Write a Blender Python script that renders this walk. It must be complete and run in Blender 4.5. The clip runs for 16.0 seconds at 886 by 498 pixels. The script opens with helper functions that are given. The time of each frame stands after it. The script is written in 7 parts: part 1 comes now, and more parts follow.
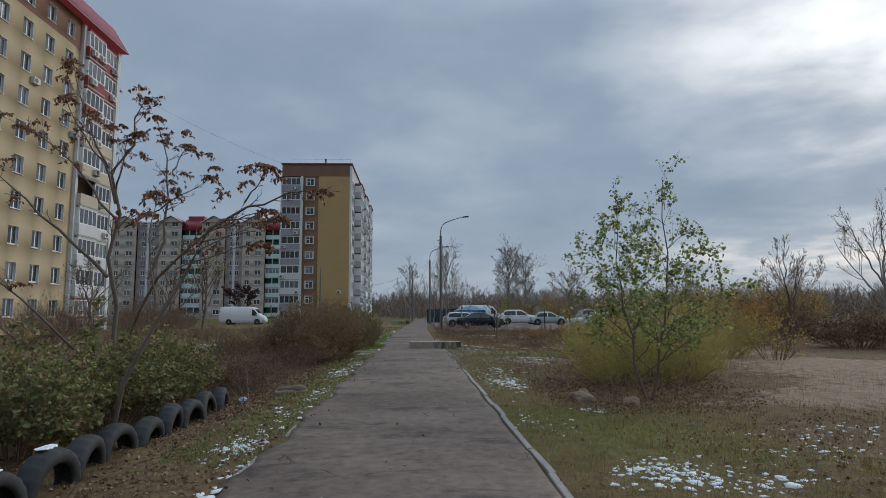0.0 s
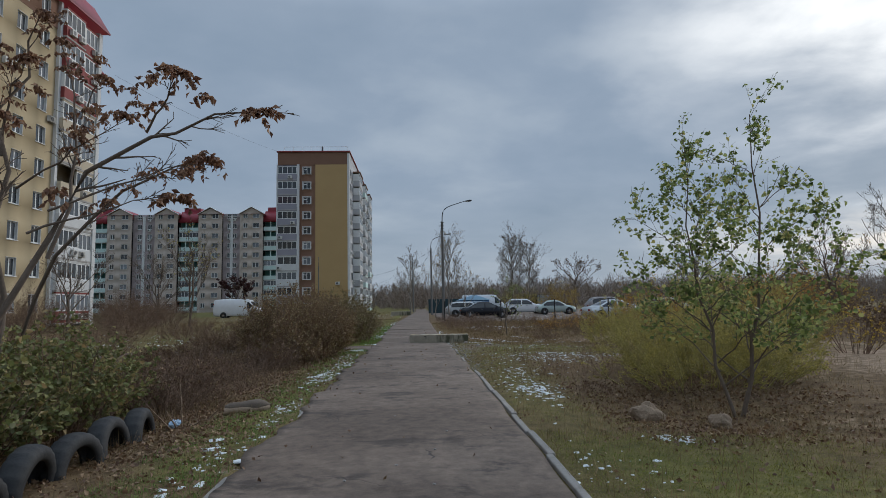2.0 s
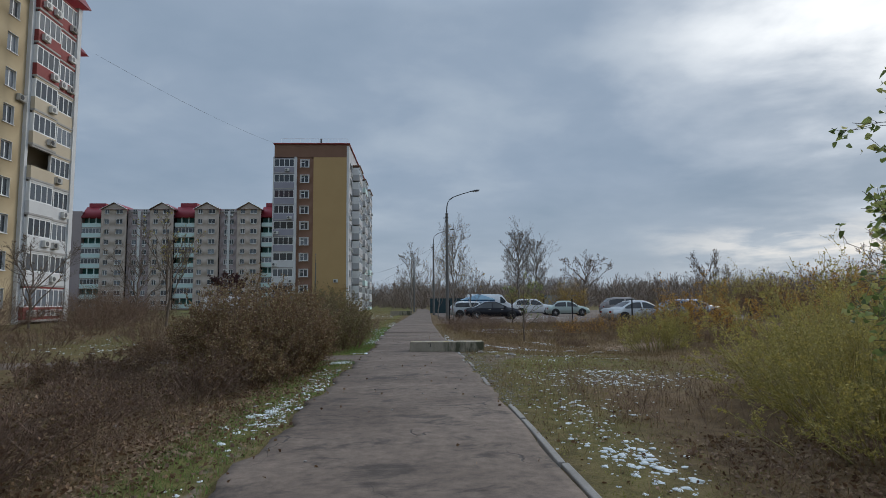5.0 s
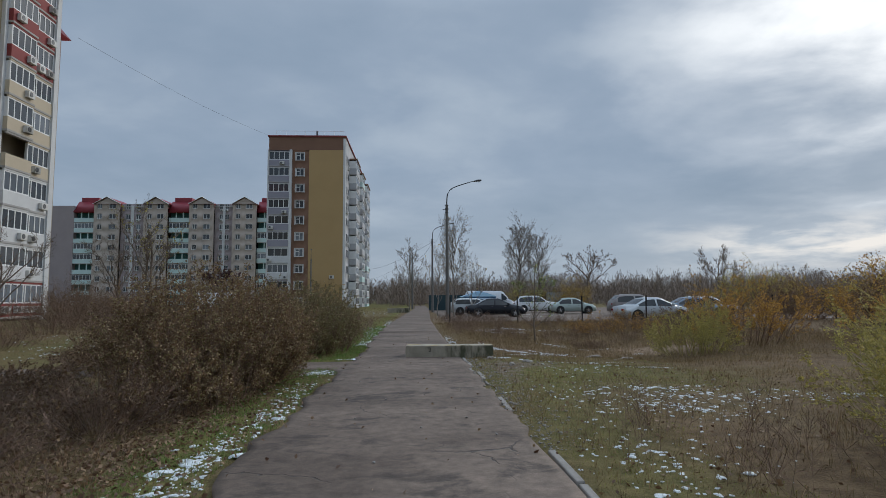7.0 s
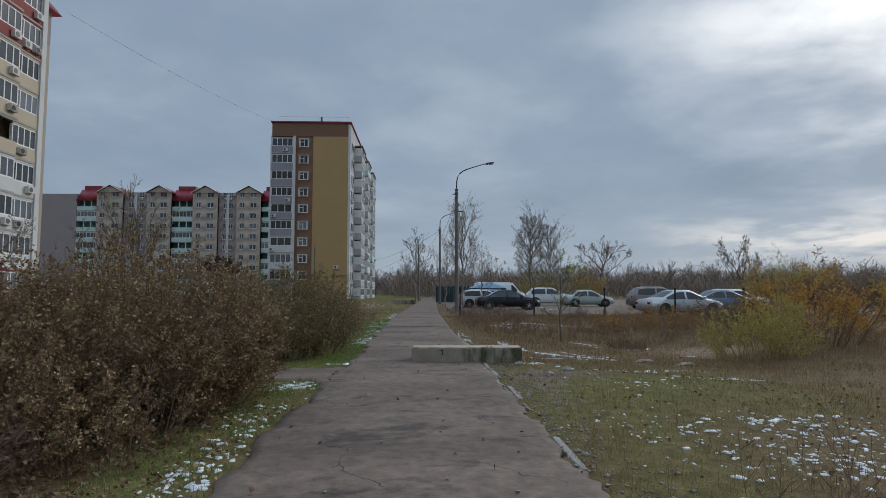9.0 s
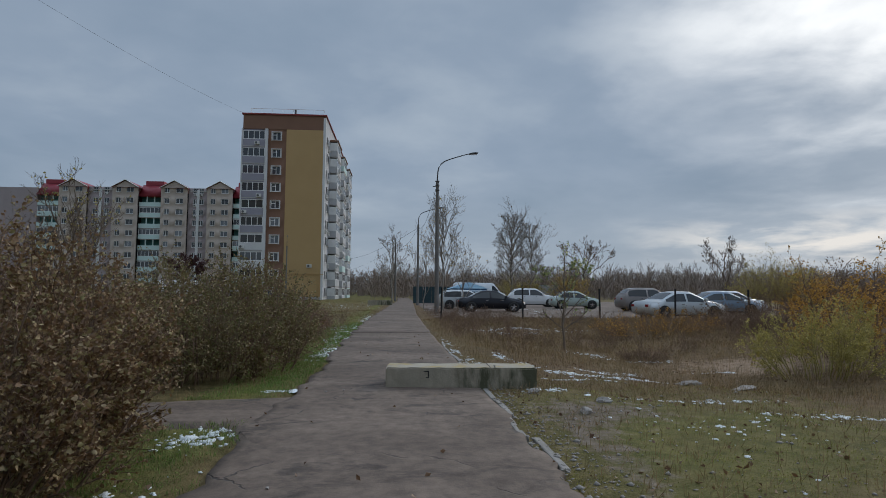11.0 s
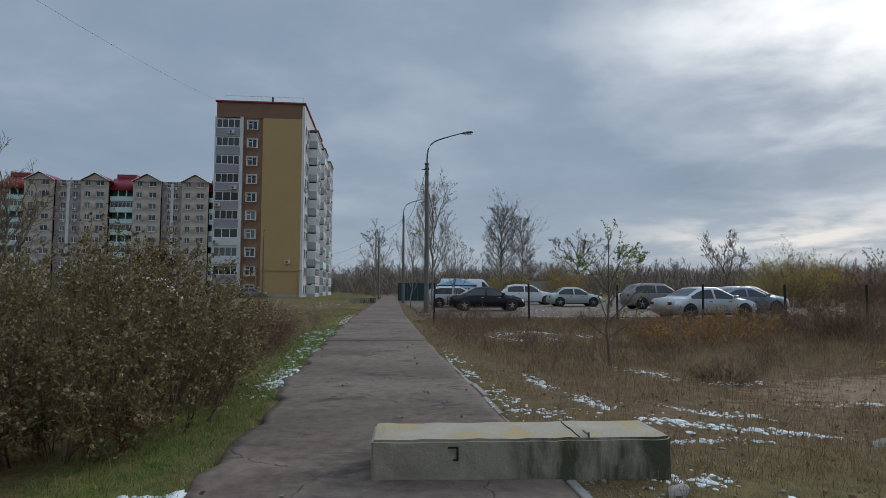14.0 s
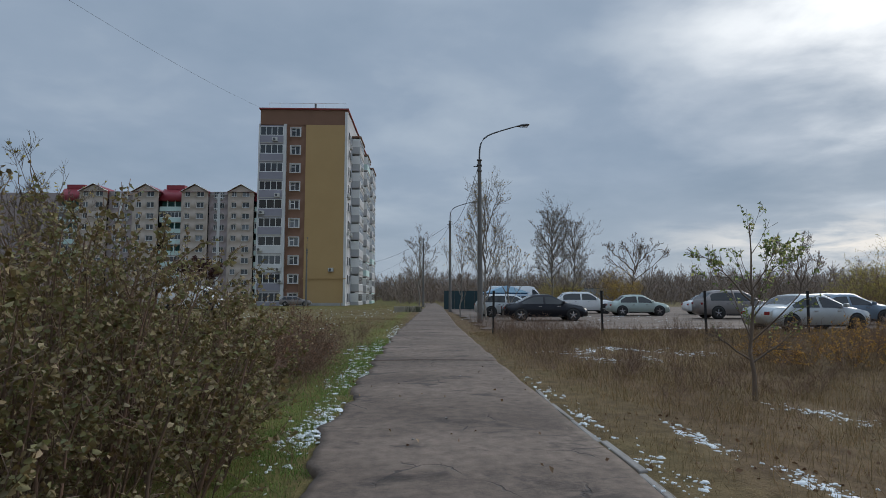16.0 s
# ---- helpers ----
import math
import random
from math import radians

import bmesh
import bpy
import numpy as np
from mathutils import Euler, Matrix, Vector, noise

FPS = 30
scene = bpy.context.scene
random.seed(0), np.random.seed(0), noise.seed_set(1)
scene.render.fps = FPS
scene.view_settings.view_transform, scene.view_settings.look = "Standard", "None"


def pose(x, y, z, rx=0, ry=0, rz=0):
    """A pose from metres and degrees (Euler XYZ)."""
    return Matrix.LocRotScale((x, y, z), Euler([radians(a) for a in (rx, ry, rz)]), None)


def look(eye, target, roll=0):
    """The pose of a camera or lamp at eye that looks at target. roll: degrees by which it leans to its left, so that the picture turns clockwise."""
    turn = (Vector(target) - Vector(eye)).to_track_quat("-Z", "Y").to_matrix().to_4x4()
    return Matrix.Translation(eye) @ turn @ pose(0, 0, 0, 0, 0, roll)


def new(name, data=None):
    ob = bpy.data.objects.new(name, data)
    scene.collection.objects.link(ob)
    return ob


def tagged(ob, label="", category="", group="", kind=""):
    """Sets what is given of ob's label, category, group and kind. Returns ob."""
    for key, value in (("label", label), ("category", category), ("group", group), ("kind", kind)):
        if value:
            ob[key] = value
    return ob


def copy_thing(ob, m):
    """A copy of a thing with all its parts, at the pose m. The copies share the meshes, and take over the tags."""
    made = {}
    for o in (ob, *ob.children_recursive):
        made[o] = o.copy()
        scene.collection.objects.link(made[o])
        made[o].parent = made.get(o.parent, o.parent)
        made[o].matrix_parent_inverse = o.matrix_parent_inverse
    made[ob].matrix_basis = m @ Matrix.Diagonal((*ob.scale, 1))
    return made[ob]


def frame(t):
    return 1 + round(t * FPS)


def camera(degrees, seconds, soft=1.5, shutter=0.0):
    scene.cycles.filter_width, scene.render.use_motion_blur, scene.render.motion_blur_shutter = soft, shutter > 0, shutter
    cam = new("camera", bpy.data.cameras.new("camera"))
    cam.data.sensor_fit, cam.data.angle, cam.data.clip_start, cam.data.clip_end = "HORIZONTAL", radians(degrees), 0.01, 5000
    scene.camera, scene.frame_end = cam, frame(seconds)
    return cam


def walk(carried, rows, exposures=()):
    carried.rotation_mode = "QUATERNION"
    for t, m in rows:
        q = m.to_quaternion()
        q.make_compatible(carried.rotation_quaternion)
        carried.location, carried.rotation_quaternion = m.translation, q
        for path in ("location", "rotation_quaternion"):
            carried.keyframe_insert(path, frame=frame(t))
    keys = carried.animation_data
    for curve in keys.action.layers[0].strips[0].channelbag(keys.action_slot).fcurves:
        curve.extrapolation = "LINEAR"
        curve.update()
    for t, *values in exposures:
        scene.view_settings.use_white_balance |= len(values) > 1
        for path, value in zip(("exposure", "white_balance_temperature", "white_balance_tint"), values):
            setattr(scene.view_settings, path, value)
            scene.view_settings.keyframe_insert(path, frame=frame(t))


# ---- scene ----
cam = camera(74.7, 16.0, soft=0.5)
METRES, EYE, TILT, LEAN, TURN = 23.0, 1.5, 0.0, 0.0, -2.7
ROWS = [
    (0.0, 0.0, 0.0, 0.0, 0.04, 6.23, 0.39),
    (0.5, -0.0008, 0.0333, -0.0006, -0.04, 6.15, 0.53),
    (1.0, -0.0045, 0.0644, -0.0006, -0.14, 5.95, 0.81),
    (1.5, -0.0045, 0.0961, -0.0022, -0.12, 5.71, 1.11),
    (2.0, -0.0047, 0.1294, -0.0023, 0.17, 5.31, 1.1),
    (2.5, -0.0047, 0.1615, -0.0027, 0.04, 5.42, 0.89),
    (3.0, -0.0071, 0.1942, -0.0027, 0.1, 5.39, 0.7),
    (3.5, -0.0093, 0.2258, -0.0033, 0.21, 5.48, 0.53),
    (4.0, -0.0124, 0.2575, -0.003, 0.35, 5.37, 0.59),
    (6.5, -0.0203, 0.4043, -0.0038, 0.02, 5.2, 0.41),
    (7.0, -0.0206, 0.4336, -0.0038, 0.07, 4.99, 0.41),
    (7.5, -0.0237, 0.4637, -0.0029, 0.58, 4.63, 0.28),
    (8.0, -0.0251, 0.4928, -0.0035, 0.89, 4.48, 0.19),
    (10.5, -0.036, 0.665, -0.0061, -0.63, 3.84, -0.41),
    (11.0, -0.037, 0.6945, -0.006, -1.65, 4.24, -0.32),
    (11.5, -0.0383, 0.725, -0.0064, -3.24, 4.04, -0.49),
    (12.0, -0.0406, 0.7552, -0.0068, -4.94, 4.28, -0.57),
    (12.5, -0.0429, 0.7864, -0.007, -5.68, 4.05, -0.59),
    (13.0, -0.0446, 0.8162, -0.0069, -5.41, 4.15, -0.33),
    (13.5, -0.0458, 0.8451, -0.0071, -4.76, 4.08, -0.1),
    (14.0, -0.0502, 0.875, -0.0065, -3.33, 3.94, -0.1),
    (14.5, -0.0532, 0.9062, -0.006, -1.99, 3.81, 0.03),
    (15.0, -0.0598, 0.9358, -0.0057, -1.02, 4.04, 0.09),
    (15.5, -0.0654, 0.9659, -0.0059, 0.05, 4.32, 0.01),
    (16.0, -0.0723, 0.9954, -0.0063, 0.78, 4.71, 0.02),
]
EXPOSURES = [(0.0, 0.0), (4.0, 0.03), (7.0, 0.07), (8.2, 0.05), (10.5, -0.06), (13.0, -0.06), (14.5, 0.0), (16.0, 0.05)]
walk(cam, [(t, pose(0, 0, EYE, TILT, LEAN, TURN) @ pose(METRES * x, METRES * y, METRES * z, 90 + pitch, roll, yaw)) for t, x, y, z, yaw, pitch, roll in ROWS], EXPOSURES)

# ---- world and sun ----
SUN_AZ, SUN_EL = radians(49.5), radians(27)
SUN_DIR = Vector((math.sin(SUN_AZ) * math.cos(SUN_EL), math.cos(SUN_AZ) * math.cos(SUN_EL), math.sin(SUN_EL)))


def node(nt, kind, **kw):
    n = nt.nodes.new(kind)
    for k, v in kw.items():
        if k == "op":
            n.operation = v
        elif k == "mode":
            n.blend_type = v
        elif k == "dtype":
            n.data_type = v
        else:
            n.inputs[k].default_value = v
    return n


def ramp(nt, fac, stops):
    r = nt.nodes.new("ShaderNodeValToRGB")
    els = r.color_ramp.elements
    while len(els) < len(stops):
        els.new(0.5)
    for e, (p, c) in zip(els, stops):
        e.position = p
        e.color = (c, c, c, 1) if isinstance(c, (int, float)) else (*c, 1)
    nt.links.new(fac, r.inputs[0])
    return r.outputs[0]


def math_node(nt, op, a, b=None, clamp=False):
    n = nt.nodes.new("ShaderNodeMath")
    n.operation, n.use_clamp = op, clamp
    for i, v in enumerate((a, b)):
        if v is None:
            continue
        if isinstance(v, (int, float)):
            n.inputs[i].default_value = v
        else:
            nt.links.new(v, n.inputs[i])
    return n.outputs[0]


def mix_col(nt, fac, a, b, mode="MIX"):
    n = nt.nodes.new("ShaderNodeMix")
    n.data_type, n.blend_type = "RGBA", mode
    for i, v in ((0, fac), (6, a), (7, b)):
        if isinstance(v, (int, float)):
            n.inputs[i].default_value = v
        elif isinstance(v, tuple):
            n.inputs[i].default_value = (*v, 1)
        else:
            nt.links.new(v, n.inputs[i])
    return n.outputs[2]


def build_world():
    world = bpy.data.worlds.new("overcast_sky")
    scene.world = world
    world.use_nodes = True
    nt = world.node_tree
    nt.nodes.clear()
    out = nt.nodes.new("ShaderNodeOutputWorld")
    sky = nt.nodes.new("ShaderNodeTexSky")
    sky.sky_type, sky.sun_disc = "NISHITA", False
    sky.sun_elevation, sky.sun_rotation = SUN_EL, SUN_AZ
    clear = node(nt, "ShaderNodeBackground", Strength=0.08)
    nt.links.new(sky.outputs[0], clear.inputs[0])
    coord = nt.nodes.new("ShaderNodeTexCoord")
    d = coord.outputs["Generated"]
    sep = nt.nodes.new("ShaderNodeSeparateXYZ")
    nt.links.new(d, sep.inputs[0])
    up = math_node(nt, "MAXIMUM", sep.outputs[2], 0.0)
    den = math_node(nt, "ADD", up, 0.16)
    comb = nt.nodes.new("ShaderNodeCombineXYZ")
    nt.links.new(math_node(nt, "DIVIDE", sep.outputs[0], den), comb.inputs[0])
    nt.links.new(math_node(nt, "DIVIDE", sep.outputs[1], den), comb.inputs[1])
    big = node(nt, "ShaderNodeTexNoise", Scale=0.62, Detail=5.0, Roughness=0.5, Distortion=0.35)
    nt.links.new(comb.outputs[0], big.inputs["Vector"])
    soft = node(nt, "ShaderNodeTexNoise", Scale=2.1, Detail=6.0, Roughness=0.55, Distortion=0.2)
    nt.links.new(comb.outputs[0], soft.inputs["Vector"])
    body = math_node(nt, "ADD", math_node(nt, "MULTIPLY", big.outputs[0], 0.75), math_node(nt, "MULTIPLY", soft.outputs[0], 0.25))
    cloud = ramp(nt, body, [(0.32, (0.198, 0.277, 0.38)), (0.5, (0.285, 0.362, 0.468)), (0.66, (0.44, 0.515, 0.60))])
    # paler air low over the land
    low = ramp(nt, up, [(0.0, 1.0), (0.08, 0.75), (0.22, 0.0)])
    cloud = mix_col(nt, math_node(nt, "MULTIPLY", low, 0.55), cloud, (0.37, 0.43, 0.50))
    # the sun's glow through the thin cloud
    dot = nt.nodes.new("ShaderNodeVectorMath")
    dot.operation = "DOT_PRODUCT"
    nt.links.new(d, dot.inputs[0])
    dot.inputs[1].default_value = SUN_DIR
    wave = math_node(nt, "ADD", math_node(nt, "MULTIPLY", math_node(nt, "SUBTRACT", big.outputs[0], 0.5), 0.15), math_node(nt, "MULTIPLY", math_node(nt, "SUBTRACT", soft.outputs[0], 0.5), 0.07))
    near = ramp(nt, math_node(nt, "ADD", dot.outputs["Value"], wave), [(0.87, 0.0), (0.93, 0.2), (0.956, 0.55), (0.982, 1.0)])
    torn = math_node(nt, "ADD", math_node(nt, "MULTIPLY", big.outputs[0], 0.68), math_node(nt, "MULTIPLY", soft.outputs[0], 0.32))
    thin = ramp(nt, torn, [(0.38, 0.35), (0.46, 0.75), (0.53, 1.0)])
    glow = math_node(nt, "MULTIPLY", near, thin)
    cloud = mix_col(nt, glow, cloud, (1.1, 1.13, 1.15))
    # the clear strip under the cloud on the sun's side
    strip = ramp(nt, up, [(0.035, 0.0), (0.07, 1.0), (0.085, 1.0), (0.125, 0.0)])
    tears = ramp(nt, soft.outputs[0], [(0.42, 0.0), (0.6, 1.0)])
    aside = ramp(nt, dot.outputs["Value"], [(0.82, 0.0), (0.90, 1.0)])
    cloud = mix_col(nt, math_node(nt, "MULTIPLY", math_node(nt, "MULTIPLY", strip, tears), aside), cloud, (0.80, 0.78, 0.76))
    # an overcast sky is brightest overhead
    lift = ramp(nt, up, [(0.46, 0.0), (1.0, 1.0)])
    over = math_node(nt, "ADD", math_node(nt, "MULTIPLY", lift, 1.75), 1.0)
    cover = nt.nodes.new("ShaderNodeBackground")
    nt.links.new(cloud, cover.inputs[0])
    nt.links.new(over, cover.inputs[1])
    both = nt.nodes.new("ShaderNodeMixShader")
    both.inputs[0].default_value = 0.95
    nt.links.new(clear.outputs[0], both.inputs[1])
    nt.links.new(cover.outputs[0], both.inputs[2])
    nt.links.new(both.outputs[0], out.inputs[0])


build_world()
sun = new("sun", bpy.data.lights.new("sun", "SUN"))
sun.data.energy, sun.data.angle, sun.data.color = 1.15, radians(25), (1.0, 0.96, 0.9)
sun.matrix_world = look(SUN_DIR * 200, (0, 0, 0))


# ---- materials ----
def surf(name, c1, c2=None, scale=1.5, fine=30.0, rough=0.85, bump=0.15, metal=0.0, vary=0.0, island=False, spec=0.4, bumpscale=0.01, thin=0.0):
    """A procedural surface: large stains and fine grain between two colours, with relief."""
    c2 = c2 or tuple(0.75 * c for c in c1)
    m = bpy.data.materials.new(name)
    m.use_nodes = True
    nt = m.node_tree
    b = nt.nodes["Principled BSDF"]
    geo = nt.nodes.new("ShaderNodeNewGeometry")
    n1 = node(nt, "ShaderNodeTexNoise", Scale=scale, Detail=4.0, Roughness=0.6)
    n2 = node(nt, "ShaderNodeTexNoise", Scale=fine, Detail=3.0, Roughness=0.65)
    for n in (n1, n2):
        nt.links.new(geo.outputs["Position"], n.inputs["Vector"])
    fac = math_node(nt, "ADD", math_node(nt, "MULTIPLY", n1.outputs[0], 0.62), math_node(nt, "MULTIPLY", n2.outputs[0], 0.38))
    f = ramp(nt, fac, [(0.33, 0.0), (0.67, 1.0)])
    col = mix_col(nt, f, c1, c2)
    if vary:
        if island:
            r = geo.outputs["Random Per Island"]
        else:
            r = nt.nodes.new("ShaderNodeObjectInfo").outputs["Random"]
        hsv = nt.nodes.new("ShaderNodeHueSaturation")
        nt.links.new(col, hsv.inputs["Color"])
        nt.links.new(math_node(nt, "ADD", math_node(nt, "MULTIPLY", r, 2 * vary), 1 - vary), hsv.inputs["Value"])
        nt.links.new(math_node(nt, "ADD", math_node(nt, "MULTIPLY", r, -0.06 * vary), 0.5 + 0.03 * vary), hsv.inputs["Hue"])
        col = hsv.outputs[0]
    nt.links.new(col, b.inputs["Base Color"])
    b.inputs["Roughness"].default_value, b.inputs["Metallic"].default_value = rough, metal
    b.inputs["Specular IOR Level"].default_value = spec
    if bump:
        bp = node(nt, "ShaderNodeBump", Strength=bump, Distance=bumpscale)
        nt.links.new(n2.outputs[0], bp.inputs["Height"])
        nt.links.new(bp.outputs[0], b.inputs["Normal"])
    if thin:
        tr = nt.nodes.new("ShaderNodeBsdfTranslucent")
        nt.links.new(col, tr.inputs[0])
        mx = nt.nodes.new("ShaderNodeMixShader")
        mx.inputs[0].default_value = thin
        nt.links.new(b.outputs[0], mx.inputs[1])
        nt.links.new(tr.outputs[0], mx.inputs[2])
        nt.links.new(mx.outputs[0], nt.nodes["Material Output"].inputs[0])
    return m


def leaf_mat(name, stops, thin=0.35, rough=0.6):
    """Leaves: every leaf takes its own colour from the stops."""
    m = bpy.data.materials.new(name)
    m.use_nodes = True
    nt = m.node_tree
    b = nt.nodes["Principled BSDF"]
    geo = nt.nodes.new("ShaderNodeNewGeometry")
    col = ramp(nt, geo.outputs["Random Per Island"], stops)
    n1 = node(nt, "ShaderNodeTexNoise", Scale=1.1, Detail=2.0)
    nt.links.new(geo.outputs["Position"], n1.inputs["Vector"])
    col = mix_col(nt, 0.6, col, ramp(nt, n1.outputs[0], [(0.3, 0.6), (0.7, 1.0)]), "MULTIPLY")
    nt.links.new(col, b.inputs["Base Color"])
    b.inputs["Roughness"].default_value = rough
    tr = nt.nodes.new("ShaderNodeBsdfTranslucent")
    nt.links.new(col, tr.inputs[0])
    mx = nt.nodes.new("ShaderNodeMixShader")
    mx.inputs[0].default_value = thin
    nt.links.new(b.outputs[0], mx.inputs[1])
    nt.links.new(tr.outputs[0], mx.inputs[2])
    nt.links.new(mx.outputs[0], nt.nodes["Material Output"].inputs[0])
    return m


def asphalt_mat():
    m = bpy.data.materials.new("worn_asphalt")
    m.use_nodes = True
    nt = m.node_tree
    b = nt.nodes["Principled BSDF"]
    geo = nt.nodes.new("ShaderNodeNewGeometry")
    pos = geo.outputs["Position"]

    def noise_at(scale, detail=4.0, rough=0.6, distort=0.0, vec=None):
        n = node(nt, "ShaderNodeTexNoise", Scale=scale, Detail=detail, Roughness=rough, Distortion=distort)
        nt.links.new(vec or pos, n.inputs["Vector"])
        return n.outputs[0]

    stretch = nt.nodes.new("ShaderNodeMapping")
    stretch.inputs["Scale"].default_value = (0.55, 1.0, 1.0)
    nt.links.new(pos, stretch.inputs["Vector"])
    patches = noise_at(0.55, 5.0, 0.6, 0.6, stretch.outputs[0])
    grains = noise_at(95.0, 2.0)
    mid = noise_at(7.0, 6.0, 0.7)
    base = mix_col(nt, ramp(nt, patches, [(0.38, 0.0), (0.62, 1.0)]), (0.150, 0.109, 0.084), (0.250, 0.187, 0.146))
    # old repairs and damp spots, darker
    dark = ramp(nt, noise_at(1.7, 6.0, 0.7, 0.5, stretch.outputs[0]), [(0.55, 0.0), (0.64, 1.0)])
    base = mix_col(nt, math_node(nt, "MULTIPLY", dark, 0.7), base, (0.055, 0.043, 0.037))
    base = mix_col(nt, 0.75, base, ramp(nt, mid, [(0.32, 0.4), (0.66, 1.05)]), "MULTIPLY")
    base = mix_col(nt, 0.5, base, ramp(nt, grains, [(0.3, 0.6), (0.72, 1.0)]), "MULTIPLY")
    # cracks
    warp = node(nt, "ShaderNodeTexNoise", Scale=2.6, Detail=4.0)
    nt.links.new(pos, warp.inputs["Vector"])
    off = nt.nodes.new("ShaderNodeVectorMath")
    off.operation = "MULTIPLY_ADD"
    nt.links.new(warp.outputs["Color"], off.inputs[0])
    off.inputs[1].default_value = (0.55, 0.55, 0.0)
    nt.links.new(pos, off.inputs[2])
    vor = nt.nodes.new("ShaderNodeTexVoronoi")
    vor.feature = "DISTANCE_TO_EDGE"
    vor.inputs["Scale"].default_value = 0.85
    nt.links.new(off.outputs[0], vor.inputs["Vector"])
    line = ramp(nt, vor.outputs["Distance"], [(0.003, 1.0), (0.011, 0.0)])
    some = ramp(nt, noise_at(0.9, 2.0), [(0.54, 0.0), (0.62, 1.0)])
    crack = math_node(nt, "MULTIPLY", line, some)
    base = mix_col(nt, math_node(nt, "MULTIPLY", crack, 0.8), base, (0.04, 0.036, 0.034))
    nt.links.new(base, b.inputs["Base Color"])
    b.inputs["Roughness"].default_value = 0.82
    b.inputs["Specular IOR Level"].default_value = 0.35
    hgt = math_node(nt, "SUBTRACT", math_node(nt, "ADD", math_node(nt, "MULTIPLY", grains, 0.35), mid), math_node(nt, "MULTIPLY", crack, 1.6))
    bp = node(nt, "ShaderNodeBump", Strength=0.55, Distance=0.012)
    nt.links.new(hgt, bp.inputs["Height"])
    nt.links.new(bp.outputs[0], b.inputs["Normal"])
    return m


def ground_mat():
    """Bare earth, grass, leaf litter and sand, by the cover stored on the ground mesh."""
    m = bpy.data.materials.new("rough_ground")
    m.use_nodes = True
    nt = m.node_tree
    b = nt.nodes["Principled BSDF"]
    geo = nt.nodes.new("ShaderNodeNewGeometry")
    pos = geo.outputs["Position"]

    def noise_at(scale, detail=4.0, rough=0.6):
        n = node(nt, "ShaderNodeTexNoise", Scale=scale, Detail=detail, Roughness=rough)
        nt.links.new(pos, n.inputs["Vector"])
        return n.outputs[0]

    def cover(name):
        a = nt.nodes.new("ShaderNodeAttribute")
        a.attribute_name = name
        return a.outputs["Fac"]

    fine, mid, big = noise_at(38.0, 3.0), noise_at(5.0, 5.0), noise_at(0.5, 3.0)
    earth = mix_col(nt, ramp(nt, mid, [(0.35, 0.0), (0.65, 1.0)]), (0.115, 0.073, 0.040), (0.215, 0.142, 0.078))
    grass = mix_col(nt, ramp(nt, mid, [(0.35, 0.0), (0.65, 1.0)]), (0.105, 0.118, 0.028), (0.20, 0.185, 0.055))
    sand = mix_col(nt, ramp(nt, mid, [(0.35, 0.0), (0.65, 1.0)]), (0.24, 0.165, 0.105), (0.36, 0.255, 0.175))
    gmask = math_node(nt, "MULTIPLY", math_node(nt, "ADD", cover("green"), math_node(nt, "MULTIPLY", math_node(nt, "SUBTRACT", big, 0.5), 0.9)), 1.0, True)
    smask = ramp(nt, math_node(nt, "ADD", cover("sand"), math_node(nt, "MULTIPLY", math_node(nt, "SUBTRACT", math_node(nt, "ADD", mid, big), 1.0), 1.3)), [(0.42, 0.0), (0.72, 1.0)])
    col = mix_col(nt, gmask, earth, grass)
    grit = mix_col(nt, ramp(nt, mid, [(0.35, 0.0), (0.65, 1.0)]), (0.13, 0.098, 0.07), (0.25, 0.20, 0.155))
    kmask = ramp(nt, math_node(nt, "ADD", cover("grit"), math_node(nt, "MULTIPLY", math_node(nt, "SUBTRACT", mid, 0.5), 1.2)), [(0.4, 0.0), (0.6, 1.0)])
    col = mix_col(nt, kmask, col, grit)
    col = mix_col(nt, smask, col, sand)
    col = mix_col(nt, 0.6, col, ramp(nt, fine, [(0.3, 0.45), (0.7, 1.0)]), "MULTIPLY")
    nt.links.new(col, b.inputs["Base Color"])
    b.inputs["Roughness"].default_value, b.inputs["Specular IOR Level"].default_value = 0.95, 0.15
    bp = node(nt, "ShaderNodeBump", Strength=0.7, Distance=0.03)
    nt.links.new(math_node(nt, "ADD", fine, mid), bp.inputs["Height"])
    nt.links.new(bp.outputs[0], b.inputs["Normal"])
    return m


def glass_mat(name, tint, vary=0.0):
    m = bpy.data.materials.new(name)
    m.use_nodes = True
    nt = m.node_tree
    b = nt.nodes["Principled BSDF"]
    r = nt.nodes.new("ShaderNodeObjectInfo").outputs["Random"]
    col = ramp(nt, r, [(0.0, tuple(0.5 * c for c in tint)), (0.6, tint), (1.0, tuple(min(1, (1 + vary) * c) for c in tint))])
    nt.links.new(col, b.inputs["Base Color"])
    b.inputs["Roughness"].default_value = 0.06
    b.inputs["IOR"].default_value = 1.52
    return m


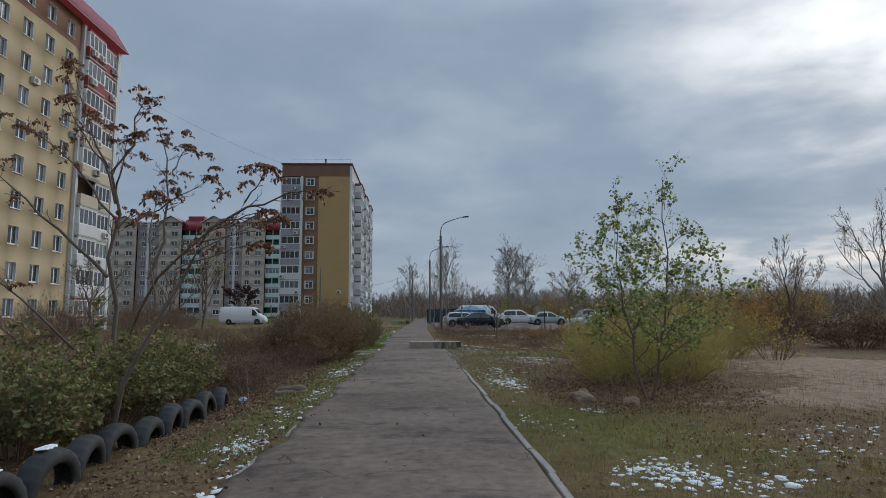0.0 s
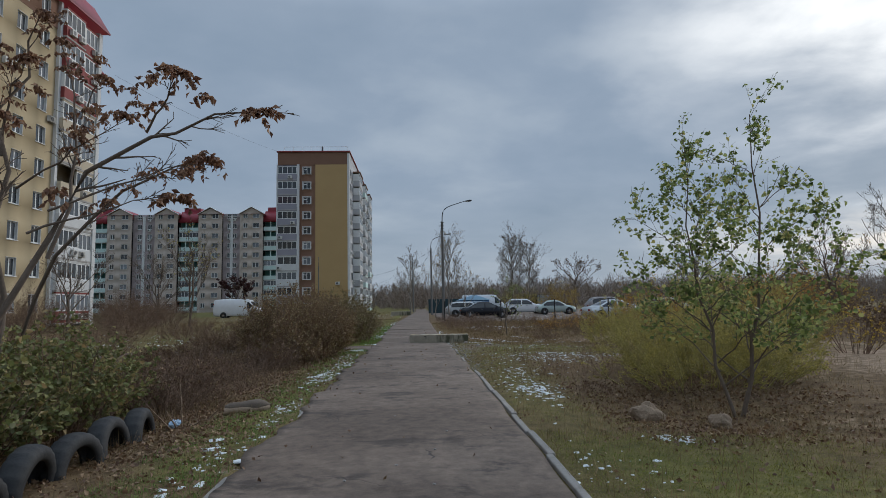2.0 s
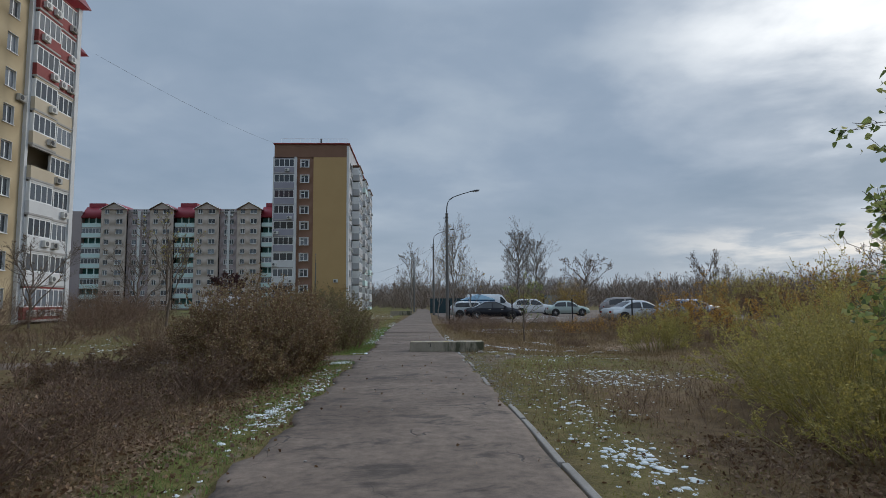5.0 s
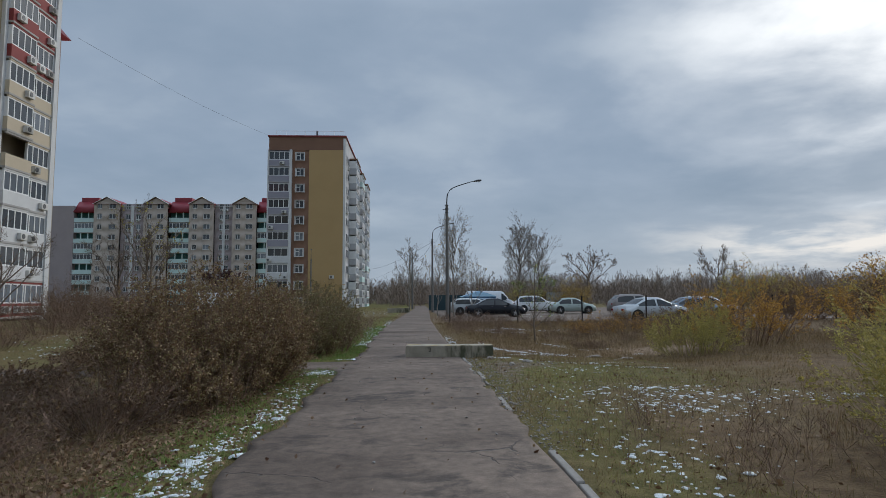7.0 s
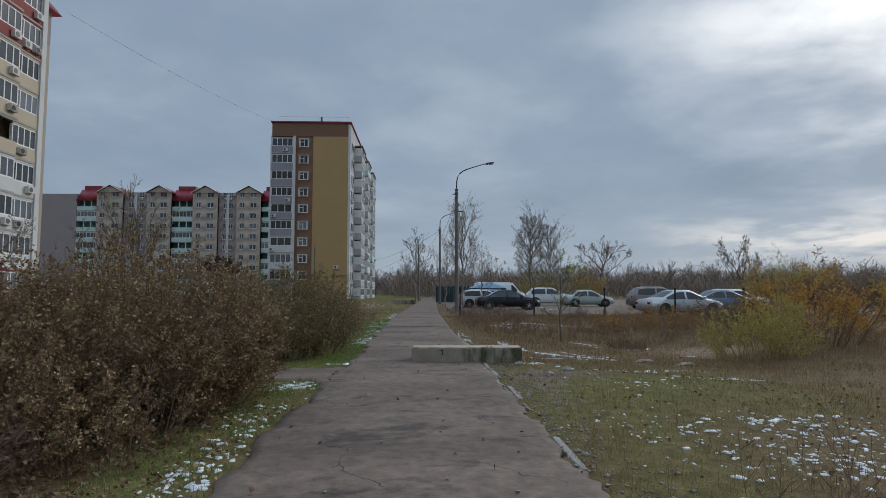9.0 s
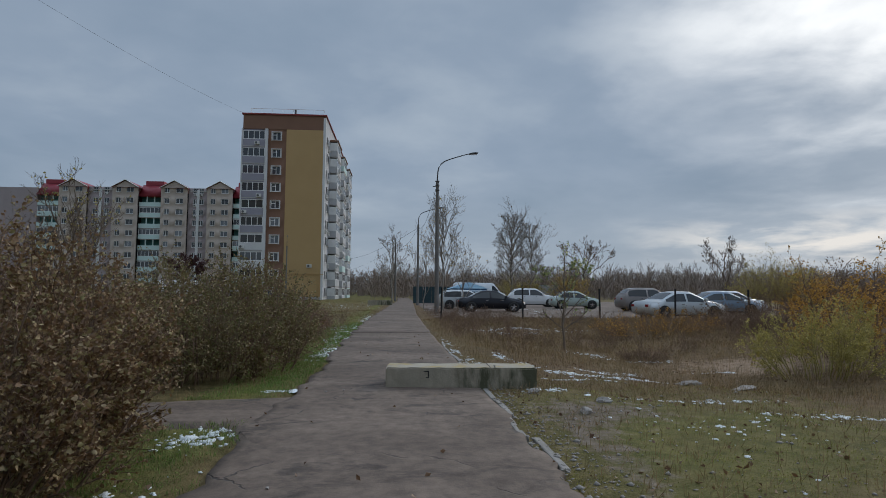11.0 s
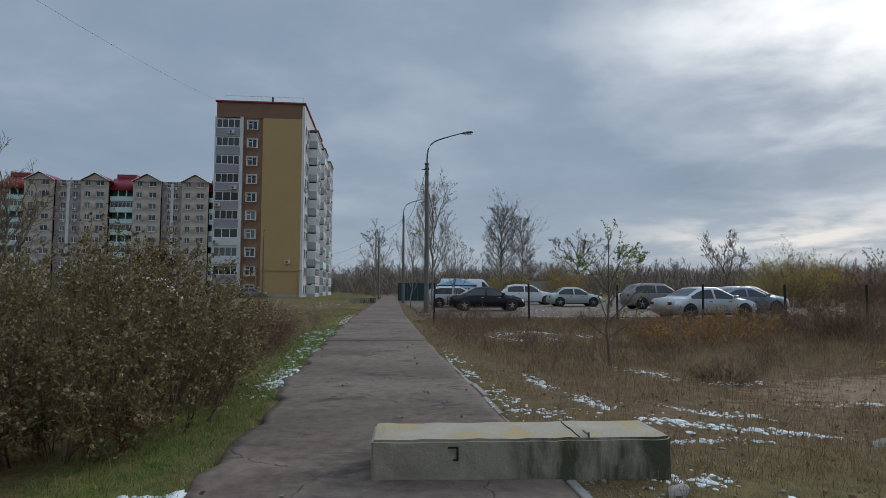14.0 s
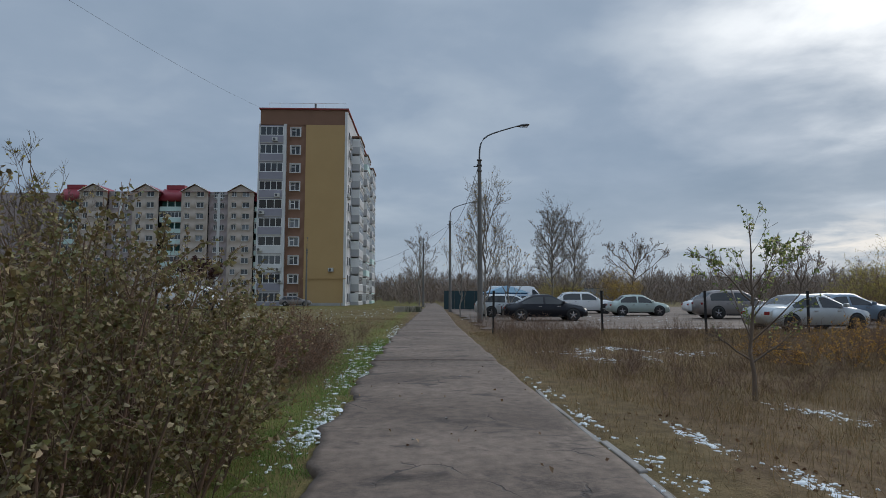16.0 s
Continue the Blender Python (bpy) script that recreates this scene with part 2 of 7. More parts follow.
MAT = dict(
    asphalt=asphalt_mat(), ground=ground_mat(),
    kerb=surf("kerb_concrete", (0.34, 0.315, 0.29), (0.22, 0.20, 0.18), 3, 40, 0.9, 0.4),
    snow=surf("old_snow", (0.78, 0.81, 0.83), (0.60, 0.64, 0.65), 4, 60, 0.7, 0.5),
    rock=surf("field_stone", (0.31, 0.225, 0.155), (0.185, 0.135, 0.095), 4, 25, 0.9, 0.8, bumpscale=0.03),
    tyre=surf("weathered_rubber", (0.022, 0.023, 0.026), (0.045, 0.044, 0.043), 5, 50, 0.75, 0.4),
    rubber=surf("tyre_rubber", (0.02, 0.02, 0.021), (0.035, 0.034, 0.033), 8, 60, 0.8, 0.2),
    pole=surf("pole_concrete", (0.19, 0.182, 0.17), (0.13, 0.124, 0.117), 1.5, 30, 0.9, 0.3),
    steel=surf("painted_steel", (0.12, 0.125, 0.13), (0.08, 0.08, 0.085), 3, 40, 0.5, 0.1, 0.4),
    chrome=surf("bright_metal", (0.6, 0.6, 0.61), (0.5, 0.5, 0.51), 9, 60, 0.25, 0.0, 0.95),
    cable=surf("black_cable", (0.03, 0.03, 0.03), (0.04, 0.04, 0.04), 5, 20, 0.7, 0.0),
    ochre=surf("ochre_render", (0.46, 0.31, 0.145), (0.425, 0.283, 0.13), 0.35, 14, 0.9, 0.2),
    brown=surf("brown_render", (0.225, 0.125, 0.083), (0.19, 0.105, 0.07), 0.4, 14, 0.9, 0.2),
    beige=surf("sand_yellow_render", (0.435, 0.345, 0.215), (0.405, 0.32, 0.197), 0.35, 14, 0.9, 0.2),
    white=surf("white_render", (0.66, 0.66, 0.65), (0.54, 0.54, 0.54), 0.5, 16, 0.85, 0.15),
    offwhite=surf("grey_white_render", (0.50, 0.50, 0.51), (0.40, 0.40, 0.41), 0.4, 12, 0.85, 0.15),
    lilac=surf("lilac_grey_panel", (0.31, 0.30, 0.345), (0.265, 0.255, 0.295), 0.5, 14, 0.85, 0.15),
    redpanel=surf("dark_red_panel", (0.27, 0.05, 0.045), (0.21, 0.036, 0.034), 0.6, 14, 0.7, 0.15),
    redroof=surf("red_metal_roof", (0.29, 0.036, 0.05), (0.23, 0.028, 0.04), 0.4, 10, 0.5, 0.15),
    greybeige=surf("grey_beige_render", (0.42, 0.37, 0.30), (0.37, 0.325, 0.265), 0.4, 12, 0.9, 0.2),
    cream=surf("cream_panel", (0.55, 0.47, 0.35), (0.49, 0.41, 0.30), 0.5, 14, 0.85, 0.15),
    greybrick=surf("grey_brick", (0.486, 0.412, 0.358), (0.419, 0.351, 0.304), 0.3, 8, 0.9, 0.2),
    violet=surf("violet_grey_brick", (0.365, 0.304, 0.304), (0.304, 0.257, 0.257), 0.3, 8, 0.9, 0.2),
    teal=surf("pale_teal_panel", (0.56, 0.70, 0.68), (0.48, 0.63, 0.61), 0.4, 10, 0.8, 0.1),
    tealdark=surf("teal_recess", (0.06, 0.17, 0.16), (0.05, 0.14, 0.13), 0.4, 10, 0.8, 0.1),
    slab=surf("slab_concrete", (0.42, 0.40, 0.38), (0.33, 0.32, 0.30), 0.6, 14, 0.9, 0.2),
    plastic=surf("white_window_plastic", (0.78, 0.78, 0.77), (0.70, 0.70, 0.69), 1.2, 20, 0.45, 0.0),
    # opaque panes: dark rooms, curtains and reflected sky are toned into the colour
    glass=glass_mat("window_glass_sky_toned", (0.06, 0.067, 0.075), 2.2),
    # base colour raised to stand for sky reflected in the car windows
    carglass=glass_mat("car_glass", (0.03, 0.035, 0.04)),
    ac=surf("air_conditioner_casing", (0.62, 0.61, 0.58), (0.52, 0.51, 0.48), 2, 20, 0.6, 0.0),
    # near-black: shade of unlit insides put into colour, also plain black parts
    dark=surf("inside_shade_and_black", (0.018, 0.018, 0.019), (0.026, 0.025, 0.025), 2, 20, 0.9, 0.0),
    bark=surf("grey_brown_bark", (0.195, 0.150, 0.117), (0.112, 0.087, 0.068), 4, 50, 0.95, 0.6),
    bark_pale=surf("pale_grey_bark", (0.30, 0.27, 0.235), (0.19, 0.165, 0.14), 3, 40, 0.95, 0.5),
    twig=surf("brown_twigs", (0.245, 0.16, 0.11), (0.145, 0.096, 0.068), 2, 30, 0.95, 0.0, vary=0.35, island=True),
    # the haze of distance is put into this paler, greyer twig colour
    twig_far=surf("hazed_distant_twigs", (0.27, 0.215, 0.175), (0.20, 0.158, 0.132), 0.08, 2, 0.95, 0.0, vary=0.25, island=True),
    twig_olive=surf("olive_twigs", (0.464, 0.403, 0.152), (0.307, 0.264, 0.108), 1.2, 30, 0.95, 0.0, vary=0.3, island=True),
    dry=surf("dry_grass", (0.30, 0.215, 0.108), (0.17, 0.118, 0.06), 0.8, 12, 0.95, 0.0, vary=0.45, island=True, thin=0.25),
    moss=surf("mossy_turf", (0.155, 0.185, 0.034), (0.28, 0.25, 0.06), 0.9, 12, 0.9, 0.0, vary=0.35, island=True, thin=0.3),
    green=surf("green_grass", (0.105, 0.21, 0.04), (0.20, 0.235, 0.075), 0.9, 12, 0.9, 0.0, vary=0.35, island=True, thin=0.3),
    litter=leaf_mat("fallen_leaves", [(0.0, (0.125, 0.064, 0.037)), (0.5, (0.225, 0.128, 0.07)), (1.0, (0.34, 0.225, 0.125))], 0.15),
    lf_poplar=leaf_mat("poplar_leaves", [(0.0, (0.10, 0.14, 0.045)), (0.45, (0.22, 0.29, 0.09)), (0.8, (0.42, 0.48, 0.18)), (1.0, (0.68, 0.60, 0.22))], 0.55, 0.5),
    lf_olive=leaf_mat("olive_yellow_leaves", [(0.0, (0.28, 0.25, 0.066)), (0.5, (0.46, 0.395, 0.112)), (1.0, (0.66, 0.53, 0.16))], 0.5),
    lf_yellow=leaf_mat("yellow_leaves", [(0.0, (0.290, 0.203, 0.043)), (0.5, (0.522, 0.341, 0.065)), (1.0, (0.696, 0.493, 0.102))], 0.4),
    lf_orange=leaf_mat("orange_yellow_leaves", [(0.0, (0.30, 0.15, 0.045)), (0.4, (0.46, 0.265, 0.06)), (0.75, (0.64, 0.36, 0.08)), (1.0, (0.72, 0.46, 0.11))], 0.5),
    lf_green=leaf_mat("dull_green_leaves", [(0.0, (0.13, 0.10, 0.04)), (0.35, (0.25, 0.172, 0.07)), (0.6, (0.185, 0.195, 0.07)), (0.85, (0.32, 0.275, 0.12)), (1.0, (0.60, 0.46, 0.28))], 0.35),
    lf_shrub=leaf_mat("shrub_leaves", [(0.0, (0.12, 0.11, 0.042)), (0.4, (0.195, 0.225, 0.075)), (0.75, (0.34, 0.33, 0.12)), (1.0, (0.42, 0.28, 0.13))], 0.35),
    lf_rust=leaf_mat("withered_rust_leaves", [(0.0, (0.13, 0.06, 0.038)), (0.5, (0.28, 0.14, 0.078)), (1.0, (0.46, 0.27, 0.16))], 0.4),
    lf_brown=leaf_mat("brown_bush_leaves", [(0.0, (0.10, 0.058, 0.034)), (0.5, (0.19, 0.108, 0.06)), (0.8, (0.23, 0.165, 0.075)), (1.0, (0.42, 0.26, 0.15))], 0.3),
    lf_far=leaf_mat("last_far_leaves", [(0.0, (0.15, 0.10, 0.065)), (0.6, (0.25, 0.17, 0.10)), (1.0, (0.34, 0.25, 0.12))], 0.3),
    lf_hedge=leaf_mat("reddish_brown_hedge_leaves", [(0.0, (0.15, 0.085, 0.04)), (0.45, (0.29, 0.165, 0.08)), (0.7, (0.27, 0.23, 0.085)), (1.0, (0.58, 0.42, 0.25))], 0.3),
    lf_wine=leaf_mat("wine_red_leaves", [(0.0, (0.05, 0.018, 0.02)), (1.0, (0.12, 0.04, 0.04))], 0.3),
    paint_black=surf("black_car_paint", (0.012, 0.013, 0.018), (0.016, 0.017, 0.022), 2, 30, 0.18, 0.0, 0.2),
    paint_silver=surf("silver_car_paint", (0.50, 0.52, 0.53), (0.46, 0.48, 0.49), 2, 30, 0.3, 0.0, 0.5),
    paint_white=surf("white_car_paint", (0.70, 0.71, 0.72), (0.62, 0.63, 0.64), 2, 30, 0.3, 0.0),
    paint_green=surf("pale_green_grey_car_paint", (0.40, 0.46, 0.43), (0.36, 0.42, 0.39), 2, 30, 0.3, 0.0, 0.3),
    paint_taupe=surf("taupe_car_paint", (0.26, 0.23, 0.22), (0.22, 0.20, 0.19), 2, 30, 0.3, 0.0, 0.4),
    paint_blue=surf("grey_blue_car_paint", (0.20, 0.26, 0.32), (0.17, 0.22, 0.28), 2, 30, 0.3, 0.0, 0.3),
    lamp_clear=surf("headlight_glass", (0.6, 0.62, 0.64), (0.5, 0.52, 0.54), 6, 40, 0.12, 0.0, 0.3),
    lamp_red=surf("tail_light_plastic", (0.28, 0.02, 0.02), (0.2, 0.015, 0.015), 6, 40, 0.2, 0.0),
    tarp=surf("blue_tarpaulin", (0.04, 0.15, 0.32), (0.035, 0.12, 0.26), 0.8, 10, 0.55, 0.3),
    tarp_pale=surf("pale_blue_tarpaulin", (0.25, 0.40, 0.52), (0.20, 0.34, 0.45), 0.8, 10, 0.55, 0.3),
    fence=surf("dark_teal_sheet", (0.022, 0.05, 0.06), (0.03, 0.062, 0.07), 1, 12, 0.6, 0.1),
    container=surf("grey_container_steel", (0.36, 0.40, 0.44), (0.28, 0.31, 0.34), 0.8, 10, 0.6, 0.2),
    log=surf("pale_dead_wood", (0.34, 0.25, 0.17), (0.22, 0.155, 0.105), 3, 30, 0.9, 0.5),
    litter_blue=surf("crumpled_blue_plastic", (0.20, 0.36, 0.55), (0.45, 0.55, 0.65), 9, 40, 0.4, 0.0),
)


# ---- mesh helpers ----
def mesh_of(name, V, faces, mats, smooth=False, index=None):
    """A mesh from an array of places and an array of faces of one size, or a list of such arrays."""
    me = bpy.data.meshes.new(name)
    V = np.asarray(V, dtype=np.float32)
    groups = [np.asarray(f, dtype=np.int32) for f in (faces if isinstance(faces, list) else [faces]) if len(f)]
    loops = np.concatenate([g.ravel() for g in groups])
    sizes = np.concatenate([np.full(len(g), g.shape[1], dtype=np.int32) for g in groups])
    starts = np.concatenate([[0], np.cumsum(sizes)[:-1]]).astype(np.int32)
    me.vertices.add(len(V))
    me.vertices.foreach_set("co", V.ravel())
    me.loops.add(len(loops))
    me.loops.foreach_set("vertex_index", loops)
    me.polygons.add(len(sizes))
    me.polygons.foreach_set("loop_start", starts)
    if index is not None:
        me.polygons.foreach_set("material_index", np.asarray(index, dtype=np.int32))
    if smooth:
        me.polygons.foreach_set("use_smooth", np.ones(len(sizes), dtype=bool))
    me.update(calc_edges=True)
    for m in (mats if isinstance(mats, (list, tuple)) else [mats]):
        me.materials.append(MAT[m] if isinstance(m, str) else m)
    return me


def part(name, bm, material, parent, label="", smooth=False):
    me = bpy.data.meshes.new(name)
    bm.to_mesh(me)
    bm.free()
    me.materials.append(MAT[material])
    if smooth:
        me.polygons.foreach_set("use_smooth", np.ones(len(me.polygons), dtype=bool))
    ob = new(name, me)
    ob.parent = parent
    if label:
        tagged(ob, label)
    return ob


def piece(name, me, parent, m=None, label=""):
    """An object of its own on a shared mesh, under a thing or a part."""
    ob = new(name, me)
    ob.parent = parent
    if m is not None:
        ob.matrix_basis = m
    if label:
        tagged(ob, label)
    return ob


def thing(name, label, category, group="", kind="", m=None):
    ob = new(name)
    ob.empty_display_size = 0.2
    if m is not None:
        ob.matrix_world = m
    return tagged(ob, label, category, group, kind)


def box(bm, x0, x1, y0, y1, z0, z1, bevel=0.0):
    r = bmesh.ops.create_cube(bm, size=1.0)
    bmesh.ops.scale(bm, vec=(x1 - x0, y1 - y0, z1 - z0), verts=r["verts"])
    bmesh.ops.translate(bm, vec=((x0 + x1) / 2, (y0 + y1) / 2, (z0 + z1) / 2), verts=r["verts"])
    if bevel:
        edges = list({e for v in r["verts"] for e in v.link_edges})
        bmesh.ops.bevel(bm, geom=edges, offset=bevel, segments=2, affect="EDGES", profile=0.5)
    return bm


def boxes(*dims, bevel=0.0):
    bm = bmesh.new()
    for d in dims:
        box(bm, *d, bevel=bevel)
    return bm


def to_mesh(name, bm, material):
    me = bpy.data.meshes.new(name)
    bm.to_mesh(me)
    bm.free()
    me.materials.append(MAT[material])
    return me


def tubes(P, R, sides=4):
    """Tapered tubes along lines P (N, K, 3) with radii R (N, K)."""
    P, R = np.asarray(P, float), np.asarray(R, float)
    n, k, _ = P.shape
    T = np.gradient(P, axis=1)
    T /= np.linalg.norm(T, axis=2, keepdims=True) + 1e-9
    ref = np.where(np.abs(T[..., 2:3]) > 0.9, np.array([1.0, 0, 0]), np.array([0, 0, 1.0]))
    A = np.cross(T, ref)
    A /= np.linalg.norm(A, axis=2, keepdims=True) + 1e-9
    B = np.cross(T, A)
    ang = np.arange(sides) * 2 * math.pi / sides
    V = P[:, :, None, :] + R[:, :, None, None] * (np.cos(ang)[:, None] * A[:, :, None, :] + np.sin(ang)[:, None] * B[:, :, None, :])
    i = np.arange(n)[:, None, None] * k * sides + np.arange(k - 1)[None, :, None] * sides
    j = np.arange(sides)[None, None, :]
    j2 = (j + 1) % sides
    F = np.stack(np.broadcast_arrays(i + j, i + j2, i + sides + j2, i + sides + j), axis=-1).reshape(-1, 4)
    return V.reshape(-1, 3), F


def strips(rng, P, R):
    """The finest twigs: narrow ribbons along lines P with half widths R, each turned its own way."""
    n, k, _ = P.shape
    side = np.cross(P[:, -1] - P[:, 0], rng.normal(size=(n, 3)))
    side /= np.linalg.norm(side, axis=1, keepdims=True) + 1e-9
    off = side[:, None, :] * R[:, :, None]
    V = np.stack([P - off, P + off], 2).reshape(-1, 3)
    i = np.arange(n)[:, None] * 2 * k + 2 * np.arange(k - 1)[None, :]
    return V, np.stack([i, i + 1, i + 3, i + 2], -1).reshape(-1, 4)


def sprout(rng, P, R, count, ratio, spread, up=0.15, wob=0.08, lo=0.25, hi=1.0, taper=0.25, k=5, rr=0.55, cap=99.0):
    """Children on parent lines: each leaves its parent at a place between lo and hi."""
    n, kk, _ = P.shape
    par = np.repeat(np.arange(n), count)
    s = rng.uniform(lo, hi, len(par))
    f = s * (kk - 1)
    i0 = np.minimum(f.astype(int), kk - 2)
    w = (f - i0)[:, None]
    base = P[par, i0] * (1 - w) + P[par, i0 + 1] * w
    r0 = (R[par, i0] * (1 - w[:, 0]) + R[par, i0 + 1] * w[:, 0]) * rr
    tan = P[par, i0 + 1] - P[par, i0]
    tan /= np.linalg.norm(tan, axis=1, keepdims=True) + 1e-9
    rnd = rng.normal(size=tan.shape)
    rnd -= (rnd * tan).sum(1, keepdims=True) * tan
    rnd /= np.linalg.norm(rnd, axis=1, keepdims=True) + 1e-9
    a = rng.normal(spread, spread * 0.3, len(par))[:, None]
    d = tan * np.cos(a) + rnd * np.sin(a)
    plen = np.linalg.norm(np.diff(P, axis=1), axis=2).sum(1)
    length = plen[par] * ratio * rng.uniform(0.55, 1.25, len(par)) * (1.15 - 0.6 * s)
    length = np.minimum(length, cap * rng.uniform(0.7, 1.1, len(par)))
    return lines(rng, base, d, length, r0, up, wob, taper, k)


def lines(rng, base, d, length, r0, up=0.1, wob=0.08, taper=0.25, k=5):
    d = d / (np.linalg.norm(d, axis=1, keepdims=True) + 1e-9)
    s = np.linspace(0, 1, k)[None, :, None]
    L = np.asarray(length)[:, None, None]
    P = base[:, None, :] + d[:, None, :] * L * s + np.array([0, 0, 1.0]) * up * L * s ** 2
    P = P + np.cumsum(rng.normal(size=(len(base), k, 3)) * wob * L / k, axis=1) * (s > 0)
    R = np.asarray(r0)[:, None] * (1 - (1 - taper) * np.linspace(0, 1, k)[None, :])
    return P, R


def leaves(rng, at, size, droop=0.3, aspect=0.75, fold=0.25, full=False):
    """Folded leaves at the places given: four-cornered, or six-cornered and rounder."""
    n = len(at)
    a = rng.uniform(0, 2 * math.pi, n)
    e = rng.normal(-droop, 0.5, n)
    d = np.stack([np.cos(a) * np.cos(e), np.sin(a) * np.cos(e), np.sin(e)], 1)
    side = np.cross(d, rng.normal(size=(n, 3)))
    side /= np.linalg.norm(side, axis=1, keepdims=True) + 1e-9
    up = np.cross(side, d)
    sz = (size * rng.uniform(0.6, 1.3, n))[:, None]
    if full:
        a1, a2 = at + d * sz * 0.3, at + d * sz * 0.68
        V = np.stack([at, a1 + side * sz * aspect * 0.5 + up * sz * fold, a2 + side * sz * aspect * 0.4 + up * sz * fold * 0.6, at + d * sz, a2 - side * sz * aspect * 0.4 + up * sz * fold * 0.6, a1 - side * sz * aspect * 0.5 + up * sz * fold], 1).reshape(-1, 3)
        i = np.arange(n)[:, None] * 6
        F = np.concatenate([i + np.array([0, 1, 2]), i + np.array([0, 2, 3]), i + np.array([0, 3, 4]), i + np.array([0, 4, 5])], 1).reshape(-1, 3)
        return V, F
    mid = at + d * sz * 0.45
    V = np.stack([at, mid + side * sz * aspect / 2 + up * sz * fold, at + d * sz, mid - side * sz * aspect / 2 + up * sz * fold], 1).reshape(-1, 3)
    i = np.arange(n)[:, None] * 4
    F = np.concatenate([i + np.array([0, 1, 2]), i + np.array([0, 2, 3])], 1).reshape(-1, 3)
    return V, F


def along(rng, P, count, lo=0.3, hi=1.0):
    n, k, _ = P.shape
    par = rng.integers(0, n, count)
    f = rng.uniform(lo, hi, count) * (k - 1)
    i0 = np.minimum(f.astype(int), k - 2)
    w = (f - i0)[:, None]
    return P[par, i0] * (1 - w) + P[par, i0 + 1] * w


def join(*groups):
    V, F, o = [], [], 0
    for v, f in groups:
        V.append(v)
        F.append(f + o)
        o += len(v)
    return np.concatenate(V), np.concatenate(F)


# ---- ground, path ----
def height(x, y):
    """The lie of the land: level by the path, a dip in the field beside it."""
    x, y = np.asarray(x, float), np.asarray(y, float)
    dip = -0.38 * np.exp(-(((x - 6.5) / 3.2) ** 2 + ((y - 30) / 6.5) ** 2))
    bank = 0.22 * np.exp(-(((x - 9.5) / 3.5) ** 2 + ((y - 13) / 5.0) ** 2))
    bank = bank - 0.15 * np.exp(-(((x - 3.6) / 1.6) ** 2 + ((y - 10.6) / 2.6) ** 2)) - 0.11 * np.clip((-2.1 - x) / 0.9, 0, 1) * np.clip((19 - y) / 4, 0, 1) * np.clip((y + 2) / 4, 0, 1)
    rough = 0.035 * np.sin(1.7 * x + 0.6 * y) * np.sin(1.3 * y - 0.4 * x) + 0.02 * np.sin(4.1 * x + 1.2) * np.sin(3.3 * y)
    rough = rough * np.where((x > 0) & (y > 44) & (y < 110), 0.2, 1.0)
    off = np.clip((np.abs(x + 0.2) - 1.7) / 1.2, 0, 1)
    far = np.clip((np.hypot(x, y) - 220) / 500, 0, 1) * 6.0 * np.clip((x + 40) / 300, 0.15, 1)
    return (dip + bank + rough) * off + far


def blob(x, y, cx, cy, rx, ry):
    return np.exp(-(((x - cx) / rx) ** 2 + ((y - cy) / ry) ** 2))


def left_edge(y):
    return -1.66 + 0.12 * np.clip(y / 24, 0, 1) + 0.14 * np.exp(-((y - 26) / 1.3) ** 2) - 0.06 * np.clip((y - 28) / 3, 0, 1) + 0.9 * np.clip((y - 44) / 40, 0, 1.4) + 0.06 * np.sin(1.9 * y) + 0.04 * np.sin(5.3 * y + 1) + 0.03 * np.sin(11.7 * y) * np.sin(2.1 * y)


def right_edge(y):
    return 1.20 - 0.22 * np.clip((y - 15) / 20, 0, 1) + 0.75 * np.clip((y - 50) / 40, 0, 1.4) + 0.015 * np.sin(2.3 * y) + np.clip((y - 15.4) / 1.5, 0, 1) * np.clip((23.2 - y) / 1.2, 0, 1) * (0.04 * np.sin(3.1 * y) + 0.03 * np.sin(7.3 * y + 1) + 0.03 * np.sin(16.1 * y) * np.sin(5 * y) + 0.02 * np.sin(25 * y))


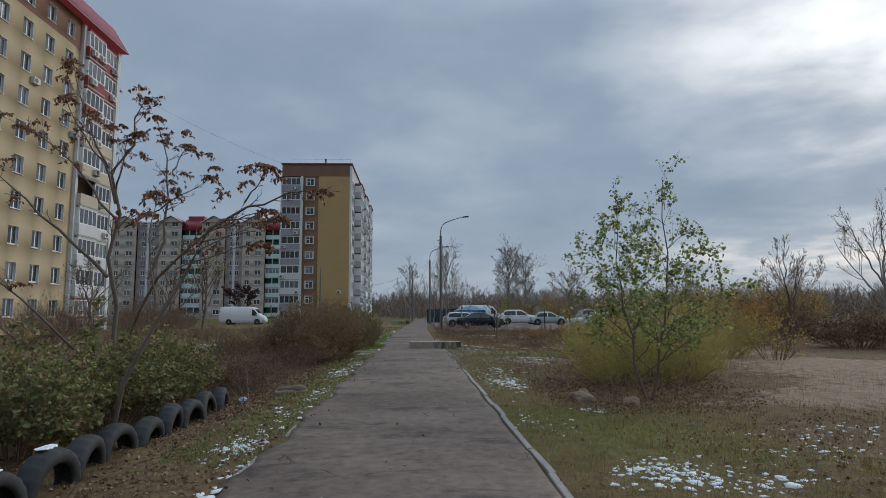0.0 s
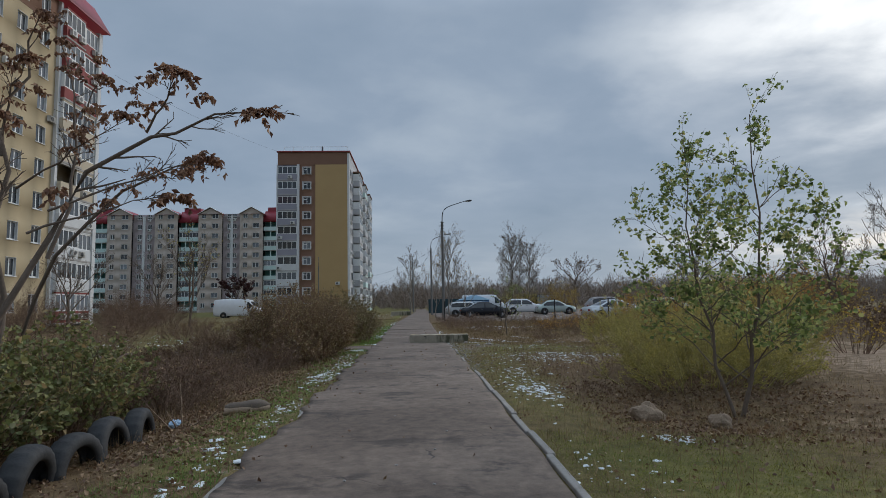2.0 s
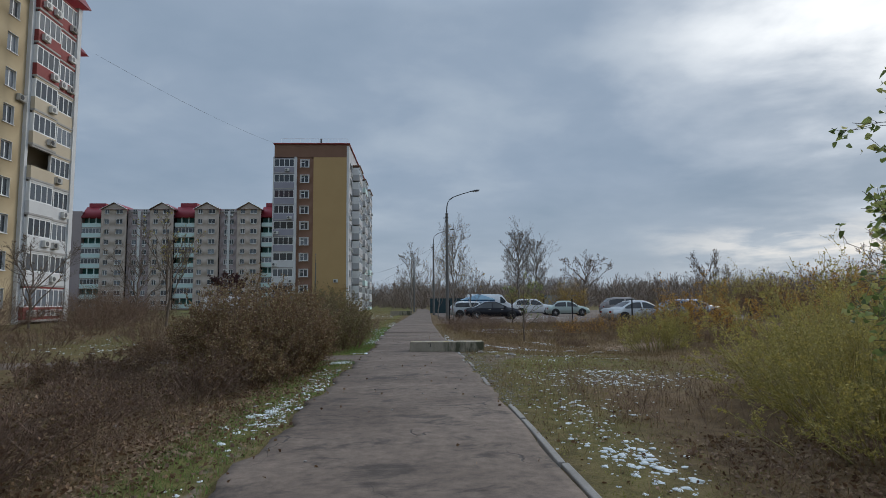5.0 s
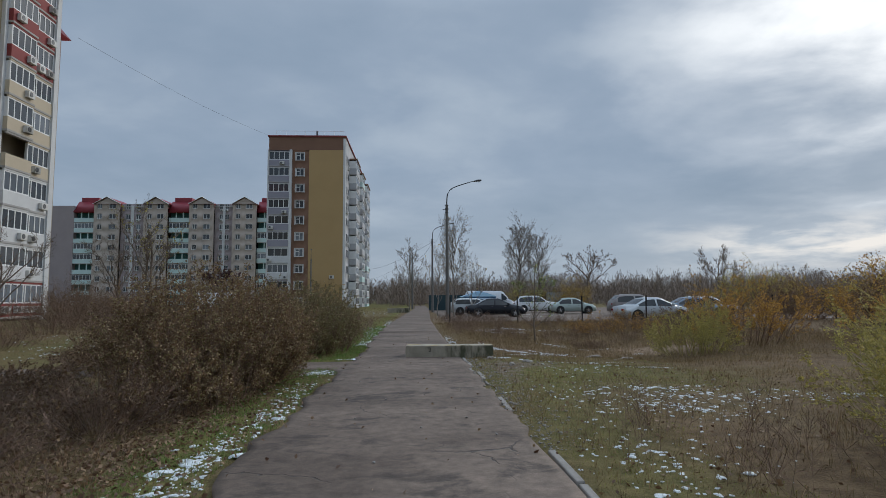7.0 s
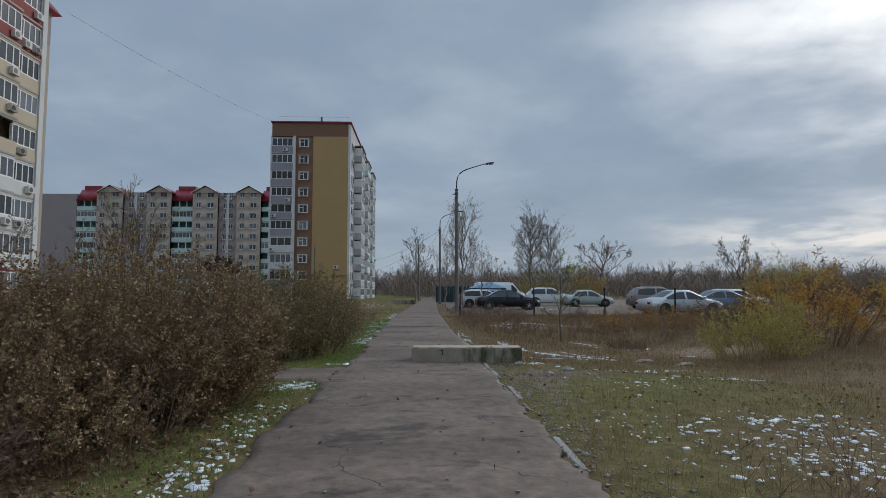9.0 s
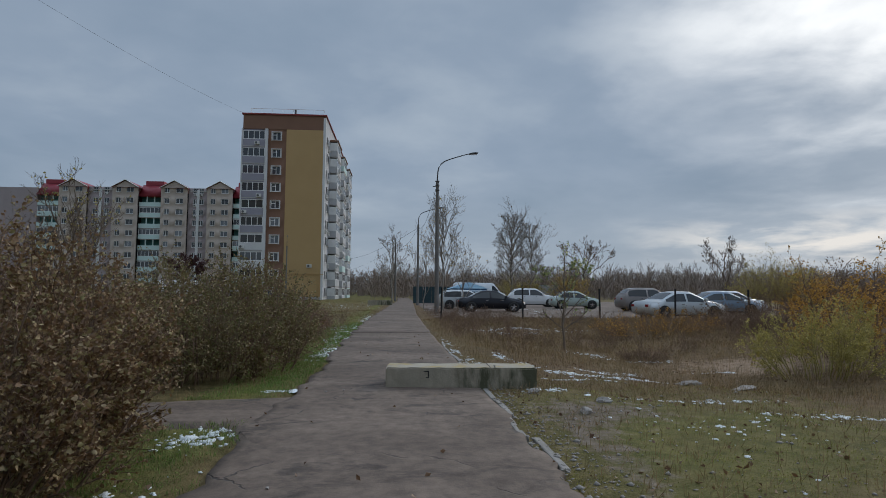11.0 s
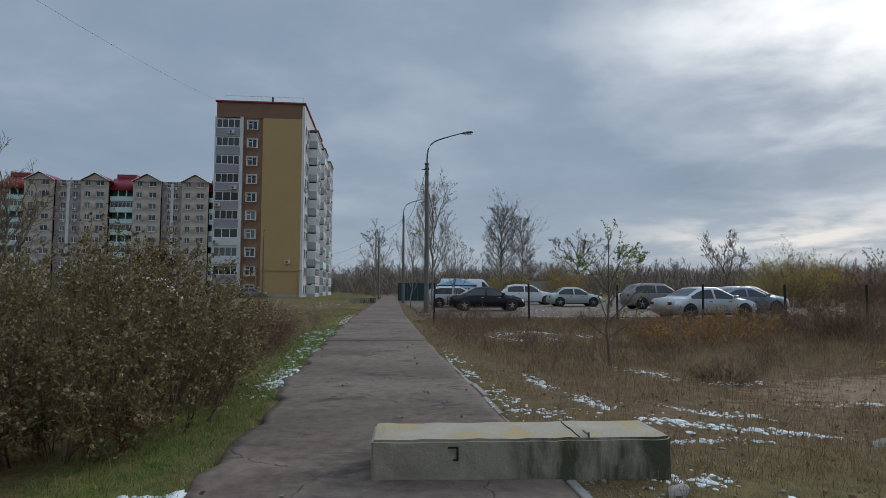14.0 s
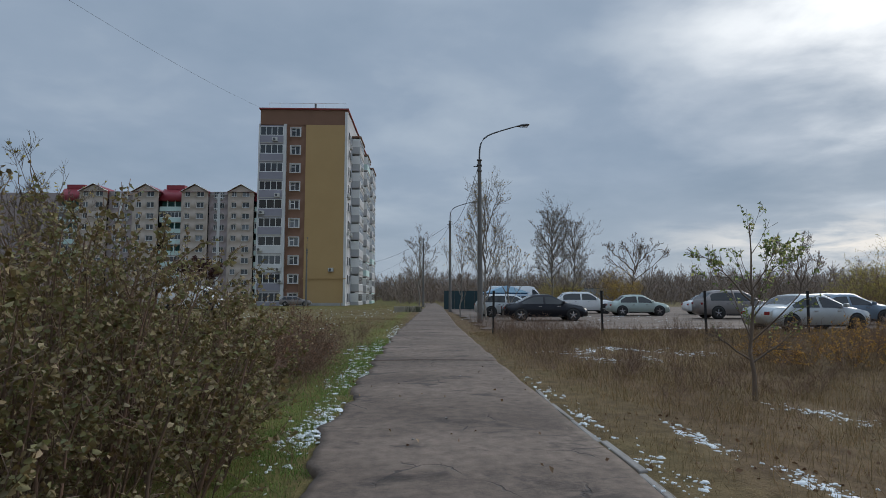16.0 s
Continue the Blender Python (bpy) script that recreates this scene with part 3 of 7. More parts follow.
def build_ground():
    xs = np.concatenate([-np.geomspace(1800, 30, 16), np.arange(-28, -8, 2.0), np.arange(-8, -3.2, 0.4), np.arange(-3.2, 4, 0.16), np.arange(4, 14, 0.35), np.arange(14, 40, 2.0), np.geomspace(42, 1800, 16)])
    ys = np.concatenate([-np.geomspace(1500, 12, 10), np.arange(-10, 0, 1.0), np.arange(0, 36, 0.2), np.arange(36, 60, 0.6), np.arange(60, 160, 6.0), np.geomspace(165, 2500, 16)])
    X, Y = np.meshgrid(xs, ys, indexing="ij")
    Z = height(X, Y)
    on = (X > left_edge(Y) - 0.02) & (X < right_edge(Y) + 0.02) & (Y > -12) & (Y < 150)
    side = (X > -14) & (X < -1) & (np.abs(Y - (22.95 + 0.12 * (X + 2))) < 0.8)
    flare = (X > -1.9) & (X < -1.2) & (Y < 23) & (Y > 20.6 + 2 * (-1.3 - X))
    Z = np.where(on | side | flare, Z - 0.05, Z)
    V = np.stack([X, Y, Z], -1).reshape(-1, 3)
    n, k = X.shape
    i = np.arange(n - 1)[:, None] * k + np.arange(k - 1)[None, :]
    F = np.stack([i, i + k, i + k + 1, i + 1], -1).reshape(-1, 4)
    me = mesh_of("ground", V, F, "ground", smooth=True)
    x, y = X.ravel(), Y.ravel()
    sand = 0.95 * blob(x, y, 7.4, 9.6, 2.3, 1.1) + 0.9 * blob(x, y, 11, 15.5, 3.2, 2.0) + 0.95 * blob(x, y, 11.5, 21, 2.4, 2.0) + 0.95 * blob(x, y, 7.6, 28.8, 2.6, 1.9)
    sand = sand + 0.9 * blob(x, y, 9.0, 12.6, 2.2, 2.0)
    grit = 0.55 * blob(x, y, 1.75, 21.3, 0.55, 2.4) + 0.6 * blob(x, y, 2.6, 22.8, 0.8, 0.8) + 0.5 * blob(x, y, 1.5, 25.5, 0.3, 1.5) + 0.45 * blob(x, y, -1.75, 12, 0.2, 8)
    green = (0.75 * np.exp(-((x + 2.1) / 0.45) ** 2) * (y > 8) + 0.75 * blob(x, y, 2.6, 7.6, 1.6, 1.8) + 0.7 * blob(x, y, 3.4, 21.5, 2.4, 2.6)
             + 0.55 * blob(x, y, 1.8, 15, 0.8, 6) + 0.5 * blob(x, y, -8, 32, 8, 16) + 0.35 * (y > 40) * (x < -2) + 0.35 * (np.hypot(x, y) > 90))
    for name, val in (("sand", sand), ("green", green), ("grit", grit)):
        a = me.attributes.new(name, "FLOAT", "POINT")
        a.data.foreach_set("value", val.astype(np.float32))
    return tagged(new("ground", me), "rough autumn ground of earth, grass and sand", "ground", kind="structure")


def build_path():
    ys = np.concatenate([np.arange(-12, 35.28, 0.12), [35.285, 35.30], np.arange(35.36, 44, 0.12), np.arange(44, 150, 1.0)])
    u = np.concatenate([[0, 0.006], np.linspace(0.04, 0.96, 23), [0.994, 1]])
    L, R = left_edge(ys), right_edge(ys)
    X = L[:, None] + (R - L)[:, None] * u[None, :]
    Y = np.broadcast_to(ys[:, None], X.shape)
    Z = 0.012 + 0.018 * (1 - (2 * u[None, :] - 1) ** 2) + 0.007 * np.sin(2.1 * X + 1.1 * Y) * np.sin(1.7 * Y) + 0.003 * np.sin(7 * X + 5 * Y)
    Z = Z + 0.016 * (ys[:, None] > 35.29)
    edge = (u[None, :] < 0.001) | (u[None, :] > 0.999)
    Z = np.where(edge, -0.06, Z)
    V = np.stack([X, Y, Z], -1).reshape(-1, 3)
    n, k = X.shape
    i = np.arange(n - 1)[:, None] * k + np.arange(k - 1)[None, :]
    F = np.stack([i, i + 1, i + k + 1, i + k], -1).reshape(-1, 4)
    tagged(new("pavement_path", mesh_of("pavement_path", V, F, "asphalt", smooth=True)), "cracked grey asphalt footpath with darker patches", "path", kind="structure")
    # the branch that leaves it
    xs = np.arange(-14, -0.85, 0.15)
    v = np.linspace(-0.72, 0.72, 13)
    X = np.broadcast_to(xs[:, None], (len(xs), len(v)))
    wide = 1 + 0.1 * np.exp(-((xs + 1.3) / 0.7) ** 2)
    Y = 22.95 + 0.12 * (xs[:, None] + 2) + v[None, :] * wide[:, None] + 0.05 * np.sin(2.7 * xs[:, None]) * np.abs(v[None, :])
    Y = Y - 1.3 * np.exp(-((xs[:, None] + 1.25) / 0.4) ** 2) * np.clip(-v[None, :] / 0.72, 0, 1)
    Z = 0.008 + 0.006 * np.sin(3 * X + 2 * Y)
    Z = np.where(np.abs(v)[None, :] > 0.71, -0.06, Z)
    V = np.stack([X, Y, Z], -1).reshape(-1, 3)
    n, k = X.shape
    i = np.arange(n - 1)[:, None] * k + np.arange(k - 1)[None, :]
    F = np.stack([i, i + k, i + k + 1, i + 1], -1).reshape(-1, 4)
    tagged(new("pavement_branch", mesh_of("pavement_branch", V, F, "asphalt", smooth=True)), "narrow asphalt side path between the bushes", "path", kind="structure")


def build_kerbs():
    """Sunken kerb stones, one by one, along the path's edges."""
    rng = np.random.default_rng(5)
    line = thing("kerb_row", "low worn concrete kerb beside the asphalt path", "kerb", kind="structure")
    me = to_mesh("kerb_stone", boxes((-0.035, 0.035, -0.495, 0.495, -0.14, 0.022), bevel=0.012), "kerb")
    y = 2.0
    while y < 33:
        if not (24.2 < y < 26.0) and not (y > 26 and rng.random() < 0.25) and not (15.9 < y < 21.9 and rng.random() < 0.65):
            x = float(right_edge(y)) + 0.05
            z = rng.uniform(-0.012, 0.012) - (0.02 if y > 17 else 0)
            piece("kerb_stone", me, line, pose(x, y, z, rng.normal(0, 0.6), rng.normal(0, 3), rng.normal(0.5, 0.7)))
        y += 1.0
    y = 3.0
    while y < 12:
        if rng.random() < 0.75:
            piece("kerb_stone", me, line, pose(float(left_edge(y)) - 0.04, y, rng.uniform(-0.05, -0.02), rng.normal(0, 0.6), rng.normal(0, 4), rng.normal(-1, 1)))
        y += 1.0


build_ground()
build_path()
build_kerbs()


# ---- buildings ----
def wall_mesh(name, width, tall, openings, depth, material):
    """A wall in the plane y = 0 (x along, z up, facing -y) with real openings and their reveals."""
    us = sorted({0.0, width, *[o[0] for o in openings], *[o[1] for o in openings]})
    vs = sorted({0.0, tall, *[o[2] for o in openings], *[o[3] for o in openings]})
    V, F, seen = [], [], {}

    def vert(x, y, z):
        key = (round(x, 4), round(y, 4), round(z, 4))
        if key not in seen:
            seen[key] = len(V)
            V.append(key)
        return seen[key]

    for a, b in zip(us, us[1:]):
        for c, d in zip(vs, vs[1:]):
            mx, mz = (a + b) / 2, (c + d) / 2
            if any(o[0] < mx < o[1] and o[2] < mz < o[3] for o in openings):
                continue
            F.append((vert(a, 0, c), vert(b, 0, c), vert(b, 0, d), vert(a, 0, d)))
    for a, b, c, d in openings:
        for (x0, z0), (x1, z1) in (((a, c), (b, c)), ((b, c), (b, d)), ((b, d), (a, d)), ((a, d), (a, c))):
            F.append((vert(x0, 0, z0), vert(x0, depth, z0), vert(x1, depth, z1), vert(x1, 0, z1)))
    for (x0, z0), (x1, z1) in (((0, 0), (width, 0)), ((width, 0), (width, tall)), ((width, tall), (0, tall)), ((0, tall), (0, 0))):
        F.append((vert(x1, 0, z1), vert(x1, depth, z1), vert(x0, depth, z0), vert(x0, 0, z0)))
    return mesh_of(name, V, np.array(F), material)


FRAME_CACHE = {}


def window(parent, x, z, w, h, m, lights=2, sill=True, transom=False, name="window", inset=0.14):
    """A window in a wall of the local plane: frame with mullions, pane, sill. m carries the wall's plane into the building."""
    key = (round(w, 2), round(h, 2), lights, transom)
    if key not in FRAME_CACHE:
        t = 0.10
        bm = boxes((0, w, 0, 0.07, 0, t), (0, w, 0, 0.07, h - t, h), (0, t, 0.001, 0.069, t, h - t), (w - t, w, 0.001, 0.069, t, h - t))
        for i in range(1, lights):
            c = w * i / lights
            box(bm, c - t / 2, c + t / 2, 0.001, 0.069, t, h - t)
        if transom:
            box(bm, t, w * 0.5, 0.002, 0.068, h * 0.62, h * 0.62 + t)
        FRAME_CACHE[key] = (to_mesh("window_frame", bm, "plastic"), to_mesh("pane", boxes((0.03, w - 0.03, 0.03, 0.045, 0.03, h - 0.03)), "glass"),
                            to_mesh("window_sill", boxes((-0.06, w + 0.06, -0.08 - inset, 0.0, -0.05, -0.004)), "plastic"))
    frame_me, pane_me, sill_me = FRAME_CACHE[key]
    win = piece(name, frame_me, parent, m @ Matrix.Translation((x, inset, z)))
    piece("pane", pane_me, win)
    if sill:
        piece("window_sill", sill_me, win)
    return win


def conditioner_mesh():
    bm = boxes((-0.4, 0.4, -0.3, 0.0, 0, 0.55), bevel=0.02)
    return to_mesh("air_conditioner", bm, "ac")


AC_BODY = conditioner_mesh()
AC_GRILLE = to_mesh("grille", (lambda b: (bmesh.ops.create_cone(b, cap_ends=True, segments=16, radius1=0.2, radius2=0.2, depth=0.02, matrix=pose(-0.1, -0.31, 0.28, 90)), b)[1])(bmesh.new()), "steel")


def conditioner(m):
    ob = tagged(new("air_conditioner", AC_BODY), "off-white air conditioner unit fixed to the facade", "air conditioner", "air conditioners")
    ob.matrix_world = m
    piece("grille", AC_GRILLE, ob)
    return ob


def loggia(parent, x, z, w, m, panel, bay=0.35, lights=4, rail=1.05, tall=1.45, closed=True, storey=2.85):
    """One glazed balcony: floor slab, parapet panel and a band of glazing."""
    part("balcony_slab", boxes((x - 0.03, x + w + 0.03, -bay - 0.04, 0.02, z - 0.16, z)), "slab", parent).matrix_basis = m
    part("parapet", boxes((x, x + w, -bay, -bay + 0.09, z + 0.002, z + rail), (x, x + 0.09, -bay + 0.092, 0.0, z + 0.002, z + rail), (x + w - 0.09, x + w, -bay + 0.092, 0.0, z + 0.002, z + rail)), panel, parent).matrix_basis = m
    if closed:
        window(parent, x + 0.02, z + rail + 0.01, w - 0.04, tall, m @ Matrix.Translation((0, -bay - 0.1, 0)), lights, False, name="balcony_window")
        for a in (x + 0.002, x + w - 0.05):
            part("balcony_cheek", boxes((a, a + 0.048, -bay + 0.10, 0.0, z + rail + 0.002, z + rail + tall)), "plastic", parent).matrix_basis = m
    # dark room behind
    part("lintel", boxes((x, x + w, -bay + 0.01, -bay + 0.16, z + rail + tall + 0.015, z + storey - 0.165)), panel if closed else "slab", parent).matrix_basis = m


def ochre_tower():
    """The ten-storey block at the end of the path."""
    house = thing("apartment_building", "ochre and brown ten-storey apartment block with white balconies", "building", m=pose(-25.9, 112, 0))
    W, D, H, S = 13.4, 38.0, 30.4, 2.85
    rng = random.Random(3)
    z0 = 26.2
    rows = [z0 - S * i for i in range(10)]
    ident = Matrix.Identity(4)
    # front: brown strip with a window column, ochre field, balcony column
    ops = [(4.75 - 4.1, 6.15 - 4.1, z, z + 1.35) for z in rows if z > 0.3]
    ob = piece("wall", wall_mesh("brown_wall", 2.95, 28.0, ops, 0.3, "brown"), house, pose(4.1, 0, 0), "brown rendered wall strip")
    for z in rows:
        if z > 0.3:
            window(house, 4.75, z, 1.4, 1.35, ident, 2, transom=True)
            part("window_surround", boxes((4.6, 4.745, -0.03, 0.02, z - 0.1, z + 1.45), (6.155, 6.3, -0.03, 0.02, z - 0.1, z + 1.45), (4.745, 6.155, -0.03, 0.02, z + 1.355, z + 1.45)), "white", house)
    part("wall", boxes((7.05, W, -0.06, 0.3, 0.0, 28.0)), "ochre", house, "plain ochre rendered wall")
    part("cornice", boxes((0.0, W, -0.05, 0.3, 28.0, H)), "brown", house, "brown top band")
    part("corner_strip", boxes((3.68, 4.1, -0.45, 0.3, 0.0, 28.0)), "white", house)
    part("corner_strip", boxes((W - 0.35, W + 0.04, -0.10, 0.3, 0.0, H - 0.3)), "white", house)
    part("corner_strip", boxes((-0.12, 0.06, -0.45, 0.3, 0.0, 28.0)), "white", house)
    part("wall", boxes((0.06, 3.68, 1.2, 1.4, 0, H - 2.4)), "lilac", house)
    for i, z in enumerate(rows):
        if z > 0.3:
            loggia(house, 0.06, z - 1.08, 3.6, ident, "lilac" if i not in (6, 7) else "white", 0.35, 4 if i not in (4, 6) else 3, 1.08, 1.45)
    part("plinth", boxes((0, W, -0.09, 0.3, -0.3, 0.45)), "slab", house)
    # the long side: recessed wall between projecting white bays
    side = pose(W, 0.3, 0, 0, 0, 90)
    bays = [(6.0, 12.5), (18.5, 24.5), (30.0, 37.0)]
    ops = []
    for a, b in ((0.8, 5.6), (13.0, 18.0), (25.0, 29.5)):
        c = (a + b) / 2
        ops += [(c - 1.6, c - 0.3, z, z + 1.35) for z in rows if z > 0.3] + [(c + 0.4, c + 1.7, z, z + 1.35) for z in rows if z > 0.3]
    piece("wall", wall_mesh("side_wall", D - 0.3, H, ops, 0.3, "offwhite"), house, side, "long white rendered side wall")
    for a, b, c, d in ops:
        window(house, a, c, b - a, d - c, side, 2)
    for a, b in bays:
        for i, z in enumerate(rows):
            if z > 0.3:
                loggia(house, a, z - 1.08, b - a, side, "offwhite" if rng.random() < 0.85 else "teal", 1.35, 5, 1.08, 1.4)
        part("bay_roof", boxes((a - 0.1, b + 0.1, -1.5, 0, rows[0] + 1.6, rows[0] + 1.85)), "brown", house).matrix_basis = side
    part("wall", boxes((0, 0.3, 0.3, D, 0, H), (0.3, W, D - 0.3, D, 0, H)), "ochre", house)
    part("roof", boxes((-0.2, W + 0.2, -0.25, D + 0.2, H, H + 0.22)), "redpanel", house, "flat roof with dark red edging")
    # added near-black block inside, its colour stands for unlit rooms
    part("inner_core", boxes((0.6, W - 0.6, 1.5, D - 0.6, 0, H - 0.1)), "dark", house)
    # parapet rail and roof vent
    bm = bmesh.new()
    for k in range(8):
        box(bm, 1.2 + k * 1.7, 1.24 + k * 1.7, 0.1, 0.14, H + 0.22, H + 1.1)
    box(bm, 1.2, 13.15, 0.09, 0.15, H + 1.06, H + 1.11)
    part("roof_rail", bm, "plastic", house)
    part("roof_vent", boxes((7.85, 8.15, 2.2, 2.5, H + 0.22, H + 1.75)), "steel", house)
    # gas pipe above the ground floor
    part("pipe", boxes((6.9, W + 0.1, -0.2, -0.12, 4.1, 4.18), (6.4, 6.47, -0.2, -0.12, 0.0, 4.1), (W - 0.7, W - 0.62, -0.2, -0.12, 0.0, 4.18)), "ochre", house)
    for x, z in ((2.4, 25.3), (2.9, 16.6), (0.6, 13.9), (0.4, 8.2), (3.3, 5.2), (3.7, 3.4)):
        conditioner(pose(-25.9 + x, 112 - 0.352, z))
    conditioner(pose(-25.9 + 11.2, 112 - 0.062, 5.2))
    for k in range(26):
        b = rng.choice(bays)
        conditioner(pose(-25.9 + W + 1.352, 112.3 + rng.uniform(b[0] + 0.5, b[1] - 0.5), rng.choice(rows[:9]) - rng.uniform(0.7, 1.0), 0, 0, 90))
    for k in range(14):
        a, b = rng.choice(((0.8, 5.6), (13.0, 18.0)))
        conditioner(pose(-25.9 + W + 0.002, 112.3 + rng.uniform(a, b), rng.choice(rows[:9]) - rng.uniform(0.7, 1.0), 0, 0, 90))


def grey_block():
    """The long grey block behind, with gabled bays and teal balconies."""
    x0, y0 = -112.0, 177.0
    house = thing("apartment_building", "long grey brick apartment block with teal balconies and red roofs", "building", m=pose(x0, y0, 0))
    S, N = 2.93, 10
    rows = [0.55 + S * i for i in range(N)]
    rng = random.Random(8)
    plan = [("wall", 15.6), ("balcony", 5.9), ("gable", 7.1), ("grey", 6.6), ("gable", 6.6), ("balcony", 6.0), ("gable", 6.9), ("grey", 5.2), ("gable", 6.7), ("balcony", 6.2), ("gable", 7.0)]
    x = 0.0
    for kind, w in plan:
        if kind == "wall":
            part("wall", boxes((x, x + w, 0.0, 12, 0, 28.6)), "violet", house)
        elif kind in ("gable", "grey"):
            out = -0.9 if kind == "gable" else 0.0
            tall = 28.9 if kind == "gable" else 28.2
            m = Matrix.Translation((x, out, 0))
            cols = ((0.9, 1.3), (w - 3.0, 1.9)) if kind == "gable" else ((1.2, 1.3), (w - 2.5, 1.3))
            ops = [(a, a + b, z + 0.75, z + 2.2) for a, b in cols for z in rows]
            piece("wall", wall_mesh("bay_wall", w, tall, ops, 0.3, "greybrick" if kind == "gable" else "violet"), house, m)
            for a, b, c, d in ops:
                window(house, a, c, b - a, d - c, m, 2)
            if kind == "gable":
                V = [(x - 0.35, out - 0.35, 28.9), (x + w + 0.35, out - 0.35, 28.9), (x + w / 2, out - 0.35, 31.0), (x - 0.35, 9, 28.9), (x + w + 0.35, 9, 28.9), (x + w / 2, 9, 31.0)]
                piece("roof", mesh_of("gable_roof", V, [np.array([[0, 3, 5, 2], [1, 2, 5, 4], [0, 1, 4, 3]]), np.array([[3, 4, 5]])], "redroof"), house, label="red metal gable roof")
                V = [(x - 0.1, out + 0.01, 28.9), (x + w + 0.1, out + 0.01, 28.9), (x + w / 2, out + 0.01, 30.72)]
                V += [(a, out + 0.3, c) for a, b, c in V]
                piece("gable_wall", mesh_of("gable_wall", V, [np.array([[0, 1, 2], [3, 5, 4]])], "greybrick"), house)
                piece("gable_trim", mesh_of("gable_trim", *tubes([[(x - 0.35, out - 0.36, 28.9), (x + w / 2, out - 0.36, 31.0)], [(x + w / 2, out - 0.36, 31.0), (x + w + 0.35, out - 0.36, 28.9)]], np.full((2, 2), 0.10)), "plastic"), house)
            else:
                part("roof", boxes((x, x + w, -0.1, 12, 28.2, 28.45)), "slab", house)
                if rng.random() < 0.7:
                    part("pilaster", boxes((x + w * 0.42, x + w * 0.42 + 0.75, -0.12, 0.0, 0, 28.6)), "white", house, "white vertical wall strip")
                for k in range(7):
                    conditioner(pose(x0 + x + rng.choice((1.9, w - 1.9)), y0 - 0.01, rng.choice(rows) + 0.1))
        else:
            for i, z in enumerate(rows[:9]):
                part("balcony_slab", boxes((x, x + w, 0.1, 1.6, z - 0.15, z)), "slab", house)
                part("parapet", boxes((x + 0.01, x + w - 0.01, 0.1, 0.2, z + 0.005, z + 1.15)), "teal", house, "pale teal balcony parapet")
                part("balcony_wall", boxes((x, x + w, 1.6, 1.8, z, z + S - 0.16)), "tealdark", house)
                if rng.random() < 0.5:
                    window(house, x + 0.05, z + 1.16, w - 0.1, 1.5, Matrix.Translation((0, 0.02, 0)), 6, False, name="balcony_window")
                else:
                    for f in (0.33, 0.66):
                        part("balcony_post", boxes((x + w * f - 0.12, x + w * f + 0.12, 0.11, 0.3, z + 1.155, z + S - 0.155)), "teal", house)
            part("wall", boxes((x, x + w, 0.6, 12, 0, 0.5)), "greybrick", house)
            V = [(x - 0.1, -0.5, 26.7), (x + w + 0.1, -0.5, 26.7), (x + w + 0.1, 2.5, 30.2), (x - 0.1, 2.5, 30.2), (x - 0.1, 9, 30.2), (x + w + 0.1, 9, 30.2), (x - 0.1, 2.5, 26.7), (x + w + 0.1, 2.5, 26.7)]
            piece("roof", mesh_of("mansard_roof", V, [np.array([[0, 1, 2, 3], [3, 2, 5, 4], [0, 6, 7, 1]]), np.array([[0, 3, 6], [1, 7, 2]])], "redroof"), house, label="steep red metal mansard roof")
            part("roof_cap", boxes((x + 0.6, x + w - 0.6, 2.4, 6, 30.2, 31.3)), "redroof", house)
        x += w
    # added near-black fill: the dark of the rooms is in its colour
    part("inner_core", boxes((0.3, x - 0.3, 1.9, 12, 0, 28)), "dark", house)


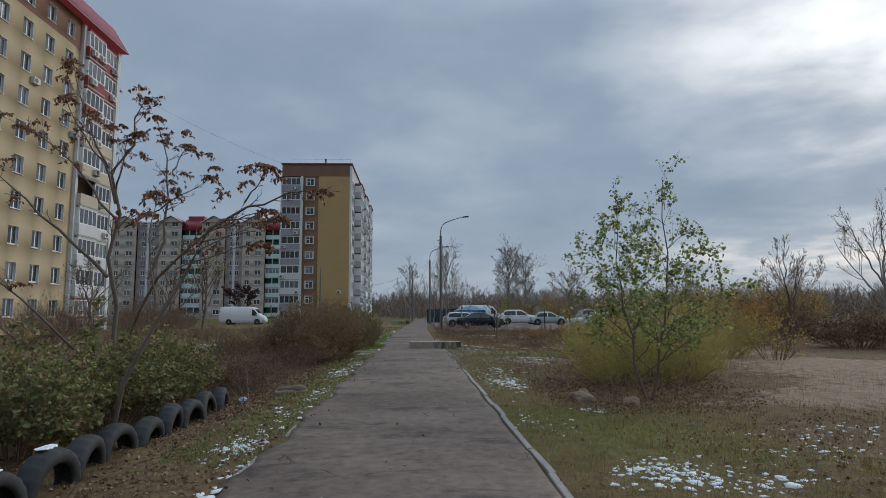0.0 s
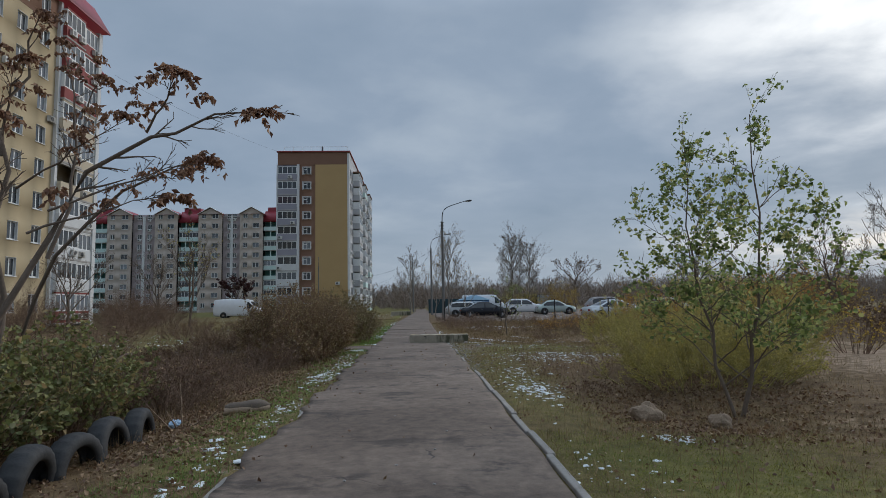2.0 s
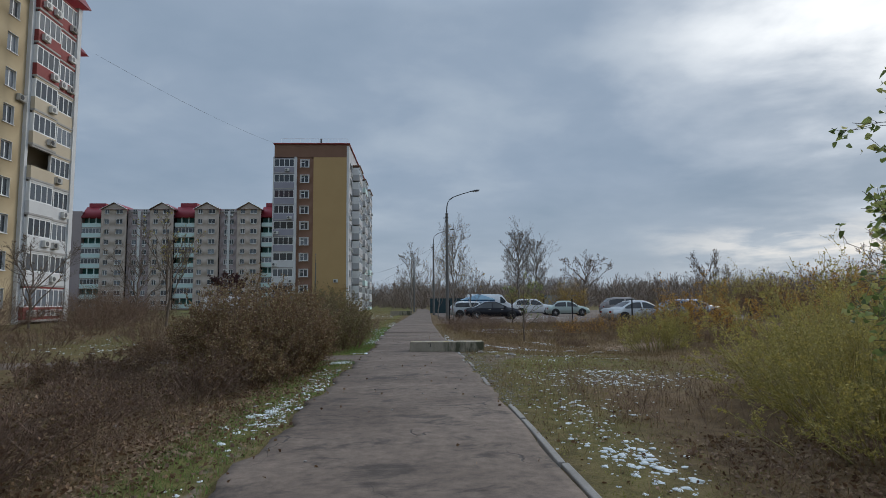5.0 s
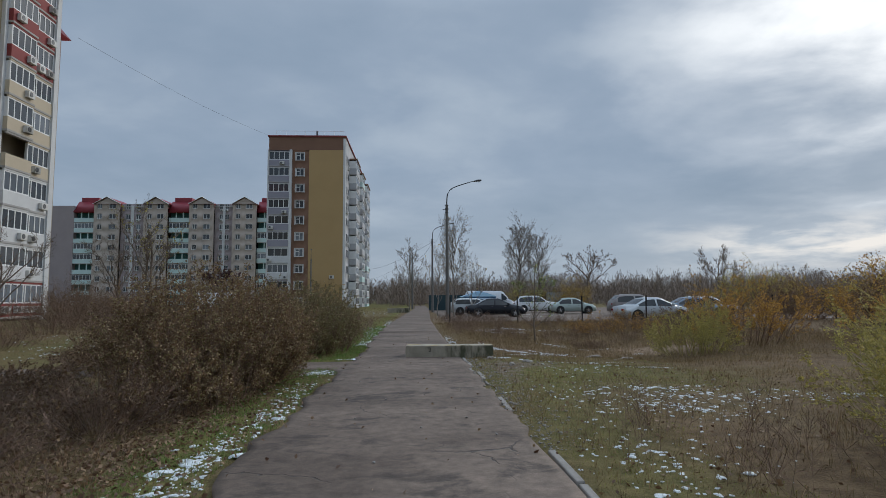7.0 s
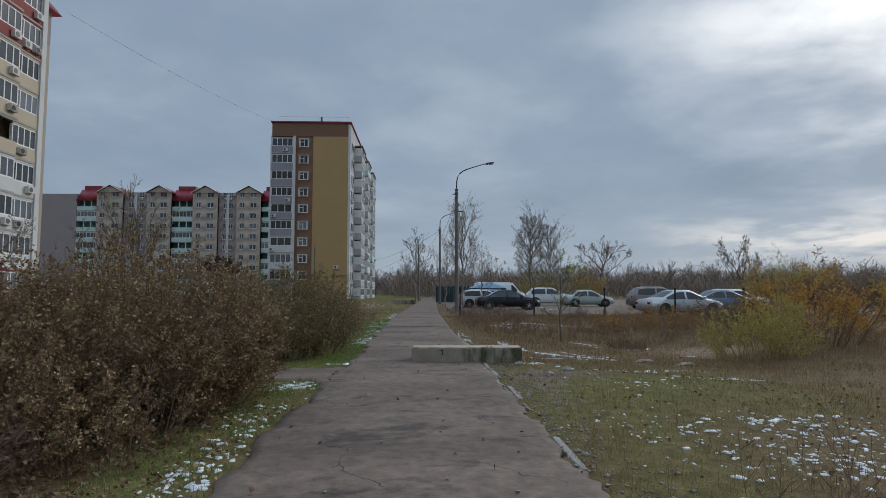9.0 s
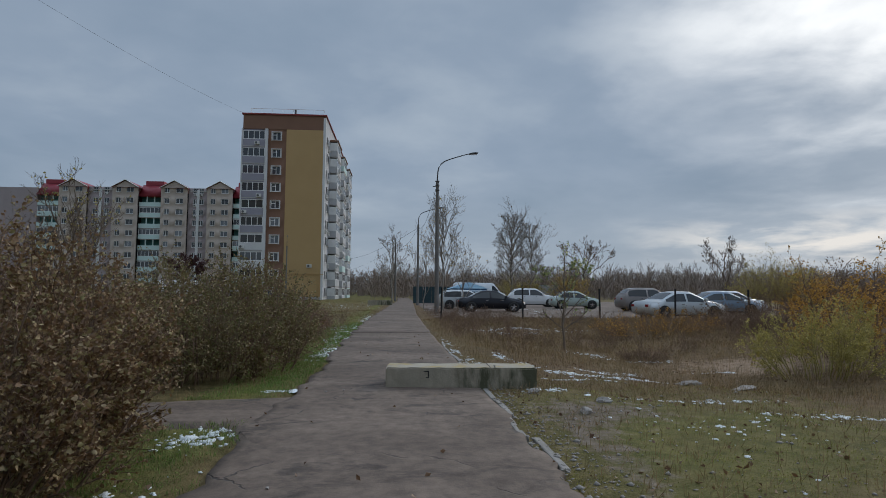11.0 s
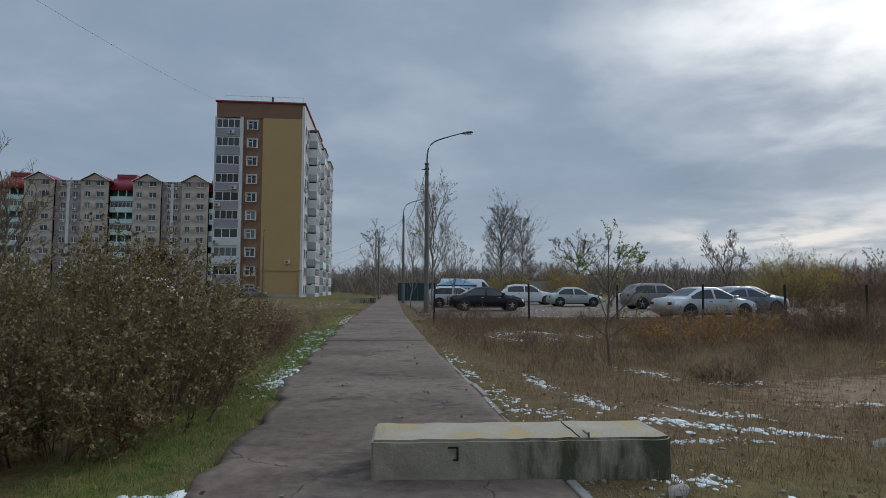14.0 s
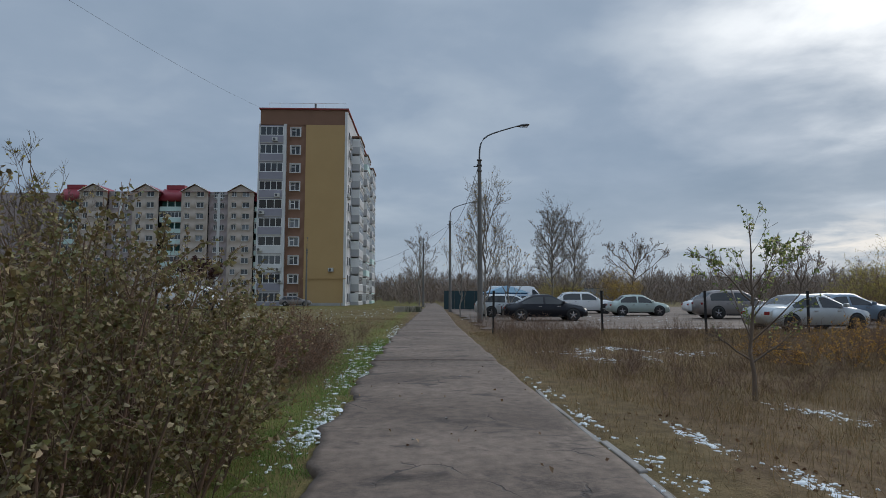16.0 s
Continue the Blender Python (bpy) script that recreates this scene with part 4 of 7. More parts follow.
def yellow_block():
    """The near block: sand-yellow wall with windows, a stack of glazed balconies at its end, mansard roof."""
    X, Y1, S = -32.0, 61.5, 2.88
    house = thing("apartment_building", "sand-yellow apartment block with red, cream and white balconies", "building", m=pose(X, 0, 0, 0, 0, 90))
    # local: x runs along the wall (world y), -y looks out to the path (world +x)
    H = 29.6
    rows = [1.35 + S * i for i in range(10)]
    rng = random.Random(12)
    ident = Matrix.Identity(4)
    a0, b0 = -22.0, 54.7
    cols = [52.45 - 2.87 * i for i in range(25)]
    low = [(c - a0, c + 1.2 - a0, z, z + 1.5) for c in cols for z in rows[:9]]
    top = [(c - a0, c + 1.2 - a0, rows[9] - 26.7, rows[9] + 1.5 - 26.7) for c in cols]
    piece("wall", wall_mesh("long_wall", b0 - a0, 26.7, low, 0.3, "beige"), house, Matrix.Translation((a0, 0, 0)), "sand-yellow rendered wall")
    piece("wall", wall_mesh("top_wall", b0 - a0, H - 26.7, top, 0.3, "brown"), house, Matrix.Translation((a0, -0.02, 26.7)), "brown top storey wall")
    reveal = to_mesh("reveal", boxes((-0.03, -0.003, -0.03, 0.138, 0.0, 1.5), (-1.17, -0.031, -0.03, 0.138, 1.47, 1.497)), "white")
    for c in cols:
        for z in rows:
            window(house, c, z, 1.2, 1.5, ident, 2)
            if c > 20:
                piece("reveal", reveal, house, Matrix.Translation((c + 1.2, 0, z)))
    # balcony stack at the end, two bays wide
    part("wall", boxes((b0, 61.2, 1.3, 1.5, 0, H)), "cream", house)
    part("corner_strip", boxes((60.95, 61.5, -0.35, 1.5, 0, H - 0.3)), "white", house)
    part("corner_strip", boxes((b0, b0 + 0.35, -0.30, 1.3, 0, H - 0.3)), "white", house)
    for i, z in enumerate(rows):
        panel = "redpanel" if i >= 7 else ("cream" if i >= 4 else "white")
        if i == 0:
            panel = "redpanel"
        loggia(house, b0 + 0.36, z - 1.0, 3.0, ident, panel, 0.65, 4, 1.0, 1.55, closed=(i != 4), storey=S)
        loggia(house, b0 + 3.45, z - 1.0, 2.8, ident, panel, 0.25, 4, 1.0, 1.55, storey=S)
    # roof
    V = [(a0, -0.9, H), (62.0, -0.9, H), (60.9, 0.25, H + 2.3), (a0, 0.25, H + 2.3), (a0, 12.6, H + 2.3), (60.9, 12.6, H + 2.3), (a0, 14, H), (62.0, 14, H)]
    piece("roof", mesh_of("mansard_roof", V, [np.array([[0, 1, 2, 3], [3, 2, 5, 4], [1, 7, 5, 2], [7, 6, 4, 5], [0, 6, 7, 1], [0, 3, 4, 6]])], "redroof"), house, label="steep red metal mansard roof")
    part("eave_board", boxes((a0, 61.9, -0.90, -0.80, H - 0.10, H - 0.004)), "redroof", house)
    part("wall", boxes((61.2, 61.5, 1.5, 14, 0, H - 0.3)), "beige", house)
    # added near-black fills in place of the dark rooms
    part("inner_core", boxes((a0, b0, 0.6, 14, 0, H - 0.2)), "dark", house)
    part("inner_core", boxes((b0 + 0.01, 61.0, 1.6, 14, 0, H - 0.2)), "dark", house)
    # the stepped-back end
    part("end_wall", boxes((61.52, 67.7, 3.4, 14, 0, 24.6)), "greybeige", house)
    part("end_wall", boxes((61.52, 67.7, 3.38, 14, 24.6, 27.8)), "violet", house)
    V = [(61.4, 2.8, 27.8), (68.4, 2.8, 27.8), (66.4, 4.8, 30.6), (61.4, 4.8, 30.6), (61.4, 14, 27.8), (68.4, 14, 27.8), (66.4, 12, 30.6), (61.4, 12, 30.6)]
    piece("roof", mesh_of("end_roof", V, [np.array([[0, 1, 2, 3], [1, 5, 6, 2], [5, 4, 7, 6], [3, 2, 6, 7], [0, 4, 5, 1]])], "redroof"), house, label="red hipped roof over the end")
    for k in range(34):
        z = rng.choice(rows)
        if rng.random() < 0.6:
            x = b0 + 0.36 + rng.choice((0.8, 2.2, 4.0, 5.2))
            y = -0.652 if x < b0 + 3.4 else -0.252
        else:
            x, y = rng.choice(cols[:7]) + 1.75, -0.002
        conditioner(pose(X, 0, 0, 0, 0, 90) @ pose(x, y, z - 0.75))


ochre_tower()
grey_block()
yellow_block()


# ---- street furniture and stones ----
def rough_stone(name, size, material, seed, label, category, m, flat=1.0, sub=3):
    bm = bmesh.new()
    bmesh.ops.create_icosphere(bm, subdivisions=sub, radius=1.0)
    for v in bm.verts:
        p = v.co * 1.1 + Vector((seed * 3.1, 0, 0))
        k = 1 + 0.55 * noise.noise(p) + 0.12 * noise.noise(p * 4)
        v.co = Vector((v.co.x * size[0] * k, v.co.y * size[1] * k, v.co.z * size[2] * k * flat))
    me = to_mesh(name, bm, material)
    ob = tagged(new(name, me), label, category)
    ob.matrix_world = m
    return ob


def build_barrier(name, label, m, size=(2.32, 0.58, 0.255), seed=0, mark=False):
    """A foundation block laid flat: worn edges, a lifting notch, chipped ends."""
    bm = bmesh.new()
    box(bm, 0, size[0], 0, size[1], -0.03, size[2])
    bmesh.ops.subdivide_edges(bm, edges=[e for e in bm.edges if abs(e.verts[0].co.x - e.verts[1].co.x) > 0.1], cuts=22, use_grid_fill=True)
    bmesh.ops.subdivide_edges(bm, edges=[e for e in bm.edges if abs(e.verts[0].co.x - e.verts[1].co.x) < 0.01], cuts=3, use_grid_fill=True)
    bmesh.ops.bevel(bm, geom=[e for e in bm.edges if len(e.link_faces) == 2 and e.calc_face_angle(0) > 1.2], offset=0.018, segments=2, affect="EDGES")
    for v in bm.verts:
        v.co += 0.010 * noise.noise_vector(v.co * 5 + Vector((seed, 0, 0))) + 0.005 * noise.noise_vector(v.co * 17)
    ob = thing(name, label, "concrete block", m=m)
    part("block", bm, "block", ob)
    x0 = size[0] * 0.69
    part("crack", boxes((x0, x0 + 0.006, 0.015, size[1] * 0.55, size[2] + 0.002, size[2] + 0.008), (x0 - 0.006, x0, size[1] * 0.5, size[1] * 0.9, size[2] + 0.002, size[2] + 0.008)), "dark", ob)
    if mark:
        bm = boxes((0.0, 0.075, -0.016, -0.012, 0.085, 0.098), (0.06, 0.075, -0.016, -0.012, 0.0, 0.085), (0.035, 0.06, -0.016, -0.012, 0.0, 0.012))
        piece("painted_mark", to_mesh("painted_mark", bm, "dark"), ob, pose(size[0] * 0.25, 0, size[2] * 0.5), "black painted hook-shaped mark")
    part("lifting_loop", boxes((size[0] * 0.72, size[0] * 0.72 + 0.012, 0.02, 0.03, size[2] - 0.02, size[2] + 0.035), (size[0] * 0.72, size[0] * 0.72 + 0.012, 0.03, 0.16, size[2] + 0.012, size[2] + 0.022)), "steel", ob, "rusty steel lifting loop")
    return ob


def block_mat():
    """Concrete with lichen on top and dark streaks of moss and damp down the face."""
    m = surf("lichen_concrete", (0.42, 0.37, 0.29), (0.29, 0.255, 0.20), 2.2, 45, 0.9, 0.5)
    nt = m.node_tree
    b = nt.nodes["Principled BSDF"]
    col = b.inputs["Base Color"].links[0].from_socket
    tc = nt.nodes.new("ShaderNodeTexCoord")
    mp = nt.nodes.new("ShaderNodeMapping")
    mp.inputs["Scale"].default_value = (2.6, 2.6, 0.7)
    nt.links.new(tc.outputs["Object"], mp.inputs[0])
    n = node(nt, "ShaderNodeTexNoise", Scale=1.6, Detail=6.0, Roughness=0.65)
    nt.links.new(mp.outputs[0], n.inputs["Vector"])
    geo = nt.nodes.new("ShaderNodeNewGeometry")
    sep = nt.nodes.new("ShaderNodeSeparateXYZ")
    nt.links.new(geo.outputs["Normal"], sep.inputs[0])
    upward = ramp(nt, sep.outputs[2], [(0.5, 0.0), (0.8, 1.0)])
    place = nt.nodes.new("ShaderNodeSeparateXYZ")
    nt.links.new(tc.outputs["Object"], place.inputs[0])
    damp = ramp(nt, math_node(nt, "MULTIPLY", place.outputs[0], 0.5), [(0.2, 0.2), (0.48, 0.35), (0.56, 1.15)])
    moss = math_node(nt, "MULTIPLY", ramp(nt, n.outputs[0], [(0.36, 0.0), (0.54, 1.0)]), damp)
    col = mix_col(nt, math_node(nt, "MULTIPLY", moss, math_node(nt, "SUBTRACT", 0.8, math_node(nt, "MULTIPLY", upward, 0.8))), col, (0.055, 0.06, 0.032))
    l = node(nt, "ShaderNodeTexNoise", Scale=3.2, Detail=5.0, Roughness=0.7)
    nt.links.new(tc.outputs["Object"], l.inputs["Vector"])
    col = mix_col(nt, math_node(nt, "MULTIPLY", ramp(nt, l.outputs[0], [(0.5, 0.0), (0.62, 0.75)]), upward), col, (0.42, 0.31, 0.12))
    nt.links.new(col, b.inputs["Base Color"])
    return m


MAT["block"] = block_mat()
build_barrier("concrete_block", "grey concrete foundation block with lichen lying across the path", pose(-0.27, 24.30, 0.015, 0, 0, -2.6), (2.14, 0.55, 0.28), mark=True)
build_barrier("concrete_block", "weathered concrete block lying beside the far path", pose(-3.2, 75.0, 0.0, 0, 0, 2), (2.5, 0.6, 0.5), 7)

rough_stone("field_stone", (0.21, 0.15, 0.17), "rock", 1, "pale brown field stone half sunk in the grass", "stone", pose(3.02, 10.62, -0.07, 0, 0, 20))
rough_stone("field_stone", (0.15, 0.13, 0.12), "rock", 2, "dull brown field stone under the young poplar", "stone", pose(3.74, 10.15, -0.10, 0, 0, 60))
for k, (x, y, s, r) in enumerate(((5.35, 24.9, 0.30, 35), (4.7, 25.35, 0.22, 10), (2.5, 23.3, 0.10, 0), (1.75, 23.9, 0.11, 40), (2.05, 22.6, 0.12, 80))):
    rough_stone("rubble_stone", (s, 0.35 * s + 0.02, 0.045), "kerb", 10 + k, "broken piece of grey concrete lying in the grass", "stone", pose(x, y, float(height(x, y)) + 0.02, 0, 0, r), sub=2)


def build_tyre(m, n):
    """A worn tyre sunk to its middle: tread blocks, shoulders, sidewalls and an open bead."""
    prof = [(0.215, -0.075), (0.235, -0.10), (0.285, -0.105), (0.325, -0.085), (0.34, -0.05), (0.345, 0.0), (0.34, 0.05), (0.325, 0.085), (0.285, 0.105), (0.235, 0.10), (0.215, 0.075), (0.225, 0.06), (0.30, 0.06), (0.31, 0.0), (0.30, -0.06), (0.225, -0.06)]
    seg, V, F = 60, [], []
    for i in range(seg):
        a = 2 * math.pi * i / seg
        for j, (r, w) in enumerate(prof):
            rr = r - (0.010 if (i % 3 == 0 and 3 <= j <= 7) else 0.0)
            V.append((w, rr * math.cos(a), rr * math.sin(a)))
    k = len(prof)
    for i in range(seg):
        for j in range(k):
            F.append((i * k + j, i * k + (j + 1) % k, ((i + 1) % seg) * k + (j + 1) % k, ((i + 1) % seg) * k + j))
    if "tyre" not in TYRE:
        TYRE["tyre"] = mesh_of("tyre", np.array(V) * 1.08, np.array(F), "tyre", smooth=True)
    ob = tagged(new("old_tyre", TYRE["tyre"]), "old black tyre half buried upright beside the path", "tyre", "row of half-buried tyres")
    ob.matrix_world = m
    return ob


TYRE = {}
TYRES = []
rt = random.Random(4)
for n in range(11):
    y = 3.75 + 0.655 * n
    TYRES.append((-3.50 + 0.018 * n + rt.uniform(-0.05, 0.05), y, rt.uniform(-0.16, -0.08)))
    build_tyre(pose(*TYRES[-1], rt.uniform(0, 90), rt.uniform(-8, 8), rt.uniform(-8, 10)), n)


def build_lamp(m, arm=2.0, label="concrete street lamp with a curved steel arm"):
    ob = thing("street_lamp", label, "street lamp", "street lamps along the path", m=m)
    z = np.linspace(-0.1, 8.3, 10)
    P = np.stack([0 * z, 0 * z, z], 1)[None]
    V, F = tubes(P, np.linspace(0.15, 0.095, 10)[None], 10)
    piece("pole", mesh_of("pole", V, F, "pole", smooth=True), ob, label="tapered grey concrete pole")
    a = np.linspace(0, 1, 12)
    pts = np.stack([arm * np.where(a < 0.3, 0.02 * a, (a - 0.3) / 0.7) ** 1.0, 0 * a, 8.2 + 1.25 * np.clip(a / 0.35, 0, 1) + 0.65 * np.clip((a - 0.35) / 0.65, 0, 1) ** 0.8], 1)
    for _ in range(2):
        pts[1:-1] = (pts[:-2] + 2 * pts[1:-1] + pts[2:]) / 4
    V, F = tubes(pts[None], np.linspace(0.045, 0.03, 12)[None], 8)
    piece("arm", mesh_of("arm", V, F, "steel", smooth=True), ob, label="curved steel arm")
    for zz in (7.75, 8.05, 8.3):
        bm = bmesh.new()
        bmesh.ops.create_cone(bm, cap_ends=True, segments=12, radius1=0.14, radius2=0.13, depth=0.06, matrix=Matrix.Translation((0, 0, zz)))
        part("collar", bm, "steel", ob)
    part("bracket", boxes((-0.3, 0.12, -0.02, 0.02, 7.95, 8.0), bevel=0.004), "steel", ob)
    bm = bmesh.new()
    bmesh.ops.create_uvsphere(bm, u_segments=14, v_segments=8, radius=1.0, matrix=Matrix.LocRotScale((arm + 0.28, 0, 10.13), Euler((0, -0.16, 0)), (0.34, 0.13, 0.075)))
    head = part("lamp_head", bm, "steel", ob, "grey cobra-head luminaire", smooth=True)
    part("lens", boxes((arm + 0.1, arm + 0.5, -0.09, 0.09, 10.04, 10.075), bevel=0.01), "lamp_clear", head)
    return ob


lamp = build_lamp(pose(2.25, 52.0, 0))
copy_thing(lamp, pose(1.85, 76.0, 0))
copy_thing(lamp, pose(-0.6, 100.0, 0, 0, 0, 80))
far_lamp = copy_thing(lamp, pose(-17.5, 107.5, 0, 0, 0, 100))


def cable(a, b, sag, r=0.012):
    s = np.linspace(0, 1, 24)[:, None]
    P = np.array(a) * (1 - s) + np.array(b) * s
    P[:, 2] -= sag * 4 * (s * (1 - s))[:, 0]
    V, F = tubes(P[None], np.full((1, 24), r), 5)
    return tagged(new("overhead_cable", mesh_of("overhead_cable", V, F, "cable")), "thin black overhead cable sagging between supports", "cable", "overhead cables")


cable((-32.1, 64.8, 26.5), (-25.8, 112.1, 30.6), 0.6)
cable((2.2, 52, 8.0), (1.85, 76, 8.0), 0.9)
cable((1.85, 76, 8.0), (-0.6, 100, 8.0), 0.9)
cable((1.85, 76, 8.0), (-11.1, 130, 7.6), 0.8)
cable((-0.6, 100, 8.0), (-11.1, 140, 5.8), 0.6)


def build_fence_posts():
    me = to_mesh("post", boxes((-0.035, 0.035, -0.035, 0.035, -0.15, 1.55), (-0.045, 0.045, -0.045, 0.045, 1.55, 1.575), bevel=0.004), "dark")
    for x in (1.95, 5.95, 9.8, 13.65, 17.5, 21.4, 25.3):
        ob = tagged(new("fence_post", me), "slim black steel post at the edge of the parking ground", "post", "posts of the parking ground")
        ob.matrix_world = pose(x, 44.1, float(height(x, 44.1)), 0, 1.0 * math.sin(x))


build_fence_posts()


def build_parking():
    xs, ys = np.linspace(2.0, 34, 60), np.linspace(46.6, 100, 70)
    X, Y = np.meshgrid(xs, ys, indexing="ij")
    X = X + 0.25 * np.sin(1.7 * Y) * (X < 3) + 0
    Y = Y + 0.3 * np.sin(1.3 * X) * (Y < 48)
    Z = height(X, Y) + 0.035
    V = np.stack([X, Y, Z], -1).reshape(-1, 3)
    n, k = X.shape
    i = np.arange(n - 1)[:, None] * k + np.arange(k - 1)[None, :]
    F = np.stack([i, i + k, i + k + 1, i + 1], -1).reshape(-1, 4)
    tagged(new("pavement_parking", mesh_of("pavement_parking", V, F, "asphalt", smooth=True)), "grey gravelled parking ground with thin snow", "parking ground", kind="structure")


build_parking()


# ---- vehicles ----
WHEEL = {}


def wheel_meshes(r):
    if r not in WHEEL:
        bm = bmesh.new()
        prof = [(0.62 * r, 0.085), (0.9 * r, 0.10), (r, 0.07), (r, -0.07), (0.9 * r, -0.10), (0.62 * r, -0.085)]
        V = [(q * math.cos(a), w, q * math.sin(a)) for a in np.linspace(0, 2 * math.pi, 28, endpoint=False) for q, w in prof]
        k = len(prof)
        F = [(i * k + j, i * k + j + 1, ((i + 1) % 28) * k + j + 1, ((i + 1) % 28) * k + j) for i in range(28) for j in range(k - 1)]
        tyre = mesh_of("tyre", V, np.array(F), "rubber", smooth=True)
        bmesh.ops.create_cone(bm, cap_ends=True, segments=24, radius1=0.62 * r, radius2=0.6 * r, depth=0.10, matrix=pose(0, 0, 0, 90))
        back = to_mesh("wheel_back", bm, "dark")
        bm = bmesh.new()
        for s in range(5):
            a = 72 * s
            for sgn in (-1, 1):
                box(bm, -0.028, 0.028, sgn * 0.055 - 0.012, sgn * 0.055 + 0.012, 0.05, 0.6 * r)
            bmesh.ops.rotate(bm, cent=(0, 0, 0), matrix=Matrix.Rotation(radians(72), 3, "Y"), verts=bm.verts)
        for sgn in (-1, 1):
            bmesh.ops.create_cone(bm, cap_ends=True, segments=14, radius1=0.07, radius2=0.06, depth=0.03, matrix=pose(0, sgn * 0.06, 0, 90))
        rim = to_mesh("rim", bm, "chrome")
        WHEEL[r] = (tyre, back, rim)
    return WHEEL[r]


SHAPES = {
    # length, half width, belt, roof, and the top line as (place along, height)
    "sedan": (4.65, 0.90, 0.92, 1.44, [(0, 0.78), (0.03, 0.92), (0.17, 0.985), (0.34, 1.40), (0.42, 1.44), (0.55, 1.43), (0.74, 0.99), (0.93, 0.80), (0.985, 0.66), (1, 0.52)], (0.18, 0.72)),
    "hatch": (4.1, 0.86, 0.90, 1.46, [(0, 0.72), (0.03, 0.94), (0.12, 0.98), (0.25, 1.40), (0.38, 1.46), (0.55, 1.44), (0.74, 0.98), (0.93, 0.82), (0.985, 0.66), (1, 0.5)], (0.14, 0.72)),
    "suv": (4.6, 0.93, 1.06, 1.70, [(0, 0.95), (0.02, 1.12), (0.05, 1.2), (0.13, 1.62), (0.24, 1.70), (0.55, 1.68), (0.72, 1.13), (0.93, 0.98), (0.985, 0.8), (1, 0.6)], (0.07, 0.70)),
    "wagon": (4.5, 0.88, 0.94, 1.50, [(0, 0.85), (0.02, 1.0), (0.05, 1.06), (0.13, 1.42), (0.24, 1.5), (0.55, 1.48), (0.73, 1.0), (0.93, 0.84), (0.985, 0.68), (1, 0.52)], (0.07, 0.71)),
    "van": (6.3, 0.98, 1.25, 2.45, [(0, 1.2), (0.004, 2.0), (0.012, 2.38), (0.05, 2.45), (0.70, 2.42), (0.76, 2.32), (0.86, 1.40), (0.965, 1.12), (0.99, 0.9), (1, 0.55)], (0.70, 0.85)),
}


